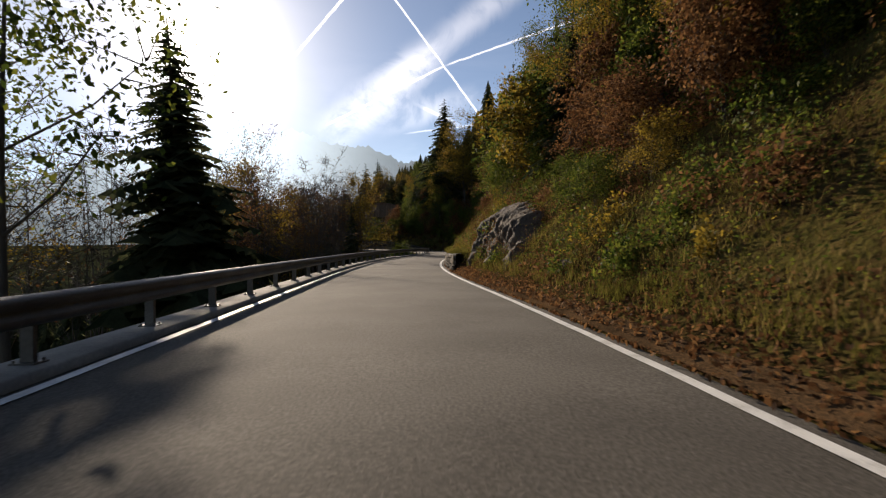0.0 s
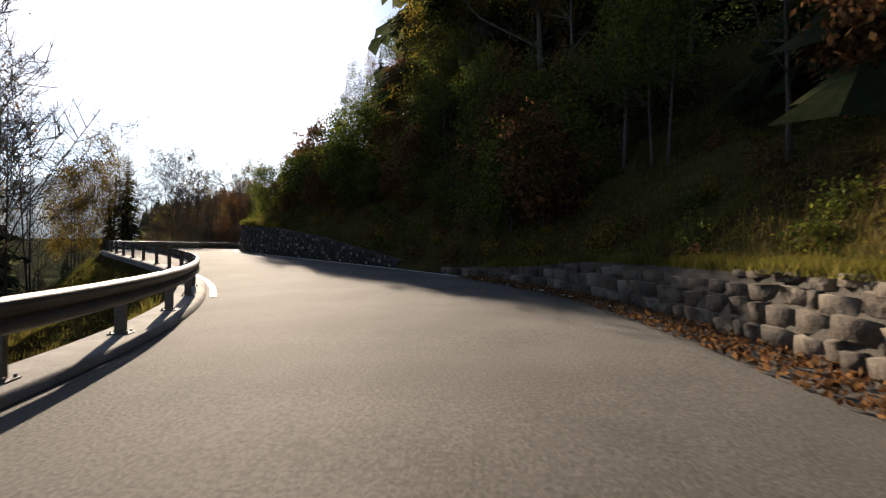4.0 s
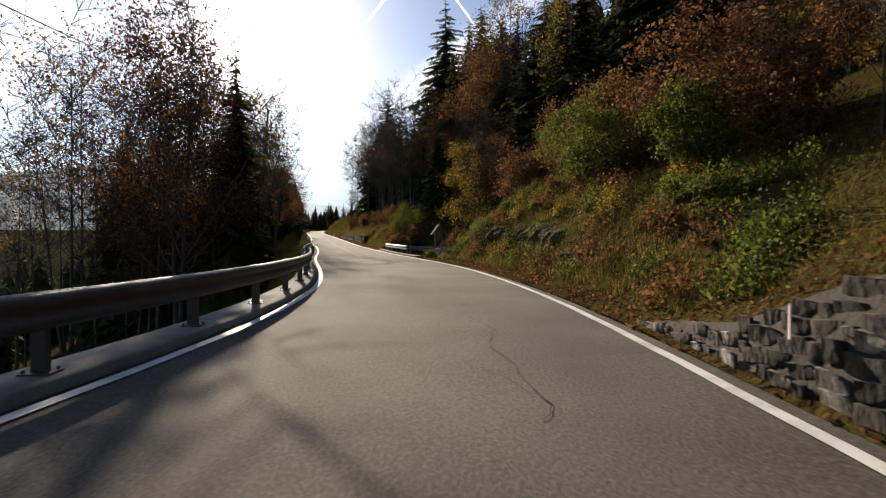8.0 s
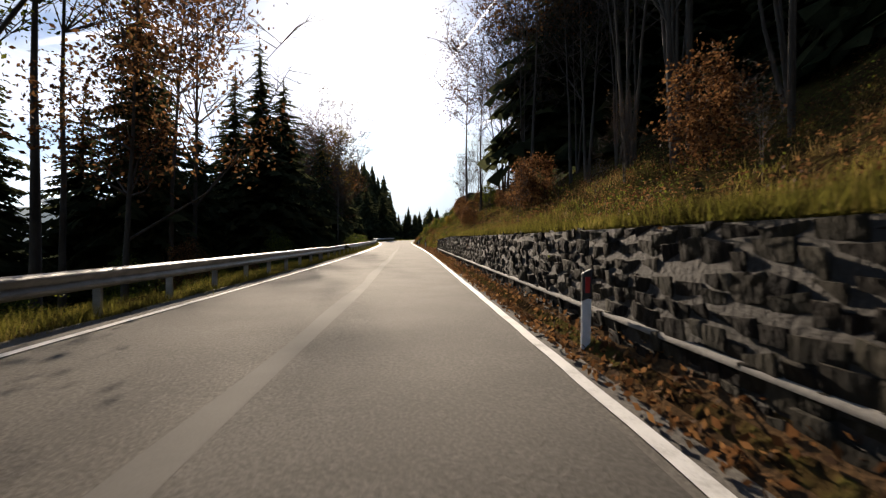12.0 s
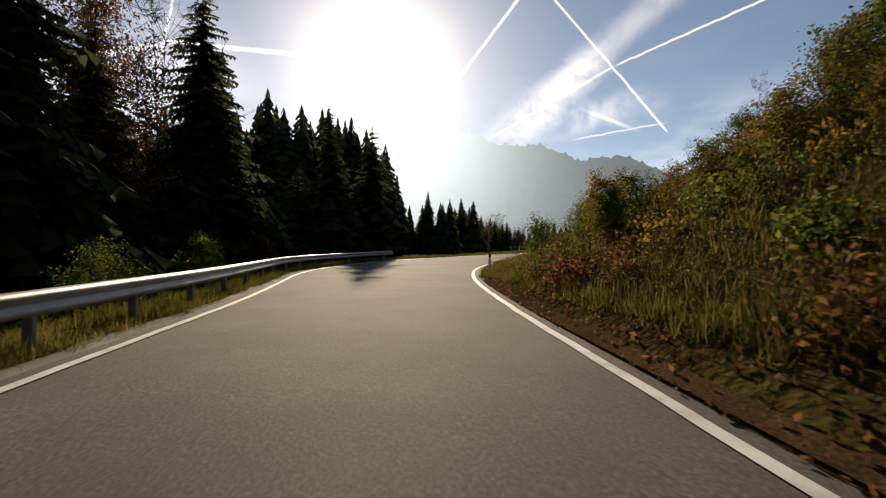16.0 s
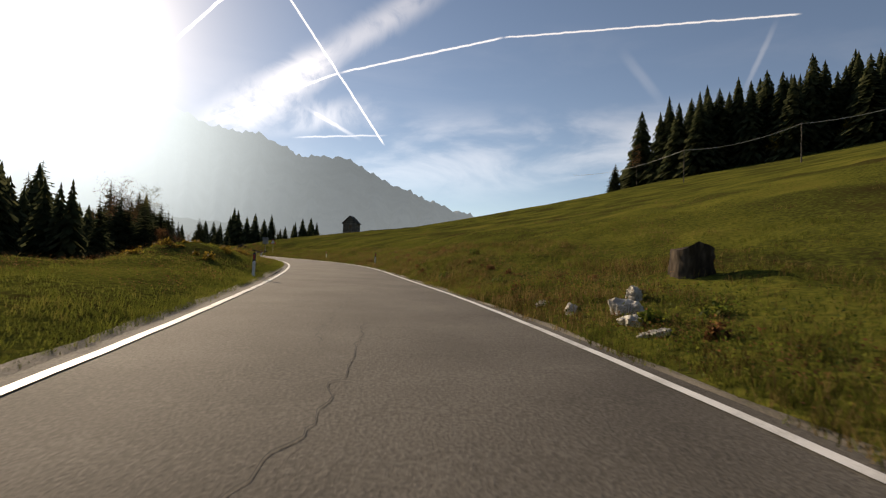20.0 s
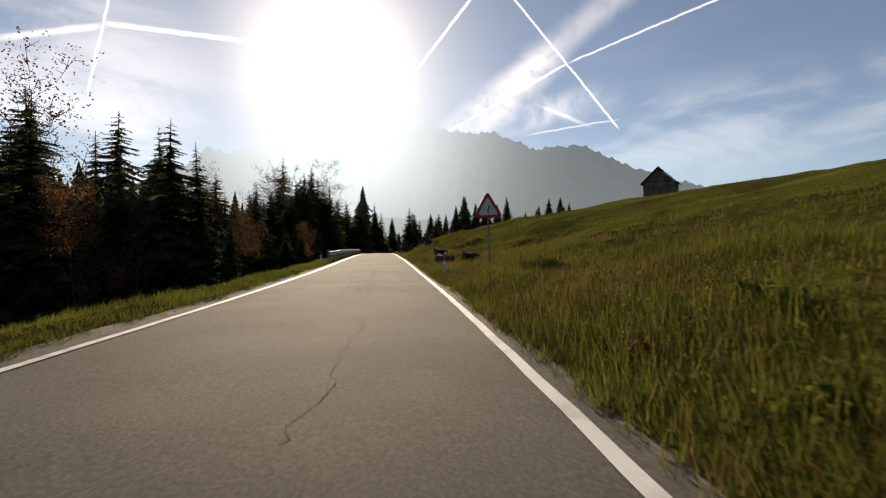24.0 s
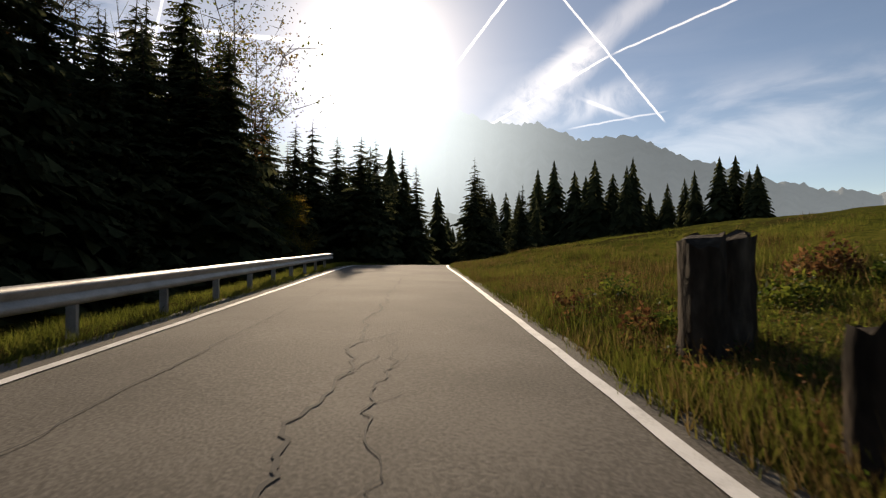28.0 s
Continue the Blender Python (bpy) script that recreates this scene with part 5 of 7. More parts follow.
for a, b, o1, o2, n, h1, h2 in ((476, 534, 0.75, 4.6, 150, 0.20, 0.50), (374, 474, 0.75, 3.6, 120, 0.12, 0.28)):
    thicket(WEED, 1, a, b, o1, o2, n * 3 // 5, h1, h2, "leaf_green", int(a) + 700)
    thicket(DOCK, 1, a, b, o1, o2, n * 2 // 5, h1, h2, "leaf_rust", int(a) + 800)
thicket("mossy green tuft beside the wayside shrine", 1, 169.0, 169.8, 0.75, 1.0, 5, 0.45, 0.8, "leaf_green", 911)
tree("gold0", ground_point(1, 176.5, 5.2, -0.15).tolist(), 9.0)
thicket("brown-green rough growth on the roadside brow", -1, 388, 412, 2.2, 5.5, 60, 0.15, 0.32, "leaf_gold", 901)

# bushes overhanging the first bank
for k, q, o, h in (("gold0", 23.6, 4.0, 4.2), ("green1", 25.0, 4.6, 4.4), ("green0", 21.4, 5.2, 3.2), ("rust0", 16.4, 3.9, 1.8), ("rust1", 13.4, 4.2, 1.7), ("rust0", 10.6, 4.6, 1.9), ("green0", 14.6, 2.9, 1.3),
                   ("green1", 12.6, 2.6, 1.2), ("gold0", 10.4, 2.9, 1.3), ("rust1", 18.4, 6.6, 2.4), ("rust0", 14.8, 6.8, 2.3), ("green1", 27.4, 3.4, 2.4)):
    tree(k, ground_point(1, q, o, -0.1).tolist(), h, wide=1.3)

# ---------------------------------------------------------------- far mountains
def mountain(name, label, crest, radius, base, mat, rough, seed):
    """A massif whose crest passes through directions (azimuth, elevation) seen from the upper meadow, with gullied flanks."""
    g = np.random.default_rng(seed)
    az = np.linspace(crest[0][0], crest[-1][0], 260)
    el = np.interp(az, [c[0] for c in crest], [c[1] for c in crest])
    el = el + rough * (0.30 * np.sin(az * 3.1) * np.sin(az * 1.3 + 1) + 0.14 * np.sin(az * 9.7 + 2) + g.normal(0, 0.05, len(az)))
    rows = 22
    V = []
    for k in range(rows):
        f = k / (rows - 1)
        r = radius * (1 - 0.42 * f) + (radius * 0.02) * np.sin(az * 2.2 + f * 5) * f
        top = radius * np.tan(np.radians(el))
        z = base + (top - base) * (1 - f) ** 1.25 + 26 * rough * np.sin(az * 1.9 + 4 * f) * np.sin(3.14 * f) + g.normal(0, 5 * rough, len(az)) * np.sin(3.14 * f)
        a = np.radians(az)
        V.append(np.stack([-100 + np.sin(a) * r, 446 + np.cos(a) * r, z + 9], 1))
    c = len(az)
    i = (np.arange(rows - 1)[:, None] * c + np.arange(c - 1)).ravel()
    tagged(new(name, mesh_of(name, np.vstack(V), np.stack([i, i + 1, i + c + 1, i + c], 1), mat, False)), label, "mountain", "", "structure")


def distance_material(name, a, b, glow, power):
    """Far slopes with bright hazy air painted on as emission."""
    m = bpy.data.materials.new(name)
    m.use_nodes = True
    n, l = m.node_tree.nodes, m.node_tree.links
    bs = n["Principled BSDF"]
    tex, ramp, geo = n.new("ShaderNodeTexNoise"), n.new("ShaderNodeValToRGB"), n.new("ShaderNodeNewGeometry")
    tex.inputs["Scale"].default_value, tex.inputs["Detail"].default_value = 0.012, 9
    l.new(geo.outputs["Position"], tex.inputs["Vector"])
    ramp.color_ramp.elements[0].position, ramp.color_ramp.elements[1].position = 0.35, 0.65
    ramp.color_ramp.elements[0].color, ramp.color_ramp.elements[1].color = (*a, 1), (*b, 1)
    l.new(tex.outputs["Fac"], ramp.inputs[0])
    l.new(ramp.outputs[0], bs.inputs["Base Color"])
    bs.inputs["Roughness"].default_value = 1.0
    # painted haze: the emission grows towards the sun and the valley floor
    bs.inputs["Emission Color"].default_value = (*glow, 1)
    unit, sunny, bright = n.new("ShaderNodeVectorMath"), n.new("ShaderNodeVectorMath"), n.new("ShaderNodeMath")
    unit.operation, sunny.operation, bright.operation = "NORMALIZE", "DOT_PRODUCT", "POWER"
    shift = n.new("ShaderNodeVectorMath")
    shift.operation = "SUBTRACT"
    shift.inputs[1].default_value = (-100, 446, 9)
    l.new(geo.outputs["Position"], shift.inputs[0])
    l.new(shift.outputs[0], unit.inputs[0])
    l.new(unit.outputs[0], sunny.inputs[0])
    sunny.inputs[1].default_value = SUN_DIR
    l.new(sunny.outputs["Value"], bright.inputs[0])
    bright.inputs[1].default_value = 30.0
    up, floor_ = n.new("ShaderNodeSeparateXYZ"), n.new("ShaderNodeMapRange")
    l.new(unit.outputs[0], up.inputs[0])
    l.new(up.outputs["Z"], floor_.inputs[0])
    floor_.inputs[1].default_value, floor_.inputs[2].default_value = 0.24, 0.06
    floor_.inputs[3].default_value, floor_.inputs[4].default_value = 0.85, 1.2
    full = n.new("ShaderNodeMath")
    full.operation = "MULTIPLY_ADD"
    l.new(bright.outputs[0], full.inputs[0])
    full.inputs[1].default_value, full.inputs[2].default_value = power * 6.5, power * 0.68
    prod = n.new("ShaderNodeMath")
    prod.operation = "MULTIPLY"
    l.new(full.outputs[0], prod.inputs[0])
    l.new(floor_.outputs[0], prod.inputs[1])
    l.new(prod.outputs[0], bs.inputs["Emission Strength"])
    return m


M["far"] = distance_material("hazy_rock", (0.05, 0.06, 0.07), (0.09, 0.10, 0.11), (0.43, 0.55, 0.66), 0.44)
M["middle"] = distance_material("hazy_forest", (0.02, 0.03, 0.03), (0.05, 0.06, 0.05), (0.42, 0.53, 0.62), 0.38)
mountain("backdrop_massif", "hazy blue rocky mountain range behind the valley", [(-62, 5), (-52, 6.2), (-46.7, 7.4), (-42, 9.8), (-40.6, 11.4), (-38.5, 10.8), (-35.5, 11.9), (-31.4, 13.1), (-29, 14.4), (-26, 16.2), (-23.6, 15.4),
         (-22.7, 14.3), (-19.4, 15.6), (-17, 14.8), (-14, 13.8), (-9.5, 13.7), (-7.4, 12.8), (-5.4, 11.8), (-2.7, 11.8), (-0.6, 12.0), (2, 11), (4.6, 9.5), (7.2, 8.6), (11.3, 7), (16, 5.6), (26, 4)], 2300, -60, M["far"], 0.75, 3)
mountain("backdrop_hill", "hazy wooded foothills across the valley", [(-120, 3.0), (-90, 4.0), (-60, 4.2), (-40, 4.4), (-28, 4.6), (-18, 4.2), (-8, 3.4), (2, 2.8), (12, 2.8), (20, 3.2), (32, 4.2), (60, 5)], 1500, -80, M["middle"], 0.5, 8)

# ---------------------------------------------------------------- masonry and rock
def stone_mesh(name, seed, mat, uneven=0.16):
    """A dressed block about one metre each way: six-sided outline, chipped arris, broken face towards -x."""
    rng = random.Random(seed)
    out = []
    for y, z in ((-0.5, -0.5), (rng.uniform(-0.2, 0.2), -0.5), (0.5, -0.5), (0.5, 0.5), (rng.uniform(-0.2, 0.2), 0.5), (-0.5, 0.5)):
        out.append((y * rng.uniform(0.92, 1.0), z * rng.uniform(0.91, 1.0)))
    V = [(0.5, y, z) for y, z in out] + [(-0.40 + rng.gauss(0, uneven) * 0.3, y, z) for y, z in out]
    V += [(-0.5 + rng.gauss(0, uneven) * 0.7, y * rng.uniform(0.94, 0.99), z * rng.uniform(0.93, 0.985)) for y, z in out]
    V.append((-0.55 + rng.gauss(0, uneven), rng.uniform(-0.2, 0.2), rng.uniform(-0.2, 0.2)))
    F = []
    for r in (0, 6):
        for k in range(6):
            n = (k + 1) % 6
            F += [(r + k, r + n, r + 6 + n), (r + k, r + 6 + n, r + 6 + k)]
    F += [(12 + k, 12 + (k + 1) % 6, 18) for k in range(6)]
    return mesh_of(name, V, F, mat)


def stone_wall(name, label, a, b, tall, rows, width, mats, named, seed, o0=0.80, batter=0.14, proud=0.06, joint="mortar", tight=0.97, wild=0.0):
    """A retaining wall on the hill side: joints, coping and its stones; named: the stretch whose stones are parts."""
    rng = random.Random(seed)
    s = np.arange(a, b + 0.01, 0.5)
    h = np.interp(s, [t[0] for t in tall], [t[1] for t in tall])
    m = uR(s)
    us = np.stack([m + o0, m + o0 + batter, m + o0 + batter + 0.25, m + o0 + batter + 0.5], 1)
    zs = np.stack([np.full(len(s), -0.1), h, h + 0.02, h - 0.25], 1)
    wall = strip(name, s, us, zs, M[joint], label, "structure", "wall", smooth=False)
    shapes = [stone_mesh("stone", seed * 50 + k, M[mats[0]]) for k in range(9)]
    V, F, n = [], [], 0
    z0 = 0.0
    top = max(h)
    for r in range(rows):
        rh = top / rows * rng.uniform(0.8, 1.2)
        k = a + 0.05
        while k < b - 0.1:
            w = width * rng.uniform(0.55 - 0.15 * wild, 1.7 + 0.6 * wild)
            hh = float(np.interp(k + w / 2, s, h))
            zc = z0 + rh / 2
            if zc < hh - 0.02:
                sh = min(rh, 2 * (hh - zc) + 0.05)
                o = o0 + batter * zc / max(hh, 0.3) + proud * 0.3 + rng.gauss(0, 0.01 + 0.02 * wild)
                p = at(k + w / 2, float(uR(k + w / 2)) + o, zc + rng.gauss(0, 0.012 + 0.05 * wild))
                mt = Matrix.Translation(p.tolist()) @ pose(0, 0, 0, rng.gauss(0, 3 + 9 * wild), -6 + rng.gauss(0, 2 + 7 * wild), heading(k) + rng.gauss(0, 2 + 7 * wild)) @ Matrix.Diagonal((proud * 2.2 * rng.uniform(0.8, 1.2), w * tight, sh * tight * rng.uniform(0.94 - 0.25 * wild, 1.04 + 0.35 * wild), 1))
                me = rng.choice(shapes)
                if named[0] <= k <= named[1]:
                    part("stone", me, None, wall, m=mt)
                else:
                    co = np.empty(len(me.vertices) * 3)
                    me.vertices.foreach_get("co", co)
                    co = co.reshape(-1, 3) @ np.array(mt.to_3x3()).T + np.array(mt.translation)
                    V.append(co)
                    F.append(np.array([tuple(q.vertices) for q in me.polygons]) + n)
                    n += len(co)
            k += w
        z0 += rh
    if V:
        rest = part("small_stones", mesh_of("small_stones", np.vstack(V), np.vstack(F), M[mats[1]]), None, wall)
        tagged(rest, kind="stuff")
    return wall


stone_wall("retaining_wall_1", "low brown squared stone retaining wall under the bank", 23.6, 92, [(23.6, 0.82), (45, 0.84), (63, 0.72), (78, 0.9), (85, 0.8), (88, 0.5), (92, 0.2)], 4, 0.30, ("stone", "stone_rest"), (24, 44), 2, o0=0.30, batter=0.16, proud=0.045, tight=0.96, wild=0.10)
stone_wall("retaining_wall_2", "tall dark mortared wall of rough grey and white field stones", 95, 146.5, [(95, 0.3), (102, 1.2), (110, 1.8), (120, 2.1), (128, 2.4), (133, 2.45), (136, 2.2), (138, 1.95), (140.8, 1.4), (143, 0.95), (144.6, 0.35), (146.5, 0.08)], 15, 0.21, ("grey_stone", "grey_rest"), (129, 133.5), 3, o0=0.32, batter=0.22, proud=0.018, joint="dark_mortar", tight=0.94, wild=0.25)
stone_wall("retaining_wall_3", "dark stone retaining wall with its shade put into the colour and a mossy top", 205, 251, [(205, 1.25), (210, 1.32), (240, 1.3), (251, 1.1)], 9, 0.22, ("dark_stone", "dark_rest"), (210, 217), 4, o0=0.52, batter=0.2, proud=0.011, joint="dark_mortar", tight=0.95, wild=0.35)
# narrow ledge along the dark wall
_s = np.arange(206, 250, 1.0)
_u = np.stack([uR(_s) + 0.535, uR(_s) + 0.53, uR(_s) + 0.64], 1)
strip("wall_ledge", _s, _u, np.broadcast_to(np.array([0.41, 0.445, 0.455]), _u.shape), M["concrete"], "thin pale stone ledge along the dark wall", category="ledge")


def boulder(name, label, s, o, size, seed, mat, side=1, lift=0.0, parent=None, level=5):
    bm = bmesh.new()
    bmesh.ops.create_icosphere(bm, subdivisions=4, radius=0.5)
    off = Vector((seed * 3.7, seed * 1.9, seed * 0.7))
    for v in bm.verts:
        d = v.co.normalized()
        k = noise.noise(d * 1.3 + off) * 0.45 + noise.noise(d * 3.1 + off) * 0.22 + abs(noise.noise(d * 6.5 + off)) * 0.20 + noise.noise(d * 13 + off) * 0.09
        v.co = v.co * (1 + k)
        v.co.x = round(v.co.x * 7) / 7 * 0.45 + v.co.x * 0.55
        v.co.z = round(v.co.z * 6) / 6 * 0.35 + v.co.z * 0.65
    p = ground_point(side, s, o, lift)
    m = Matrix.Translation(p.tolist()) @ pose(0, 0, 0, seed * 23 % 40 - 20, seed * 31 % 30 - 15, seed * 57 % 360) @ Matrix.Diagonal((*size, 1))
    me = bpy.data.meshes.new("rock")
    bm.to_mesh(me)
    bm.free()
    me.materials.append(mat)
    if parent:
        return part("rock", me, None, parent, m=parent.matrix_basis.inverted() @ m)
    return thing(name, label, "rock", "", m, me)


def crag(label, tall, o0, lean, seed, mat):
    """A broken rock face along the hill side: tall lists (s, height); it sinks into the bank at its top and ends."""
    a, b = tall[0][0], tall[-1][0]
    s = np.arange(a, b + 0.01, 0.09)
    rows = 40
    off = Vector((seed * 5.3, seed * 2.1, 0))
    V = []
    mid = at((a + b) / 2, float(uR((a + b) / 2)) + o0, 0.0)
    for k in s:
        h = float(np.interp(k, [q[0] for q in tall], [q[1] for q in tall]))
        end = min((k - a) / 0.6, (b - k) / 0.6, 1.0)
        for r in range(rows + 1):
            f = r / rows
            z = h * f - 0.1
            q = Vector((k * 0.9, z * 0.8, 0.0)) + off
            d = 0.42 * noise.noise(q * 0.9) + 0.30 * abs(noise.noise(q * 2.1)) + 0.12 * noise.noise(q * 5.0)
            cell = noise.voronoi(Vector((k * 1.1, z * 0.75, seed)))[0]
            d += 0.34 * min(cell[1] - cell[0], 0.55) - 0.12
            o = o0 + lean * z - d + (1 - end) * 0.9 + (max(f - 0.86, 0) * 6.0) ** 1.4
            V.append(at(k, float(uR(k)) + max(o, 0.42), z + 0.10 * noise.noise(q * 3.0)) - mid)
    c = rows + 1
    i = (np.arange(len(s) - 1)[:, None] * c + np.arange(rows)).ravel()
    me = mesh_of("rock_outcrop", np.array(V), np.stack([i, i + c, i + c + 1, i + 1], 1), mat)
    return thing("rock_outcrop", label, "rock", "", Matrix.Translation(mid.tolist()), me)


def outcrop(label, places, mat):
    p = ground_point(1, places[0][0], places[0][1])
    root = thing("rock_outcrop", label, "rock", "", Matrix.Translation(p.tolist()))
    for k, (s, o, lift, sx, sy, sz) in enumerate(places):
        boulder("", "", s, o, (sx, sy, sz), k + 3 + int(s), mat, 1, lift, root)


crag("dark brown cracked rock face beside the road", [(14.8, 1.0), (16.5, 2.4), (18.5, 2.9), (20.5, 3.0), (22.2, 2.6), (23.5, 1.6)], 1.05, 0.24, 1, M["rock"])
crag("grey-brown rock breaking out of the steep verge", [(9.4, 0.6), (10.6, 1.1), (12.2, 0.9), (13.0, 0.5)], 1.15, 0.5, 2, M["rock"])
crag("grey mossy rock face under the shrubs", [(152.5, 0.8), (155, 1.7), (158, 2.1), (160.5, 1.8), (163, 2.2), (165.6, 1.6), (167, 0.7)], 1.50, 0.34, 3, M["mossy_rock"])
outcrop("dark mossy rock ledges under the bushes", [(18.2, 5.4, 0.1, 1.4, 3.0, 1.5), (15.0, 5.2, 0.1, 1.3, 2.8, 1.4), (11.6, 5.6, 0.1, 1.5, 2.6, 1.5)], M["rock"])
outcrop("dark rock step under the grassy bank", [(287, 1.15, -0.15, 0.7, 2.2, 0.75), (290, 1.3, -0.15, 0.8, 2.4, 0.8), (284.6, 1.2, -0.1, 0.6, 1.4, 0.6)], M["rock"])
outcrop("dark rock ledge high on the bank", [(282, 7.0, 0.4, 2.2, 3.5, 2.0), (279, 7.5, 0.6, 2.0, 3.0, 1.8), (286, 7.0, 0.4, 2.0, 3.0, 1.6)], M["rock"])
for s, o, sz, k in ((316.8, 2.35, 0.34, 2), (316.3, 1.85, 0.42, 5), (317.2, 2.5, 0.35, 8), (315.6, 1.6, 0.3, 14), (346, 3.4, 0.3, 13)):
    boulder("limestone_boulder", "pale limestone boulder half sunk in the grass", s, o, (sz, sz * 1.2, sz * 0.9), k, M["limestone"])

for s, o, sx, sy, sz, k in ((377.0, 1.15, 0.28, 0.55, 0.22, 3), (377.6, 1.45, 0.30, 0.5, 0.42, 4), (378.2, 1.95, 0.26, 0.34, 0.5, 6), (376.2, 1.0, 0.2, 0.4, 0.16, 7), (378.6, 1.0, 0.22, 0.5, 0.2, 9), (379.8, 0.95, 0.2, 0.36, 0.14, 12), (378.8, 2.3, 0.2, 0.26, 0.22, 10)):
    boulder("limestone_ledge", "white limestone ledge breaking through the grass", s, o, (sx, sy, sz), k, M["limestone"])

# ---------------------------------------------------------------- side road at the meadow
def side_road():
    o = np.linspace(0.3, 4.6, 30)
    c = 366 + 0.10 * o + 0.012 * o * o
    V = []
    for oo, cc in zip(o, c):
        w = 3.6 if oo < 0.6 else max(1.3, 3.6 - 0.9 * (oo - 0.6))
        for f in np.linspace(-1, 1, 7):
            V.append(ground_point(1, cc + w * f, oo, 0.05))
    i = (np.arange(29)[:, None] * 7 + np.arange(6)).ravel()
    tagged(new("side_road", mesh_of("side_road", np.array(V), np.stack([i, i + 1, i + 8, i + 7], 1), M["gravel"], True)), "pale gravel track turning off into the meadow", "road", "", "structure")


side_road()

# ---------------------------------------------------------------- grass, weeds and fallen leaves
def blades(name, label, side, a, b, o1, o2, n, tall, mat, seed, near=2.0, keep=None, top=None):
    """Tufts of bent blades; near: how strongly they gather at the road."""
    g = np.random.default_rng(seed)
    s = g.uniform(a, b, n)
    o = o1 + (o2 - o1) * g.uniform(0, 1, n) ** near
    patch = lumps(s * 0.9 + seed, o * 1.7)
    ok = patch + g.normal(0, 0.5, n) > -0.35
    if keep is not None:
        ok &= keep(s, o)
    s, o, patch = s[ok], o[ok], patch[ok]
    n = len(s)
    P = ground_point(side, s, o) if top is None else at(s, uR(s) + o, top(s))
    k = 9
    B = np.repeat(P, k, 0) + np.concatenate([g.normal(0, 0.075, (n * k, 2)), np.full((n * k, 1), -0.02)], 1)
    H = (tall * g.uniform(0.45, 1.25, n * k) * np.repeat(np.clip(1 + 0.7 * patch, 0.35, 1.6), k))[:, None]
    a_ = g.uniform(0, 6.283, n * k)
    d = np.stack([np.cos(a_), np.sin(a_), np.zeros(n * k)], 1)
    w = np.stack([-d[:, 1], d[:, 0], d[:, 2]], 1) * (0.0045 + 0.009 * H)
    bend = H * g.uniform(0.15, 0.75, (n * k, 1))
    up = np.array([0, 0, 1.0])
    V = np.stack([B - w, B + w, B + up * H * g.uniform(0.75, 1, (n * k, 1)) + d * bend], 1).reshape(-1, 3)
    i = np.arange(n * k) * 3
    ob = new(name, mesh_of(name, V, np.stack([i, i + 1, i + 2], 1), mat))
    return tagged(ob, label, "grass", "", "stuff")


def weeds(name, label, side, a, b, o1, o2, n, size, mat, seed, rise=0.35, near=1.4):
    """Broad leaves of low growth, in clumps."""
    g = np.random.default_rng(seed)
    m = n // 14
    s = g.uniform(a, b, m)
    o = o1 + (o2 - o1) * g.uniform(0, 1, m) ** near
    ok = lumps(s * 0.6 + seed * 3, o * 1.1 + seed) > -0.25
    s, o = s[ok], o[ok]
    P = np.repeat(ground_point(side, s, o), 14, 0)
    r = np.repeat(g.uniform(0.6, 1.5, len(s)), 14)[:, None]
    c = P + g.normal(0, 1, (len(P), 3)) * np.array([0.16, 0.16, 0.0]) * r
    c[:, 2] += np.minimum(np.abs(g.normal(0, 0.7 * rise, len(P))), 1.1 * rise) * r[:, 0]
    ob = new(name, leaf_cloud(name, c, g, size, mat))
    return tagged(ob, label, "undergrowth", "", "stuff")


blades("wall_top_grass", "yellow-green grass hanging over the wall top", 1, 205, 251, 0.74, 1.4, 6000, 0.16, M["grass"], 41, 1.0, top=lambda s: np.interp(s, [205, 210, 240, 251], [1.26, 1.36, 1.36, 1.1]))
blades("wall_top_grass", "yellow-green grass hanging over the wall top", 1, 108, 141, 0.50, 1.5, 12000, 0.34, M["grass"], 42, 1.0, top=lambda s: np.interp(s, [102, 110, 120, 128, 133, 136, 138, 140.8, 143], [1.2, 1.8, 2.12, 2.42, 2.47, 2.22, 1.97, 1.42, 0.97]))
blades("wall_top_grass", "yellow-green grass hanging over the wall top", 1, 24, 90, 0.42, 1.1, 12000, 0.2, M["grass"], 43, 1.0, top=lambda s: np.interp(s, [23.6, 45, 63, 78, 85, 88, 92], [0.82, 0.84, 0.72, 0.9, 0.8, 0.5, 0.2]) + 0.01)
clear = lambda s, o: ~((s > 361.5) & (s < 371) & (o < 9)) & ~((o < np.interp(s, [312, 318, 345, 362, 380, 425, 450], [0.36, 0.46, 0.48, 0.46, 0.30, 0.29, 0.29]) + 0.08 * np.sin(s * 1.7)))
blades("bank_grass", "long autumn grass on the bank", 1, -14, 90, 0.9, 9, 30000, 0.22, M["grass"], 1, 1.3)
blades("bank_grass", "long autumn grass on the bank", 1, 88, 206, 0.9, 8, 28000, 0.20, M["grass"], 2, 1.4, keep=lambda s, o: ~((s > 170) & (s < 186) & (o < 6)) & ~((s > 115) & (s < 146) & (o < 1.2)))
blades("bank_grass", "long autumn grass on the bank", 1, 204, 316, 0.8, 8, 30000, 0.20, M["grass"], 3, 1.4, keep=lambda s, o: ~((s > 204) & (s < 251) & ((o < 1.2) | (o > 3.2))))
blades("dry_grass", "dry brown grass tufts on the bank", 1, -14, 316, 1.0, 7, 20000, 0.24, M["dry_grass"], 4, 1.2, keep=lambda s, o: ~((s > 115) & (s < 146) & (o < 1.2)))
blades("meadow_grass", "green meadow grass beside the road", 1, 312, 420, 0.30, 14, 46000, 0.13, M["meadow_blades"], 5, 1.7, keep=clear)
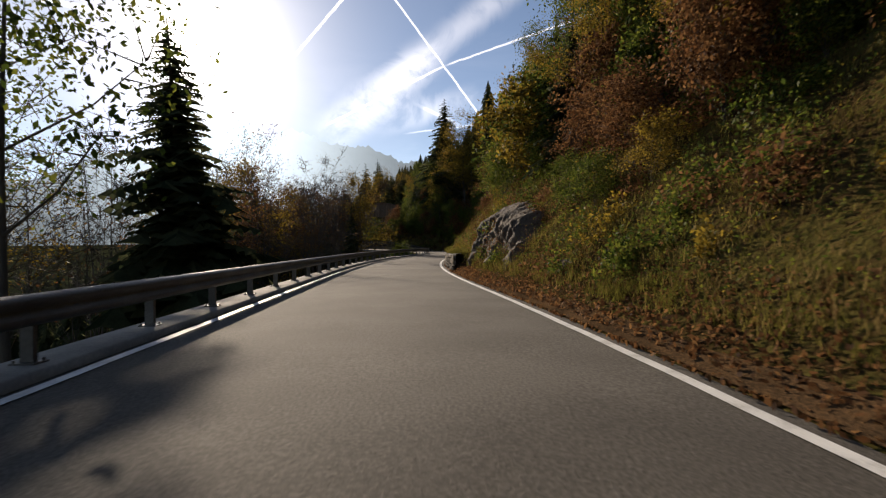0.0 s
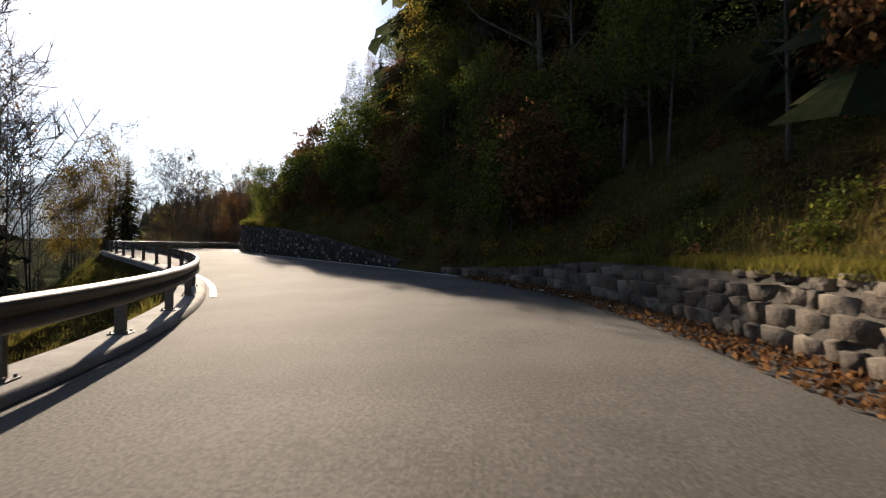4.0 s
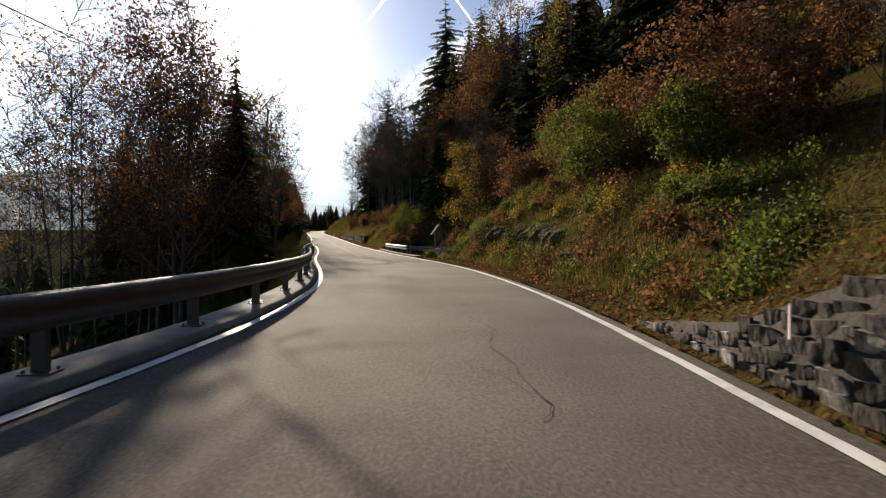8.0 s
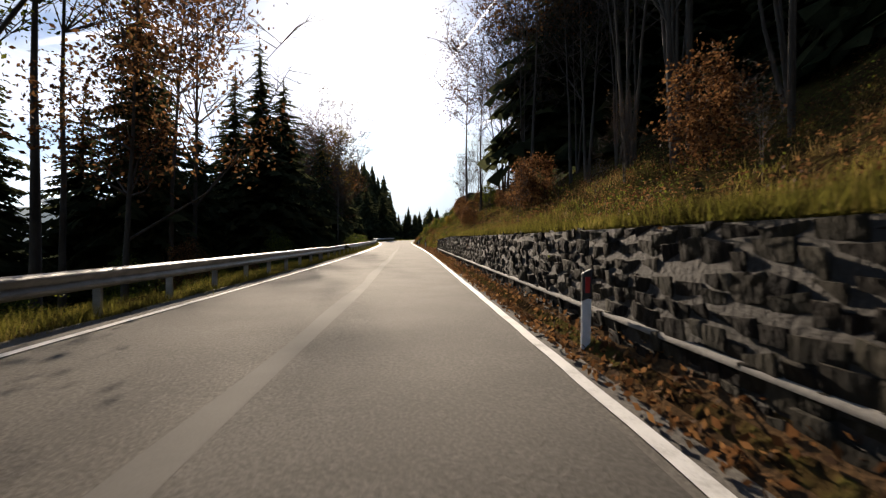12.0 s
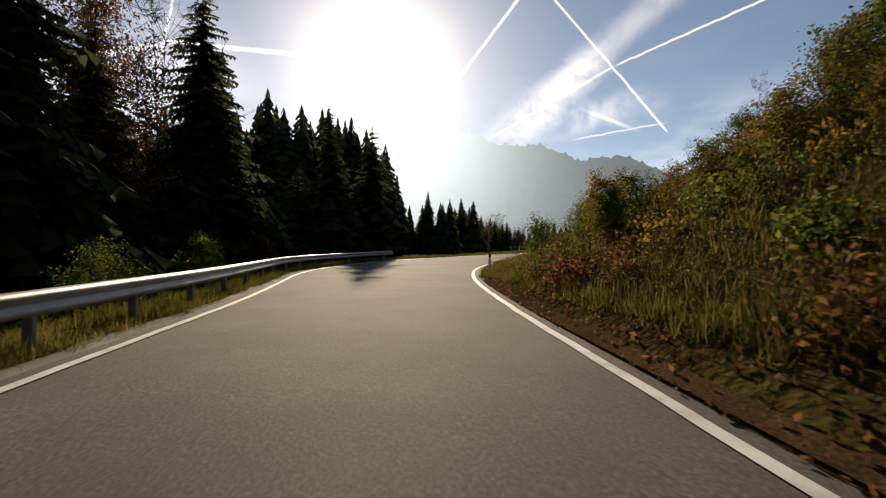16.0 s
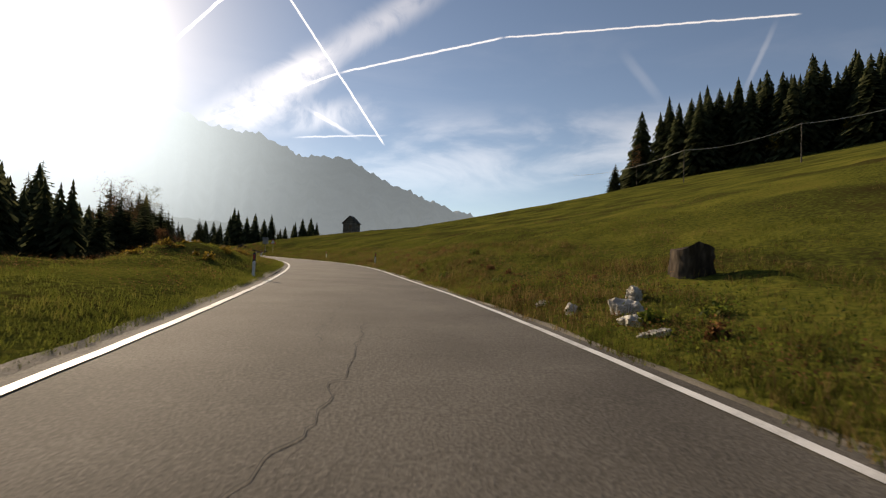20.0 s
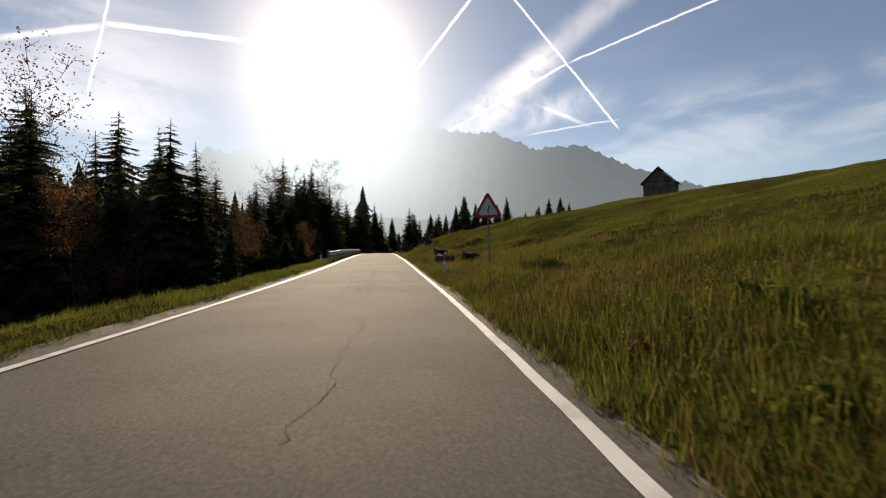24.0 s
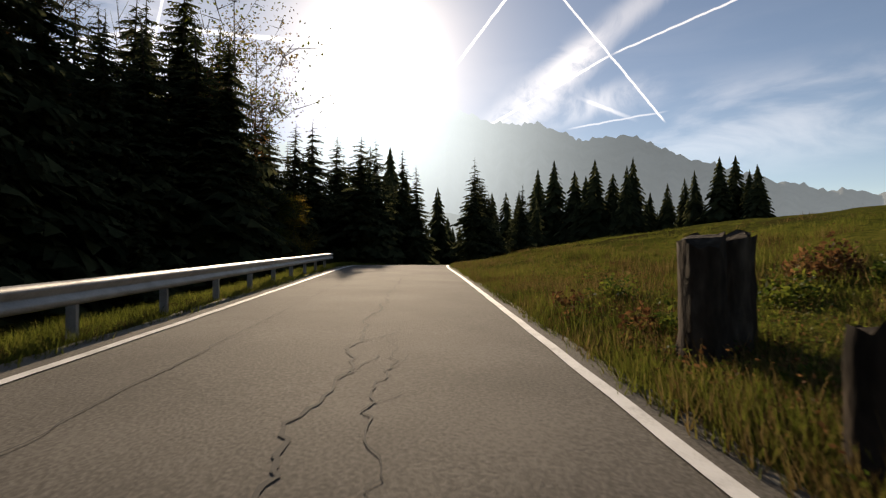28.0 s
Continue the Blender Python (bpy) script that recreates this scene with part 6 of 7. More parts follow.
blades("meadow_grass", "green meadow grass beside the road", 1, 420, 560, 0.30, 12, 52000, 0.15, M["meadow_blades"], 6, 1.7)
blades("dry_grass", "dry ochre grass on the roadside bank", 1, 312, 560, 0.32, 7, 30000, 0.20, M["dry_grass"], 7, 1.6, keep=clear)
blades("verge_grass", "short green grass on the verge", -1, 166, 335, 0.5, 4, 24000, 0.18, M["grass"], 8, 1.8)
blades("verge_grass", "short green grass on the verge", -1, 335, 430, 0.45, 16, 48000, 0.11, M["meadow_blades"], 9, 1.7)
blades("verge_grass", "short green grass on the verge", -1, 430, 560, 0.45, 4, 24000, 0.16, M["meadow_blades"], 10, 1.7)
blades("slope_grass", "rank grass on the valley slope", -1, -14, 166, 1.3, 7, 18000, 0.34, M["grass"], 11, 1.4)
weeds("green_weeds", "low green broad-leaved growth on the bank", 1, -14, 110, 1.1, 8, 71400, 0.024, M["leaf_green"], 21)
weeds("gold_weeds", "yellowing broad-leaved growth on the bank", 1, -14, 110, 1.2, 8, 27200, 0.022, M["leaf_gold"], 22)
weeds("rust_weeds", "brown withered growth on the bank", 1, -14, 110, 1.2, 8, 44200, 0.022, M["leaf_rust"], 23)
weeds("green_weeds", "low green broad-leaved growth on the bank", 1, 110, 312, 1.0, 7, 78200, 0.022, M["leaf_green"], 24)
weeds("rust_weeds", "brown withered growth on the bank", 1, 110, 312, 1.0, 8, 68000, 0.022, M["leaf_rust"], 25)
weeds("gold_weeds", "yellowing broad-leaved growth on the bank", 1, 110, 204, 1.2, 8, 12000, 0.019, M["leaf_gold"], 26, 0.25)
weeds("green_weeds", "low weeds under the guardrail", -1, 10, 330, 1.2, 6, 51000, 0.022, M["leaf_green"], 27, 0.3)
weeds("rust_weeds", "brown weeds on the roadside bank", 1, 440, 540, 0.8, 4, 20400, 0.015, M["leaf_rust"], 28, 0.2)


def fallen(name, side, a, b, o1, o2, n, seed, pile=0.0):
    g = np.random.default_rng(seed)
    s, o = g.uniform(a, b, n), o1 + (o2 - o1) * g.uniform(0, 1, n)
    P = at(s, (uR(s) + o) if side > 0 else (uL(s) - o), np.where(o < 0.35, 0.02, bank(side, s, np.maximum(o, 0.35)) + 0.03) + pile * g.uniform(0, 1, n))
    tagged(new(name, leaf_cloud(name, P + np.array([0, 0, 0.01]), g, 0.04, M["leaf_rust"])), "dry brown fallen leaves along the road edge", "leaves", "", "stuff")


fallen("fallen_leaves", 1, -14, 24, 0.15, 1.6, 12000, 31)
fallen("fallen_leaves", 1, 24, 74, 0.2, 0.8, 2500, 32)
fallen("fallen_leaves", 1, 74, 90, -0.5, 0.75, 6000, 33, 0.07)
fallen("fallen_leaves", 1, 142, 206, 0.2, 2.0, 9000, 34)
fallen("fallen_leaves", 1, 188, 262, 0.1, 0.8, 9000, 35, 0.03)
fallen("fallen_leaves", 1, 262, 312, 0.2, 1.0, 2500, 36)

weeds("rust_weeds", "withered rust-brown undergrowth on the steep bank", 1, 14, 46, 1.3, 8, 46000, 0.023, M["leaf_rust"], 51, 0.45)
weeds("green_weeds", "olive creepers on the steep bank", 1, -14, 40, 1.3, 8, 40000, 0.023, M["leaf_green"], 52, 0.5)
weeds("rust_weeds", "brown litter and brush under the trees", 1, 170, 262, 1.6, 12, 50000, 0.025, M["leaf_rust"], 53, 0.25, 1.0)
weeds("gold_weeds", "yellow weeds on top of the tall wall", 1, 115, 143, 1.1, 3.5, 9000, 0.022, M["leaf_gold"], 54, 0.3)
weeds("dry_weeds", "brown docks and dry weeds in the meadow edge", 1, 312, 560, 0.7, 6, 40000, 0.016, M["leaf_rust"], 55, 0.11)
weeds("green_weeds", "dark green weeds in the meadow edge", 1, 312, 560, 0.6, 5, 50000, 0.017, M["leaf_green"], 56, 0.11)
weeds("dry_weeds", "brown weeds on the grassy hummock", -1, 380, 412, 1.0, 7, 12000, 0.018, M["leaf_rust"], 57, 0.2)

weeds("green_moss_growth", "bright moss and ferns on the rocky bank", 1, 148, 171, 1.4, 6, 30000, 0.020, M["leaf_green"], 58, 0.25)
weeds("rust_weeds", "brown brush among the shrubs on the bank", 1, 262, 316, 1.2, 8, 40000, 0.022, M["leaf_rust"], 59, 0.35)
weeds("green_weeds", "leafy green undergrowth on the bank", 1, 262, 316, 1.0, 8, 40000, 0.022, M["leaf_green"], 60, 0.35)

blades("tussock_grass", "dark rank tussocks scattered over the meadow", 1, 312, 545, 1.2, 26, 22000, 0.20, M["dry_grass"], 61, 1.2, keep=lambda s, o: clear(s, o) & (lumps(s * 0.55 + 9, o * 0.8) > 0.25))
weeds("dry_weeds", "brown seed heads over the meadow", 1, 316, 545, 2, 26, 40000, 0.016, M["leaf_rust"], 62, 0.11, 1.2)

weeds("rust_weeds", "brown nettles and docks round the stumps", 1, 472, 534, 1.0, 4, 26000, 0.022, M["leaf_rust"], 63, 0.11)
weeds("green_weeds", "dark green nettles round the stumps", 1, 472, 534, 1.0, 4, 26000, 0.022, M["leaf_green"], 64, 0.11)

weeds("dry_weeds", "dark brown withered docks along the meadow verge", 1, 314, 545, 0.62, 3.2, 60000, 0.020, M["leaf_rust"], 65, 0.20, 1.3)
weeds("green_weeds", "rank green weeds along the meadow verge", 1, 372, 545, 0.62, 3.2, 44000, 0.022, M["leaf_green"], 66, 0.20, 1.3)
blades("dry_grass", "tall bleached grass stalks on the roadside bank", 1, 440, 540, 0.7, 4, 5000, 0.24, M["dry_grass"], 67, 1.2)
blades("meadow_grass", "rank green grass in clumps on the roadside bank", 1, 440, 540, 0.5, 5, 24000, 0.24, M["meadow_blades"], 69, 1.2)
blades("dry_grass", "tall bleached grass stalks among the stumps", 1, 468, 535, 0.9, 4.2, 4500, 0.30, M["dry_grass"], 68, 1.0)

# ---------------------------------------------------------------- roadside things
def delineator(side, s, u, tall=0.95, lean=0.0):
    o = (u - float(uR(s))) if side > 0 else (float(uL(s)) - u)
    z = float(bank(side, s, max(o, 0.35)))
    m = Matrix.Translation(at(s, u, z - 0.12).tolist()) @ pose(0, 0, 0, 0, lean, heading(s))
    if "delineator" in SHARED:
        return copy_thing(SHARED["delineator"], m)
    root = thing("delineator_post", "white plastic delineator post with black cap and red reflector", "post", "delineator posts", m)
    bm = bmesh.new()
    box(bm, (0.10, 0.055, 0.78), (0, 0, 0.26), bevel=0.015)
    part("body", bm, M["white"], root, "white post body")
    bm = bmesh.new()
    box(bm, (0.104, 0.06, 0.30), (0, 0, 0.80), bevel=0.012)
    for v in bm.verts:
        v.co.z += v.co.x * 0.5
    band = part("cap", bm, M["black"], root, "black slanted cap band")
    bm = bmesh.new()
    box(bm, (0.05, 0.012, 0.17), (0, -0.034, 0.80), bevel=0.004)
    part("reflector", bm, M["red"], band, "red reflector")
    SHARED["delineator"] = root
    return root


for s, u in ((217.6, 1.85), (267.5, 2.15), (284, 2.3), (317.7, 1.55), (346.8, 3.9), (367, 4.2), (408.4, 2.3), (432.3, 2.6), (468.3, 1.75), (513.3, 1.9)):
    delineator(1, s, u, lean=((s * 7) % 5) - 2)
for s, u in ((349.7, -5.4), (365.8, -3.4), (388.6, -4.3), (428.8, -5.2), (482, -4.6)):
    delineator(-1, s, u, lean=((s * 5) % 7) - 3)


def wall_plate(s, o, z):
    m = Matrix.Translation(at(s, float(uR(s)) + o, z).tolist()) @ pose(0, 0, 0, 0, 12, heading(s) + 55)
    root = thing("reflector_plate", "small red and white reflector plate fixed to the wall", "reflector", "", m)
    for k, mat in ((-1, "white"), (0, "red"), (1, "white")):
        bm = bmesh.new()
        box(bm, (0.045, 0.012, 0.26), (0.047 * k, 0, 0), bevel=0.003)
        part("stripe", bm, M[mat], root)


wall_plate(54.5, 0.22, 0.5)
wall_plate(120.0, 0.30, 0.62)
wall_plate(143.3, 0.24, 0.6)


def warning_sign():
    s, u = 466.0, 3.1
    z = float(bank(1, s, u - float(uR(s))))
    root = thing("road_sign", "triangular red-bordered bend warning sign on a steel post", "road sign", "", Matrix.Translation(at(s, u, z).tolist()) @ pose(0, 0, 0, 0, -2, heading(s) + 6))
    bm = bmesh.new()
    tube(bm, (0, 0.03, -0.3), (0, 0.03, 2.45), 0.03, 0.03, 10)
    part("post", bm, M["steel"], root, "grey steel post")

    def plate(r, y, thick, cut=0.12):
        bm = bmesh.new()
        pts = []
        for k in range(3):
            a = math.pi / 2 + k * 2 * math.pi / 3
            for d in (-cut, 0, cut):
                pts.append((math.cos(a + d) * r * (1 - abs(d) * 0.25), math.sin(a + d) * r * (1 - abs(d) * 0.25)))
        f = [bm.verts.new((x, y, zz + 2.0)) for x, zz in pts]
        b = [bm.verts.new((x, y + thick, zz + 2.0)) for x, zz in pts]
        bm.faces.new(f)
        bm.faces.new(b[::-1])
        for i in range(len(f)):
            j = (i + 1) % len(f)
            bm.faces.new((f[j], f[i], b[i], b[j]))
        return bm

    rim = part("border", plate(0.54, 0.0, 0.012), M["red"], root, "red border")
    part("face", plate(0.37, -0.006, 0.004), M["white"], rim, "white sign face")
    bm = bmesh.new()
    for a, b in (((0.02, 1.84), (-0.02, 1.95)), ((-0.02, 1.95), (0.06, 2.04)), ((0.06, 2.04), (0.0, 2.14))):
        tube(bm, (a[0], -0.009, a[1]), (b[0], -0.009, b[1]), 0.02, 0.02, 6)
    part("symbol", bm, M["black"], rim, "black winding road symbol")


warning_sign()


def far_side_sign():
    s, u = 430.0, -4.7
    z = float(bank(-1, s, float(uL(s)) - u))
    root = thing("road_sign", "grey back of a road sign on a thin post", "road sign", "", Matrix.Translation(at(s, u, z).tolist()) @ pose(0, 0, 0, 0, 0, heading(s)))
    bm = bmesh.new()
    tube(bm, (0, 0, -0.3), (0, 0, 2.3), 0.025, 0.025, 8)
    part("post", bm, M["steel"], root)
    bm = bmesh.new()
    box(bm, (0.62, 0.012, 0.72), (0, 0.03, 2.0), bevel=0.004)
    part("panel", bm, M["steel"], root, "bare metal back of the panel")


far_side_sign()


# ---------------------------------------------------------------- cut trunks along the meadow bank
def cut_trunk(s, u, d, tall, seed, label, lean=0.0):
    rng = random.Random(seed)
    o = u - float(uR(s))
    z = float(bank(1, s, o))
    root = thing("tree_stump", label, "stump", "cut trunks on the bank", Matrix.Translation(at(s, u, z - 0.25).tolist()) @ pose(0, 0, 0, lean, rng.gauss(0, 3), rng.uniform(0, 360)))
    H = tall + 0.25
    n, rings = 18, 9
    V, F = [], []
    ph = [rng.uniform(0, 6.28) for k in range(4)]
    for r in range(rings):
        f = r / (rings - 1)
        for k in range(n):
            a = 6.2832 * k / n
            rad = d / 2 * (1 + min(0.35, 0.25 * tall) * (1 - f) ** 3 + 0.09 * math.sin(3 * a + ph[0]) + 0.06 * math.sin(5 * a + ph[1] + f) + 0.06 * math.sin(9 * a + ph[2] + 1.5 * f) + 0.10 * math.sin(2 * a + ph[0]) + rng.gauss(0, 0.03))
            V.append((rad * math.cos(a), rad * math.sin(a), H * f + (d * (0.10 * math.sin(a + ph[3]) + 0.06 * math.sin(3 * a + ph[1])) + rng.gauss(0, 0.02) if r == rings - 1 else 0)))
    for r in range(rings - 1):
        for k in range(n):
            j = (k + 1) % n
            F.append((r * n + k, r * n + j, (r + 1) * n + j, (r + 1) * n + k))
    part("bark", mesh_of("bark", V, F, M["old_wood"], True), None, root, "rough dark bark")
    bm = bmesh.new()
    bm.faces.new([bm.verts.new((x * 0.985, y * 0.985, zz - 0.008)) for x, y, zz in V[-n:]])
    part("cut_face", bm, M["old_wood"], root, "grey weathered saw cut")


for k, (s, u, d, top, lean) in enumerate(((474.6, 2.5, 1.0, 0.62, 0), (472.6, 3.55, 1.0, 0.72, 4), (479.6, 2.9, 0.8, 0.85, -4), (488.5, 3.0, 0.7, 1.35, 0), (493.2, 3.08, 1.15, 1.80, 0), (507.8, 2.5, 0.29, 1.3, 4), (508.2, 2.95, 0.32, 1.32, -6), (511.4, 2.85, 0.78, 1.25, 0), (514.6, 2.4, 0.75, 1.1, 0),
                                        (516.8, 2.75, 0.40, 1.85, -2), (517.3, 3.15, 0.46, 1.95, 2), (520.5, 3.4, 0.9, 1.35, 0), (523.9, 2.35, 0.34, 0.8, 3), (526.3, 2.85, 0.42, 1.25, 0), (526.6, 3.25, 0.50, 1.27, 2))):
    tall = max(top - float(bank(1, s, u - float(uR(s)))), 0.35)
    cut_trunk(s, u, d, tall, k + 1, "tall grey-brown cut tree trunk standing on the bank" if tall > 0.9 else "squat dark tree stump in the grass")


cut_trunk(379.8, float(uR(379.8)) + 4.2, 0.75, 0.55, 41, "squat grey tree stump in the meadow")


# ---------------------------------------------------------------- hay hut on the meadow
def log_hut():
    x, y = -82.2, 509.0
    z = 16.2
    root = thing("hay_hut", "small weathered grey log hay hut with a gabled roof", "hut", "", Matrix.Translation((x, y, z - 0.1)) @ pose(0, 0, 0, 0, 0, -17))
    W, L, H, peak = 4.1, 3.6, 3.5, 5.5
    bm = bmesh.new()
    box(bm, (W + 0.1, L + 0.1, 1.6), (0, 0, -0.4), bevel=0.04)
    part("stone_base", bm, M["limestone"], root, "rough stone base")
    n = 14
    for k in range(n):
        zz = 0.4 + (k + 0.5) * (H - 0.4) / n
        for sx in (-1, 1):
            bm = bmesh.new()
            box(bm, (0.16, L + 0.24, (H - 0.4) / n * 0.94), (sx * W / 2, 0, zz), bevel=0.03)
            part("log", bm, M["weathered"], root)
        for sy in (-1, 1):
            bm = bmesh.new()
            box(bm, (W + 0.24, 0.16, (H - 0.4) / n * 0.94), (0, sy * L / 2, zz + 0.04), bevel=0.03)
            part("log", bm, M["weathered"], root)
    for k in range(8):
        f = (k + 0.5) / 8
        w = W * (1 - f)
        for sy in (-1, 1):
            bm = bmesh.new()
            box(bm, (w, 0.06, (peak - H) / 8 * 0.95), (0, sy * L / 2, H + f * (peak - H)), bevel=0.01)
            part("gable_board", bm, M["weathered"], root)
    a = math.degrees(math.atan2(peak - H, W / 2))
    for sx in (-1, 1):
        length = (W / 2 + 0.45) / math.cos(radians(a))
        bm = bmesh.new()
        box(bm, (length, L + 1.1, 0.09), (sx * (W / 2 + 0.45) / 2, 0, peak + 0.1 - (peak - H) / (W / 2) * (W / 2 + 0.45) / 2), (0, sx * a, 0), bevel=0.02)
        roof = part("roof_slope", bm, M["shingle"], root, "dark wooden shingle roof")
    bm = bmesh.new()
    box(bm, (0.9, 0.05, 1.1), (0.2, -L / 2 - 0.11, 2.3), bevel=0.01)
    part("hatch", bm, M["plank"], root, "small plank hatch")


log_hut()


# ---------------------------------------------------------------- house above the tall wall
def house():
    s, u = 142.0, 8.2
    z = at(s, u, 7.35)[2]
    c = at(s, u, 0)
    root = thing("house", "brown timber-clad house with a broad eave above the wall", "house", "", Matrix.Translation((float(c[0]), float(c[1]), float(z))) @ pose(0, 0, 0, 0, 0, heading(s)))
    W, L, H = 8.0, 5.0, 4.4
    bm = bmesh.new()
    box(bm, (5.0, 3.4, 7.0), (0.8, 0, -2.2))
    part("ground_floor", bm, M["dark_mortar"], root, "dark rubble masonry of the ground floor")
    bm = bmesh.new()
    box(bm, (W - 0.1, L - 0.1, 3.2), (0, 0, 2.75))
    part("timber_core", bm, M["plank"], root)
    for sx, span, rot in ((-1, L, 0), (1, L, 0)):
        n = int(span / 0.3)
        for k in range(n):
            bm = bmesh.new()
            box(bm, (0.035, 0.28, 3.2), (sx * (W / 2 + 0.0), -span / 2 + (k + 0.5) * span / n, 2.75), bevel=0.006)
            part("board", bm, M["plank"], root)
    for sy in (-1, 1):
        n = int(W / 0.3)
        for k in range(n):
            bm = bmesh.new()
            box(bm, (0.28, 0.035, 3.2), (-W / 2 + (k + 0.5) * W / n, sy * (L / 2 + 0.0), 2.75), bevel=0.006)
            part("board", bm, M["plank"], root)
    rise = 0.7
    a = math.degrees(math.atan2(rise, W / 2))
    for sx in (-1, 1):
        reach = W / 2 + 0.35
        bm = bmesh.new()
        box(bm, (reach / math.cos(radians(a)), L + 0.6, 0.16), (sx * reach / 2, 0, H + rise + 0.05 - rise / (W / 2) * reach / 2), (0, sx * a, 0), bevel=0.03)
        part("roof_slope", bm, M["shingle"], root, "dark roof slope with a pale fascia")
        bm = bmesh.new()
        box(bm, (0.05, L + 0.64, 0.2), (sx * (reach + 0.02), 0, H + rise - rise / (W / 2) * reach - 0.02), bevel=0.008)
        part("fascia", bm, M["weathered"], root, "grey fascia board")
    for sy in (-1, 1):
        bm = bmesh.new()
        vs = [bm.verts.new(p) for p in ((-W / 2, sy * L / 2, H - 0.06), (W / 2, sy * L / 2, H - 0.06), (0, sy * L / 2, H + rise))]
        vb = [bm.verts.new(p) for p in ((-W / 2, sy * (L / 2 - 0.15), H - 0.06), (W / 2, sy * (L / 2 - 0.15), H - 0.06), (0, sy * (L / 2 - 0.15), H + rise))]
        bm.faces.new(vs)
        bm.faces.new(vb[::-1])
        for i in range(3):
            bm.faces.new((vs[i], vb[i], vb[(i + 1) % 3], vs[(i + 1) % 3]))
        part("gable", bm, M["plank"], root)
    for sy, x in ((1, -2.2), (1, 1.5)):
        bm = bmesh.new()
        box(bm, (1.0, 0.06, 1.2), (x, sy * (L / 2 + 0.02), 2.9), bevel=0.01)
        frame_ = part("window", bm, M["white"], root, "white framed window")
        bm = bmesh.new()
        box(bm, (0.84, 0.02, 1.04), (x, sy * (L / 2 + 0.052), 2.9))
        part("pane", bm, M["glass"], frame_)


house()


# ---------------------------------------------------------------- stair rail up the end of the tall wall
def wall_fence():
    root = thing("timber_railing", "grey weathered timber railing climbing along the wall top", "railing", "", Matrix.Translation(at(139, float(uR(139)) + 1.35, 2.0).tolist()))
    inv = root.matrix_basis.inverted()
    tops = []
    for s in (134.2, 136.0, 137.8, 139.4, 141.2):
        o = 1.25
        zb = float(np.interp(s, [134, 140.3, 143], [2.5, 1.65, 0.9]))
        p0, p1 = at(s, float(uR(s)) + o, zb - 0.2), at(s, float(uR(s)) + o, zb + 1.05)
        bm = bmesh.new()
        box(bm, (0.09, 0.09, 1.25), ((p0 + p1) / 2).tolist(), (0, 0, heading(s)), bevel=0.01)
        bm.transform(inv)
        part("post", bm, M["weathered"], root)
        tops.append((p0, p1))
    for (a0, a1), (b0, b1) in zip(tops, tops[1:]):
        for f, th in ((0.98, 0.05), (0.62, 0.05), (0.3, 0.07)):
            bm = bmesh.new()
            tube(bm, (a0 + (a1 - a0) * f).tolist(), (b0 + (b1 - b0) * f).tolist(), th, th, 6)
            bm.transform(inv)
            part("rail", bm, M["weathered"], root)


wall_fence()


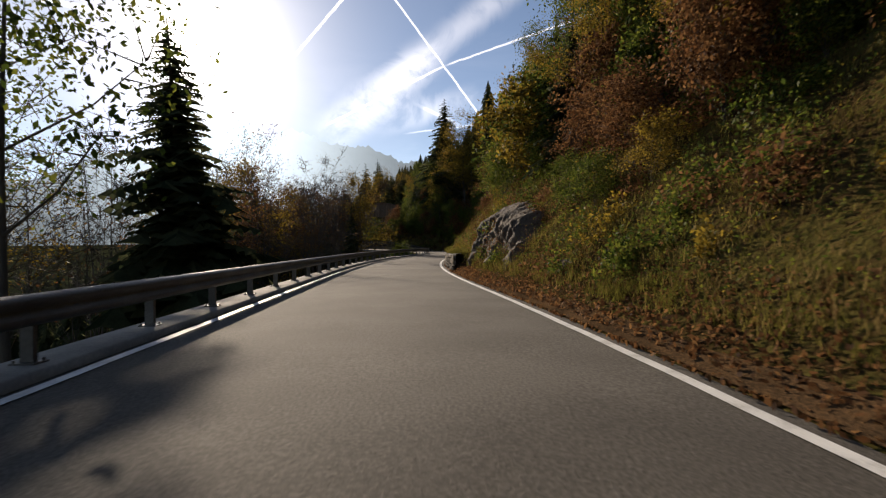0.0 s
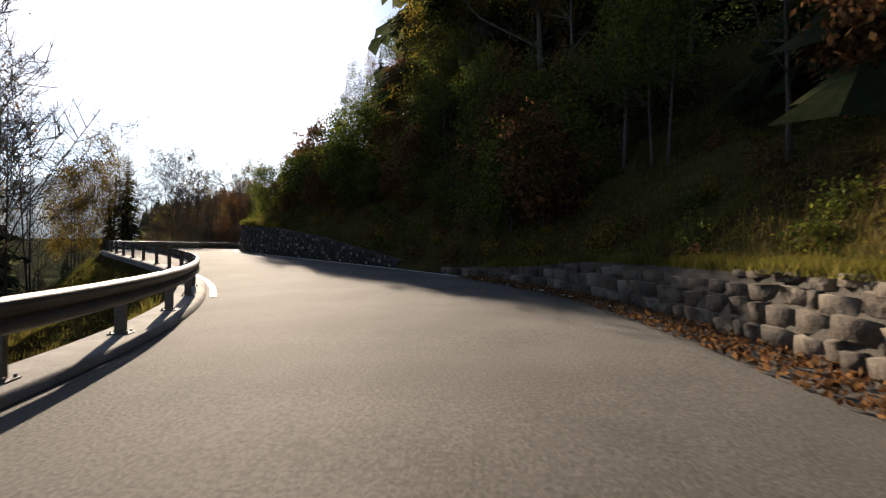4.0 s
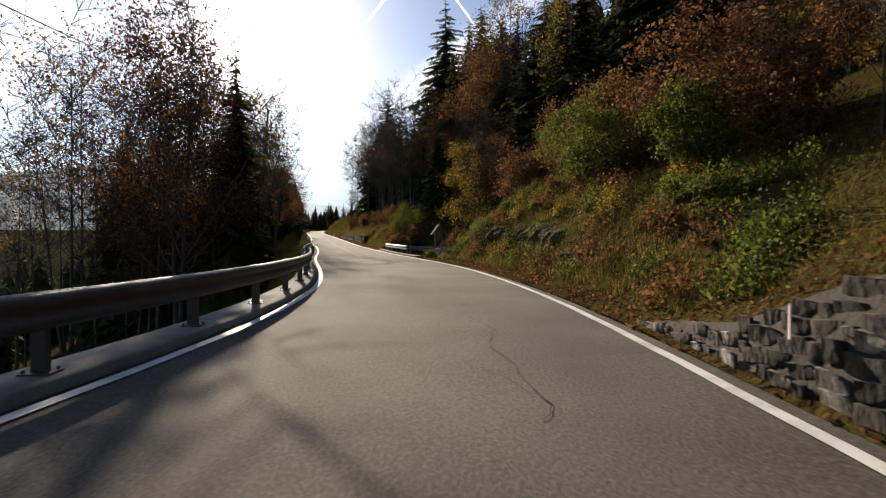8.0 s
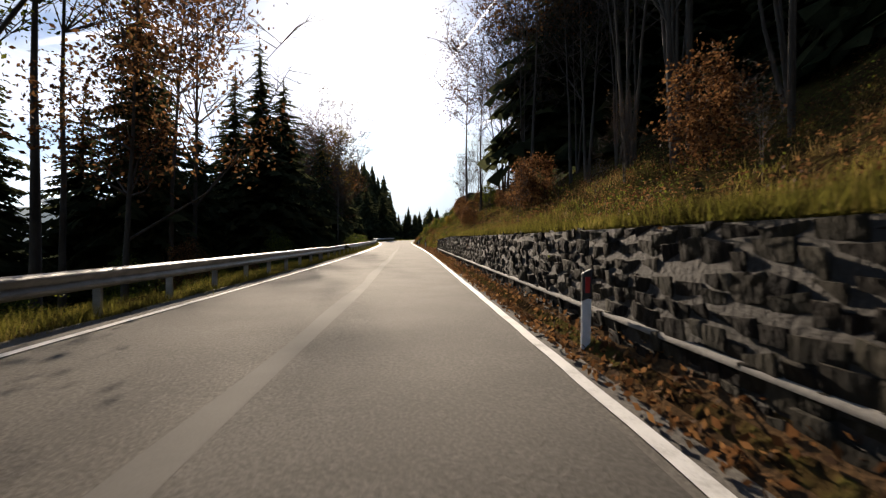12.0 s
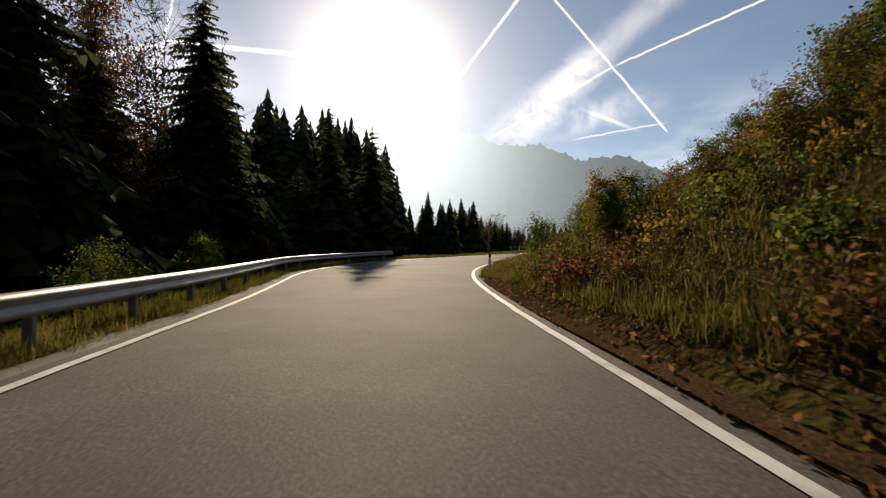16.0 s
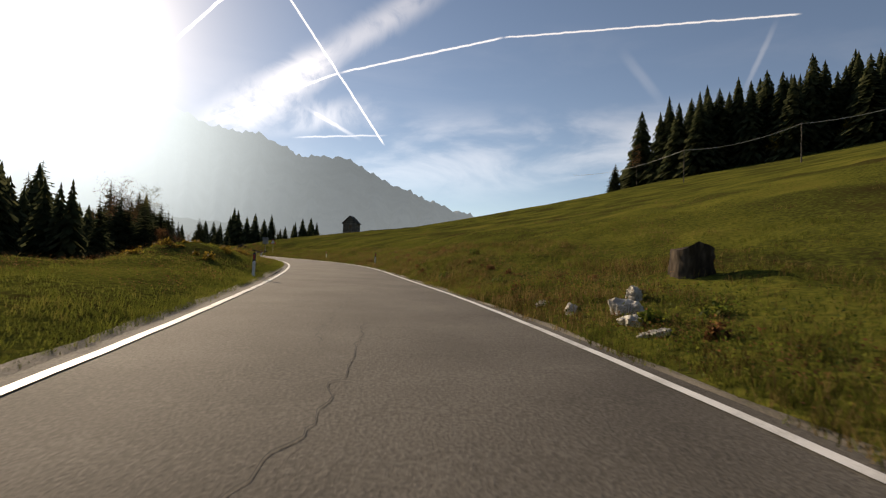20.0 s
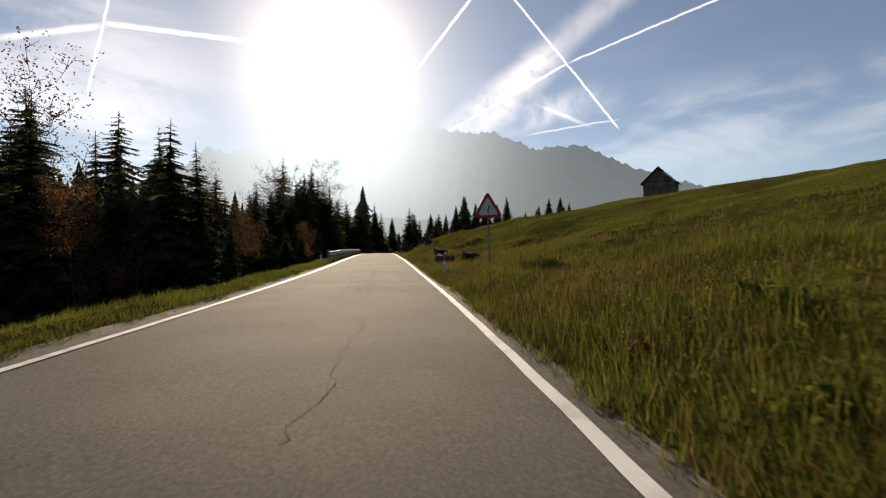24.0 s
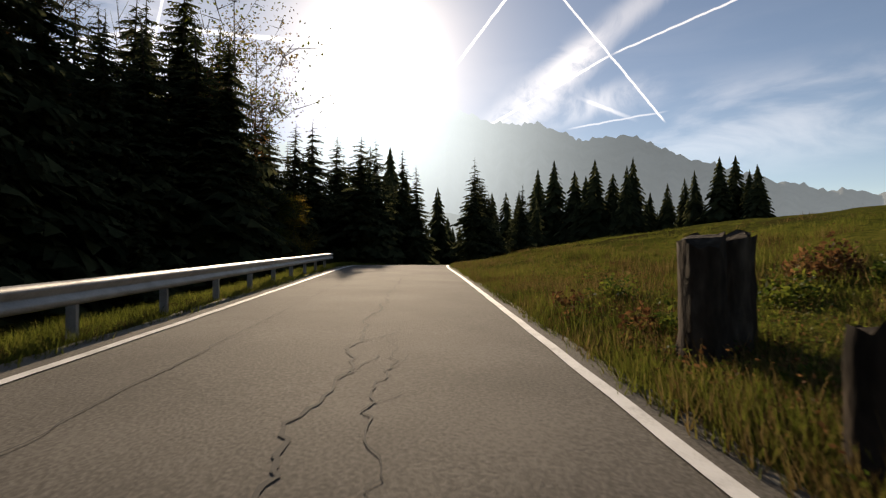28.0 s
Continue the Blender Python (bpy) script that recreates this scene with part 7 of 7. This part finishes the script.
# ---------------------------------------------------------------- wayside shrine with a little gabled roof
def shrine():
    s, u, apex = 169.3, 3.62, 2.02
    z = float(bank(1, s, u - float(uR(s))))
    p = at(s, u, z)
    top = apex - z
    root = thing("wayside_shrine", "small dark wooden wayside shrine with a steep gabled roof", "shrine", "", Matrix.Translation(p.tolist()) @ pose(0, 0, 0, 0, 0, heading(s) + 6))
    for x in (-0.2, 0.2):
        bm = bmesh.new()
        box(bm, (0.07, 0.07, top - 0.2), (x, 0, (top - 0.4) / 2), bevel=0.01)
        part("post", bm, M["plank"], root)
    bm = bmesh.new()
    box(bm, (0.46, 0.04, 0.62), (0, 0.1, top - 0.62), bevel=0.008)
    part("back_board", bm, M["plank"], root)
    bm = bmesh.new()
    for x, y, zz in ((-0.3, -0.14, top - 0.52), (0.3, -0.14, top - 0.52), (0, -0.14, top - 0.03)):
        bm.verts.new((x, y, zz))
        bm.verts.new((x, y + 0.03, zz))
    bmesh.ops.convex_hull(bm, input=bm.verts)
    part("gable_panel", bm, M["plank"], root, "dark brown gable panel")
    bm = bmesh.new()
    box(bm, (0.46, 0.24, 0.04), (0, 0, top - 0.95), bevel=0.008)
    part("shelf", bm, M["plank"], root)
    for sx in (-1, 1):
        bm = bmesh.new()
        box(bm, (0.74, 0.46, 0.035), (sx * 0.22, 0, top - 0.30), (0, sx * 55, 0), bevel=0.006)
        part("roof_board", bm, M["shingle"], root, "grey shingled roof board")
        bm = bmesh.new()
        box(bm, (0.75, 0.025, 0.055), (sx * 0.22, -0.245, top - 0.30), (0, sx * 55, 0), bevel=0.004)
        part("verge_board", bm, M["weathered"], root, "pale grey gable edge board")
    for x, y, zz, r, turn in ((-0.05, -0.42, 0.10, 0.30, 20), (0.05, -0.60, -0.02, 0.24, 60), (-0.12, -0.22, 0.34, 0.22, 5)):
        bm = bmesh.new()
        box(bm, (r * 1.2, r, r), (x, y, zz), (6, 4, turn), bevel=0.06)
        part("foot_stone", bm, M["limestone"], root, "pale rounded stone at its foot")


shrine()


# ---------------------------------------------------------------- poles and cables
def pole(x, y, tall, lean, label):
    z = float(height(x, y)[0])
    root = thing("utility_pole", label, "pole", "utility poles", Matrix.Translation((x, y, z - 0.3)) @ pose(0, 0, 0, lean[0], lean[1], 0))
    bm = bmesh.new()
    tube(bm, (0, 0, 0), (0, 0, tall), 0.13, 0.09, 10)
    part("shaft", bm, M["bark"], root, "tarred wooden shaft")
    bm = bmesh.new()
    for k in (-1, 1):
        tube(bm, (0.12 * k, 0, tall - 0.35), (0.12 * k, 0, tall - 0.15), 0.035, 0.03, 8)
    part("insulator", bm, M["white"], root, "pale insulators")
    return Vector(root.matrix_basis @ Vector((0, 0, tall - 0.2)))


def cable(a, b, sag, thick=0.03):
    n = 24
    cu = bpy.data.curves.new("cable", "CURVE")
    cu.dimensions, cu.bevel_depth, cu.bevel_resolution = "3D", thick, 1
    sp = cu.splines.new("POLY")
    sp.points.add(n)
    for k in range(n + 1):
        f = k / n
        p = a.lerp(b, f) - Vector((0, 0, sag * 4 * f * (1 - f)))
        sp.points[k].co = (*p, 1)
    cu.materials.append(M["cable"])
    tagged(new("cable", cu), "slack pale overhead cable between the poles", "cable", "overhead cables")


tops = [pole(x, y, 8.0, (0, 0), "wooden utility pole on the meadow slope") for x, y in ((-9, 452), (1.0, 431.4), (12, 410), (26, 385))]
for a, b in zip(tops, tops[1:]):
    cable(a, b, 1.2, 0.05)
cable(tops[0], tops[0] + Vector((-8, 40, 0.5)), 1.5, 0.04)
_p = at(190, -9.5)
q1 = pole(float(_p[0]), float(_p[1]), 15.5, (0, 5), "leaning tarred wooden utility pole")
_p = at(131.6, -12.5)
q2 = pole(float(_p[0]), float(_p[1]), 12.5, (0, 3), "tarred wooden utility pole below the road")
_p = at(228, 9.0)
q3 = pole(float(_p[0]), float(_p[1]), 11.0, (0, 0), "wooden utility pole among the trees")
cable(q2, q1, 1.5, 0.02)
cable(q1, q3, 1.0, 0.02)
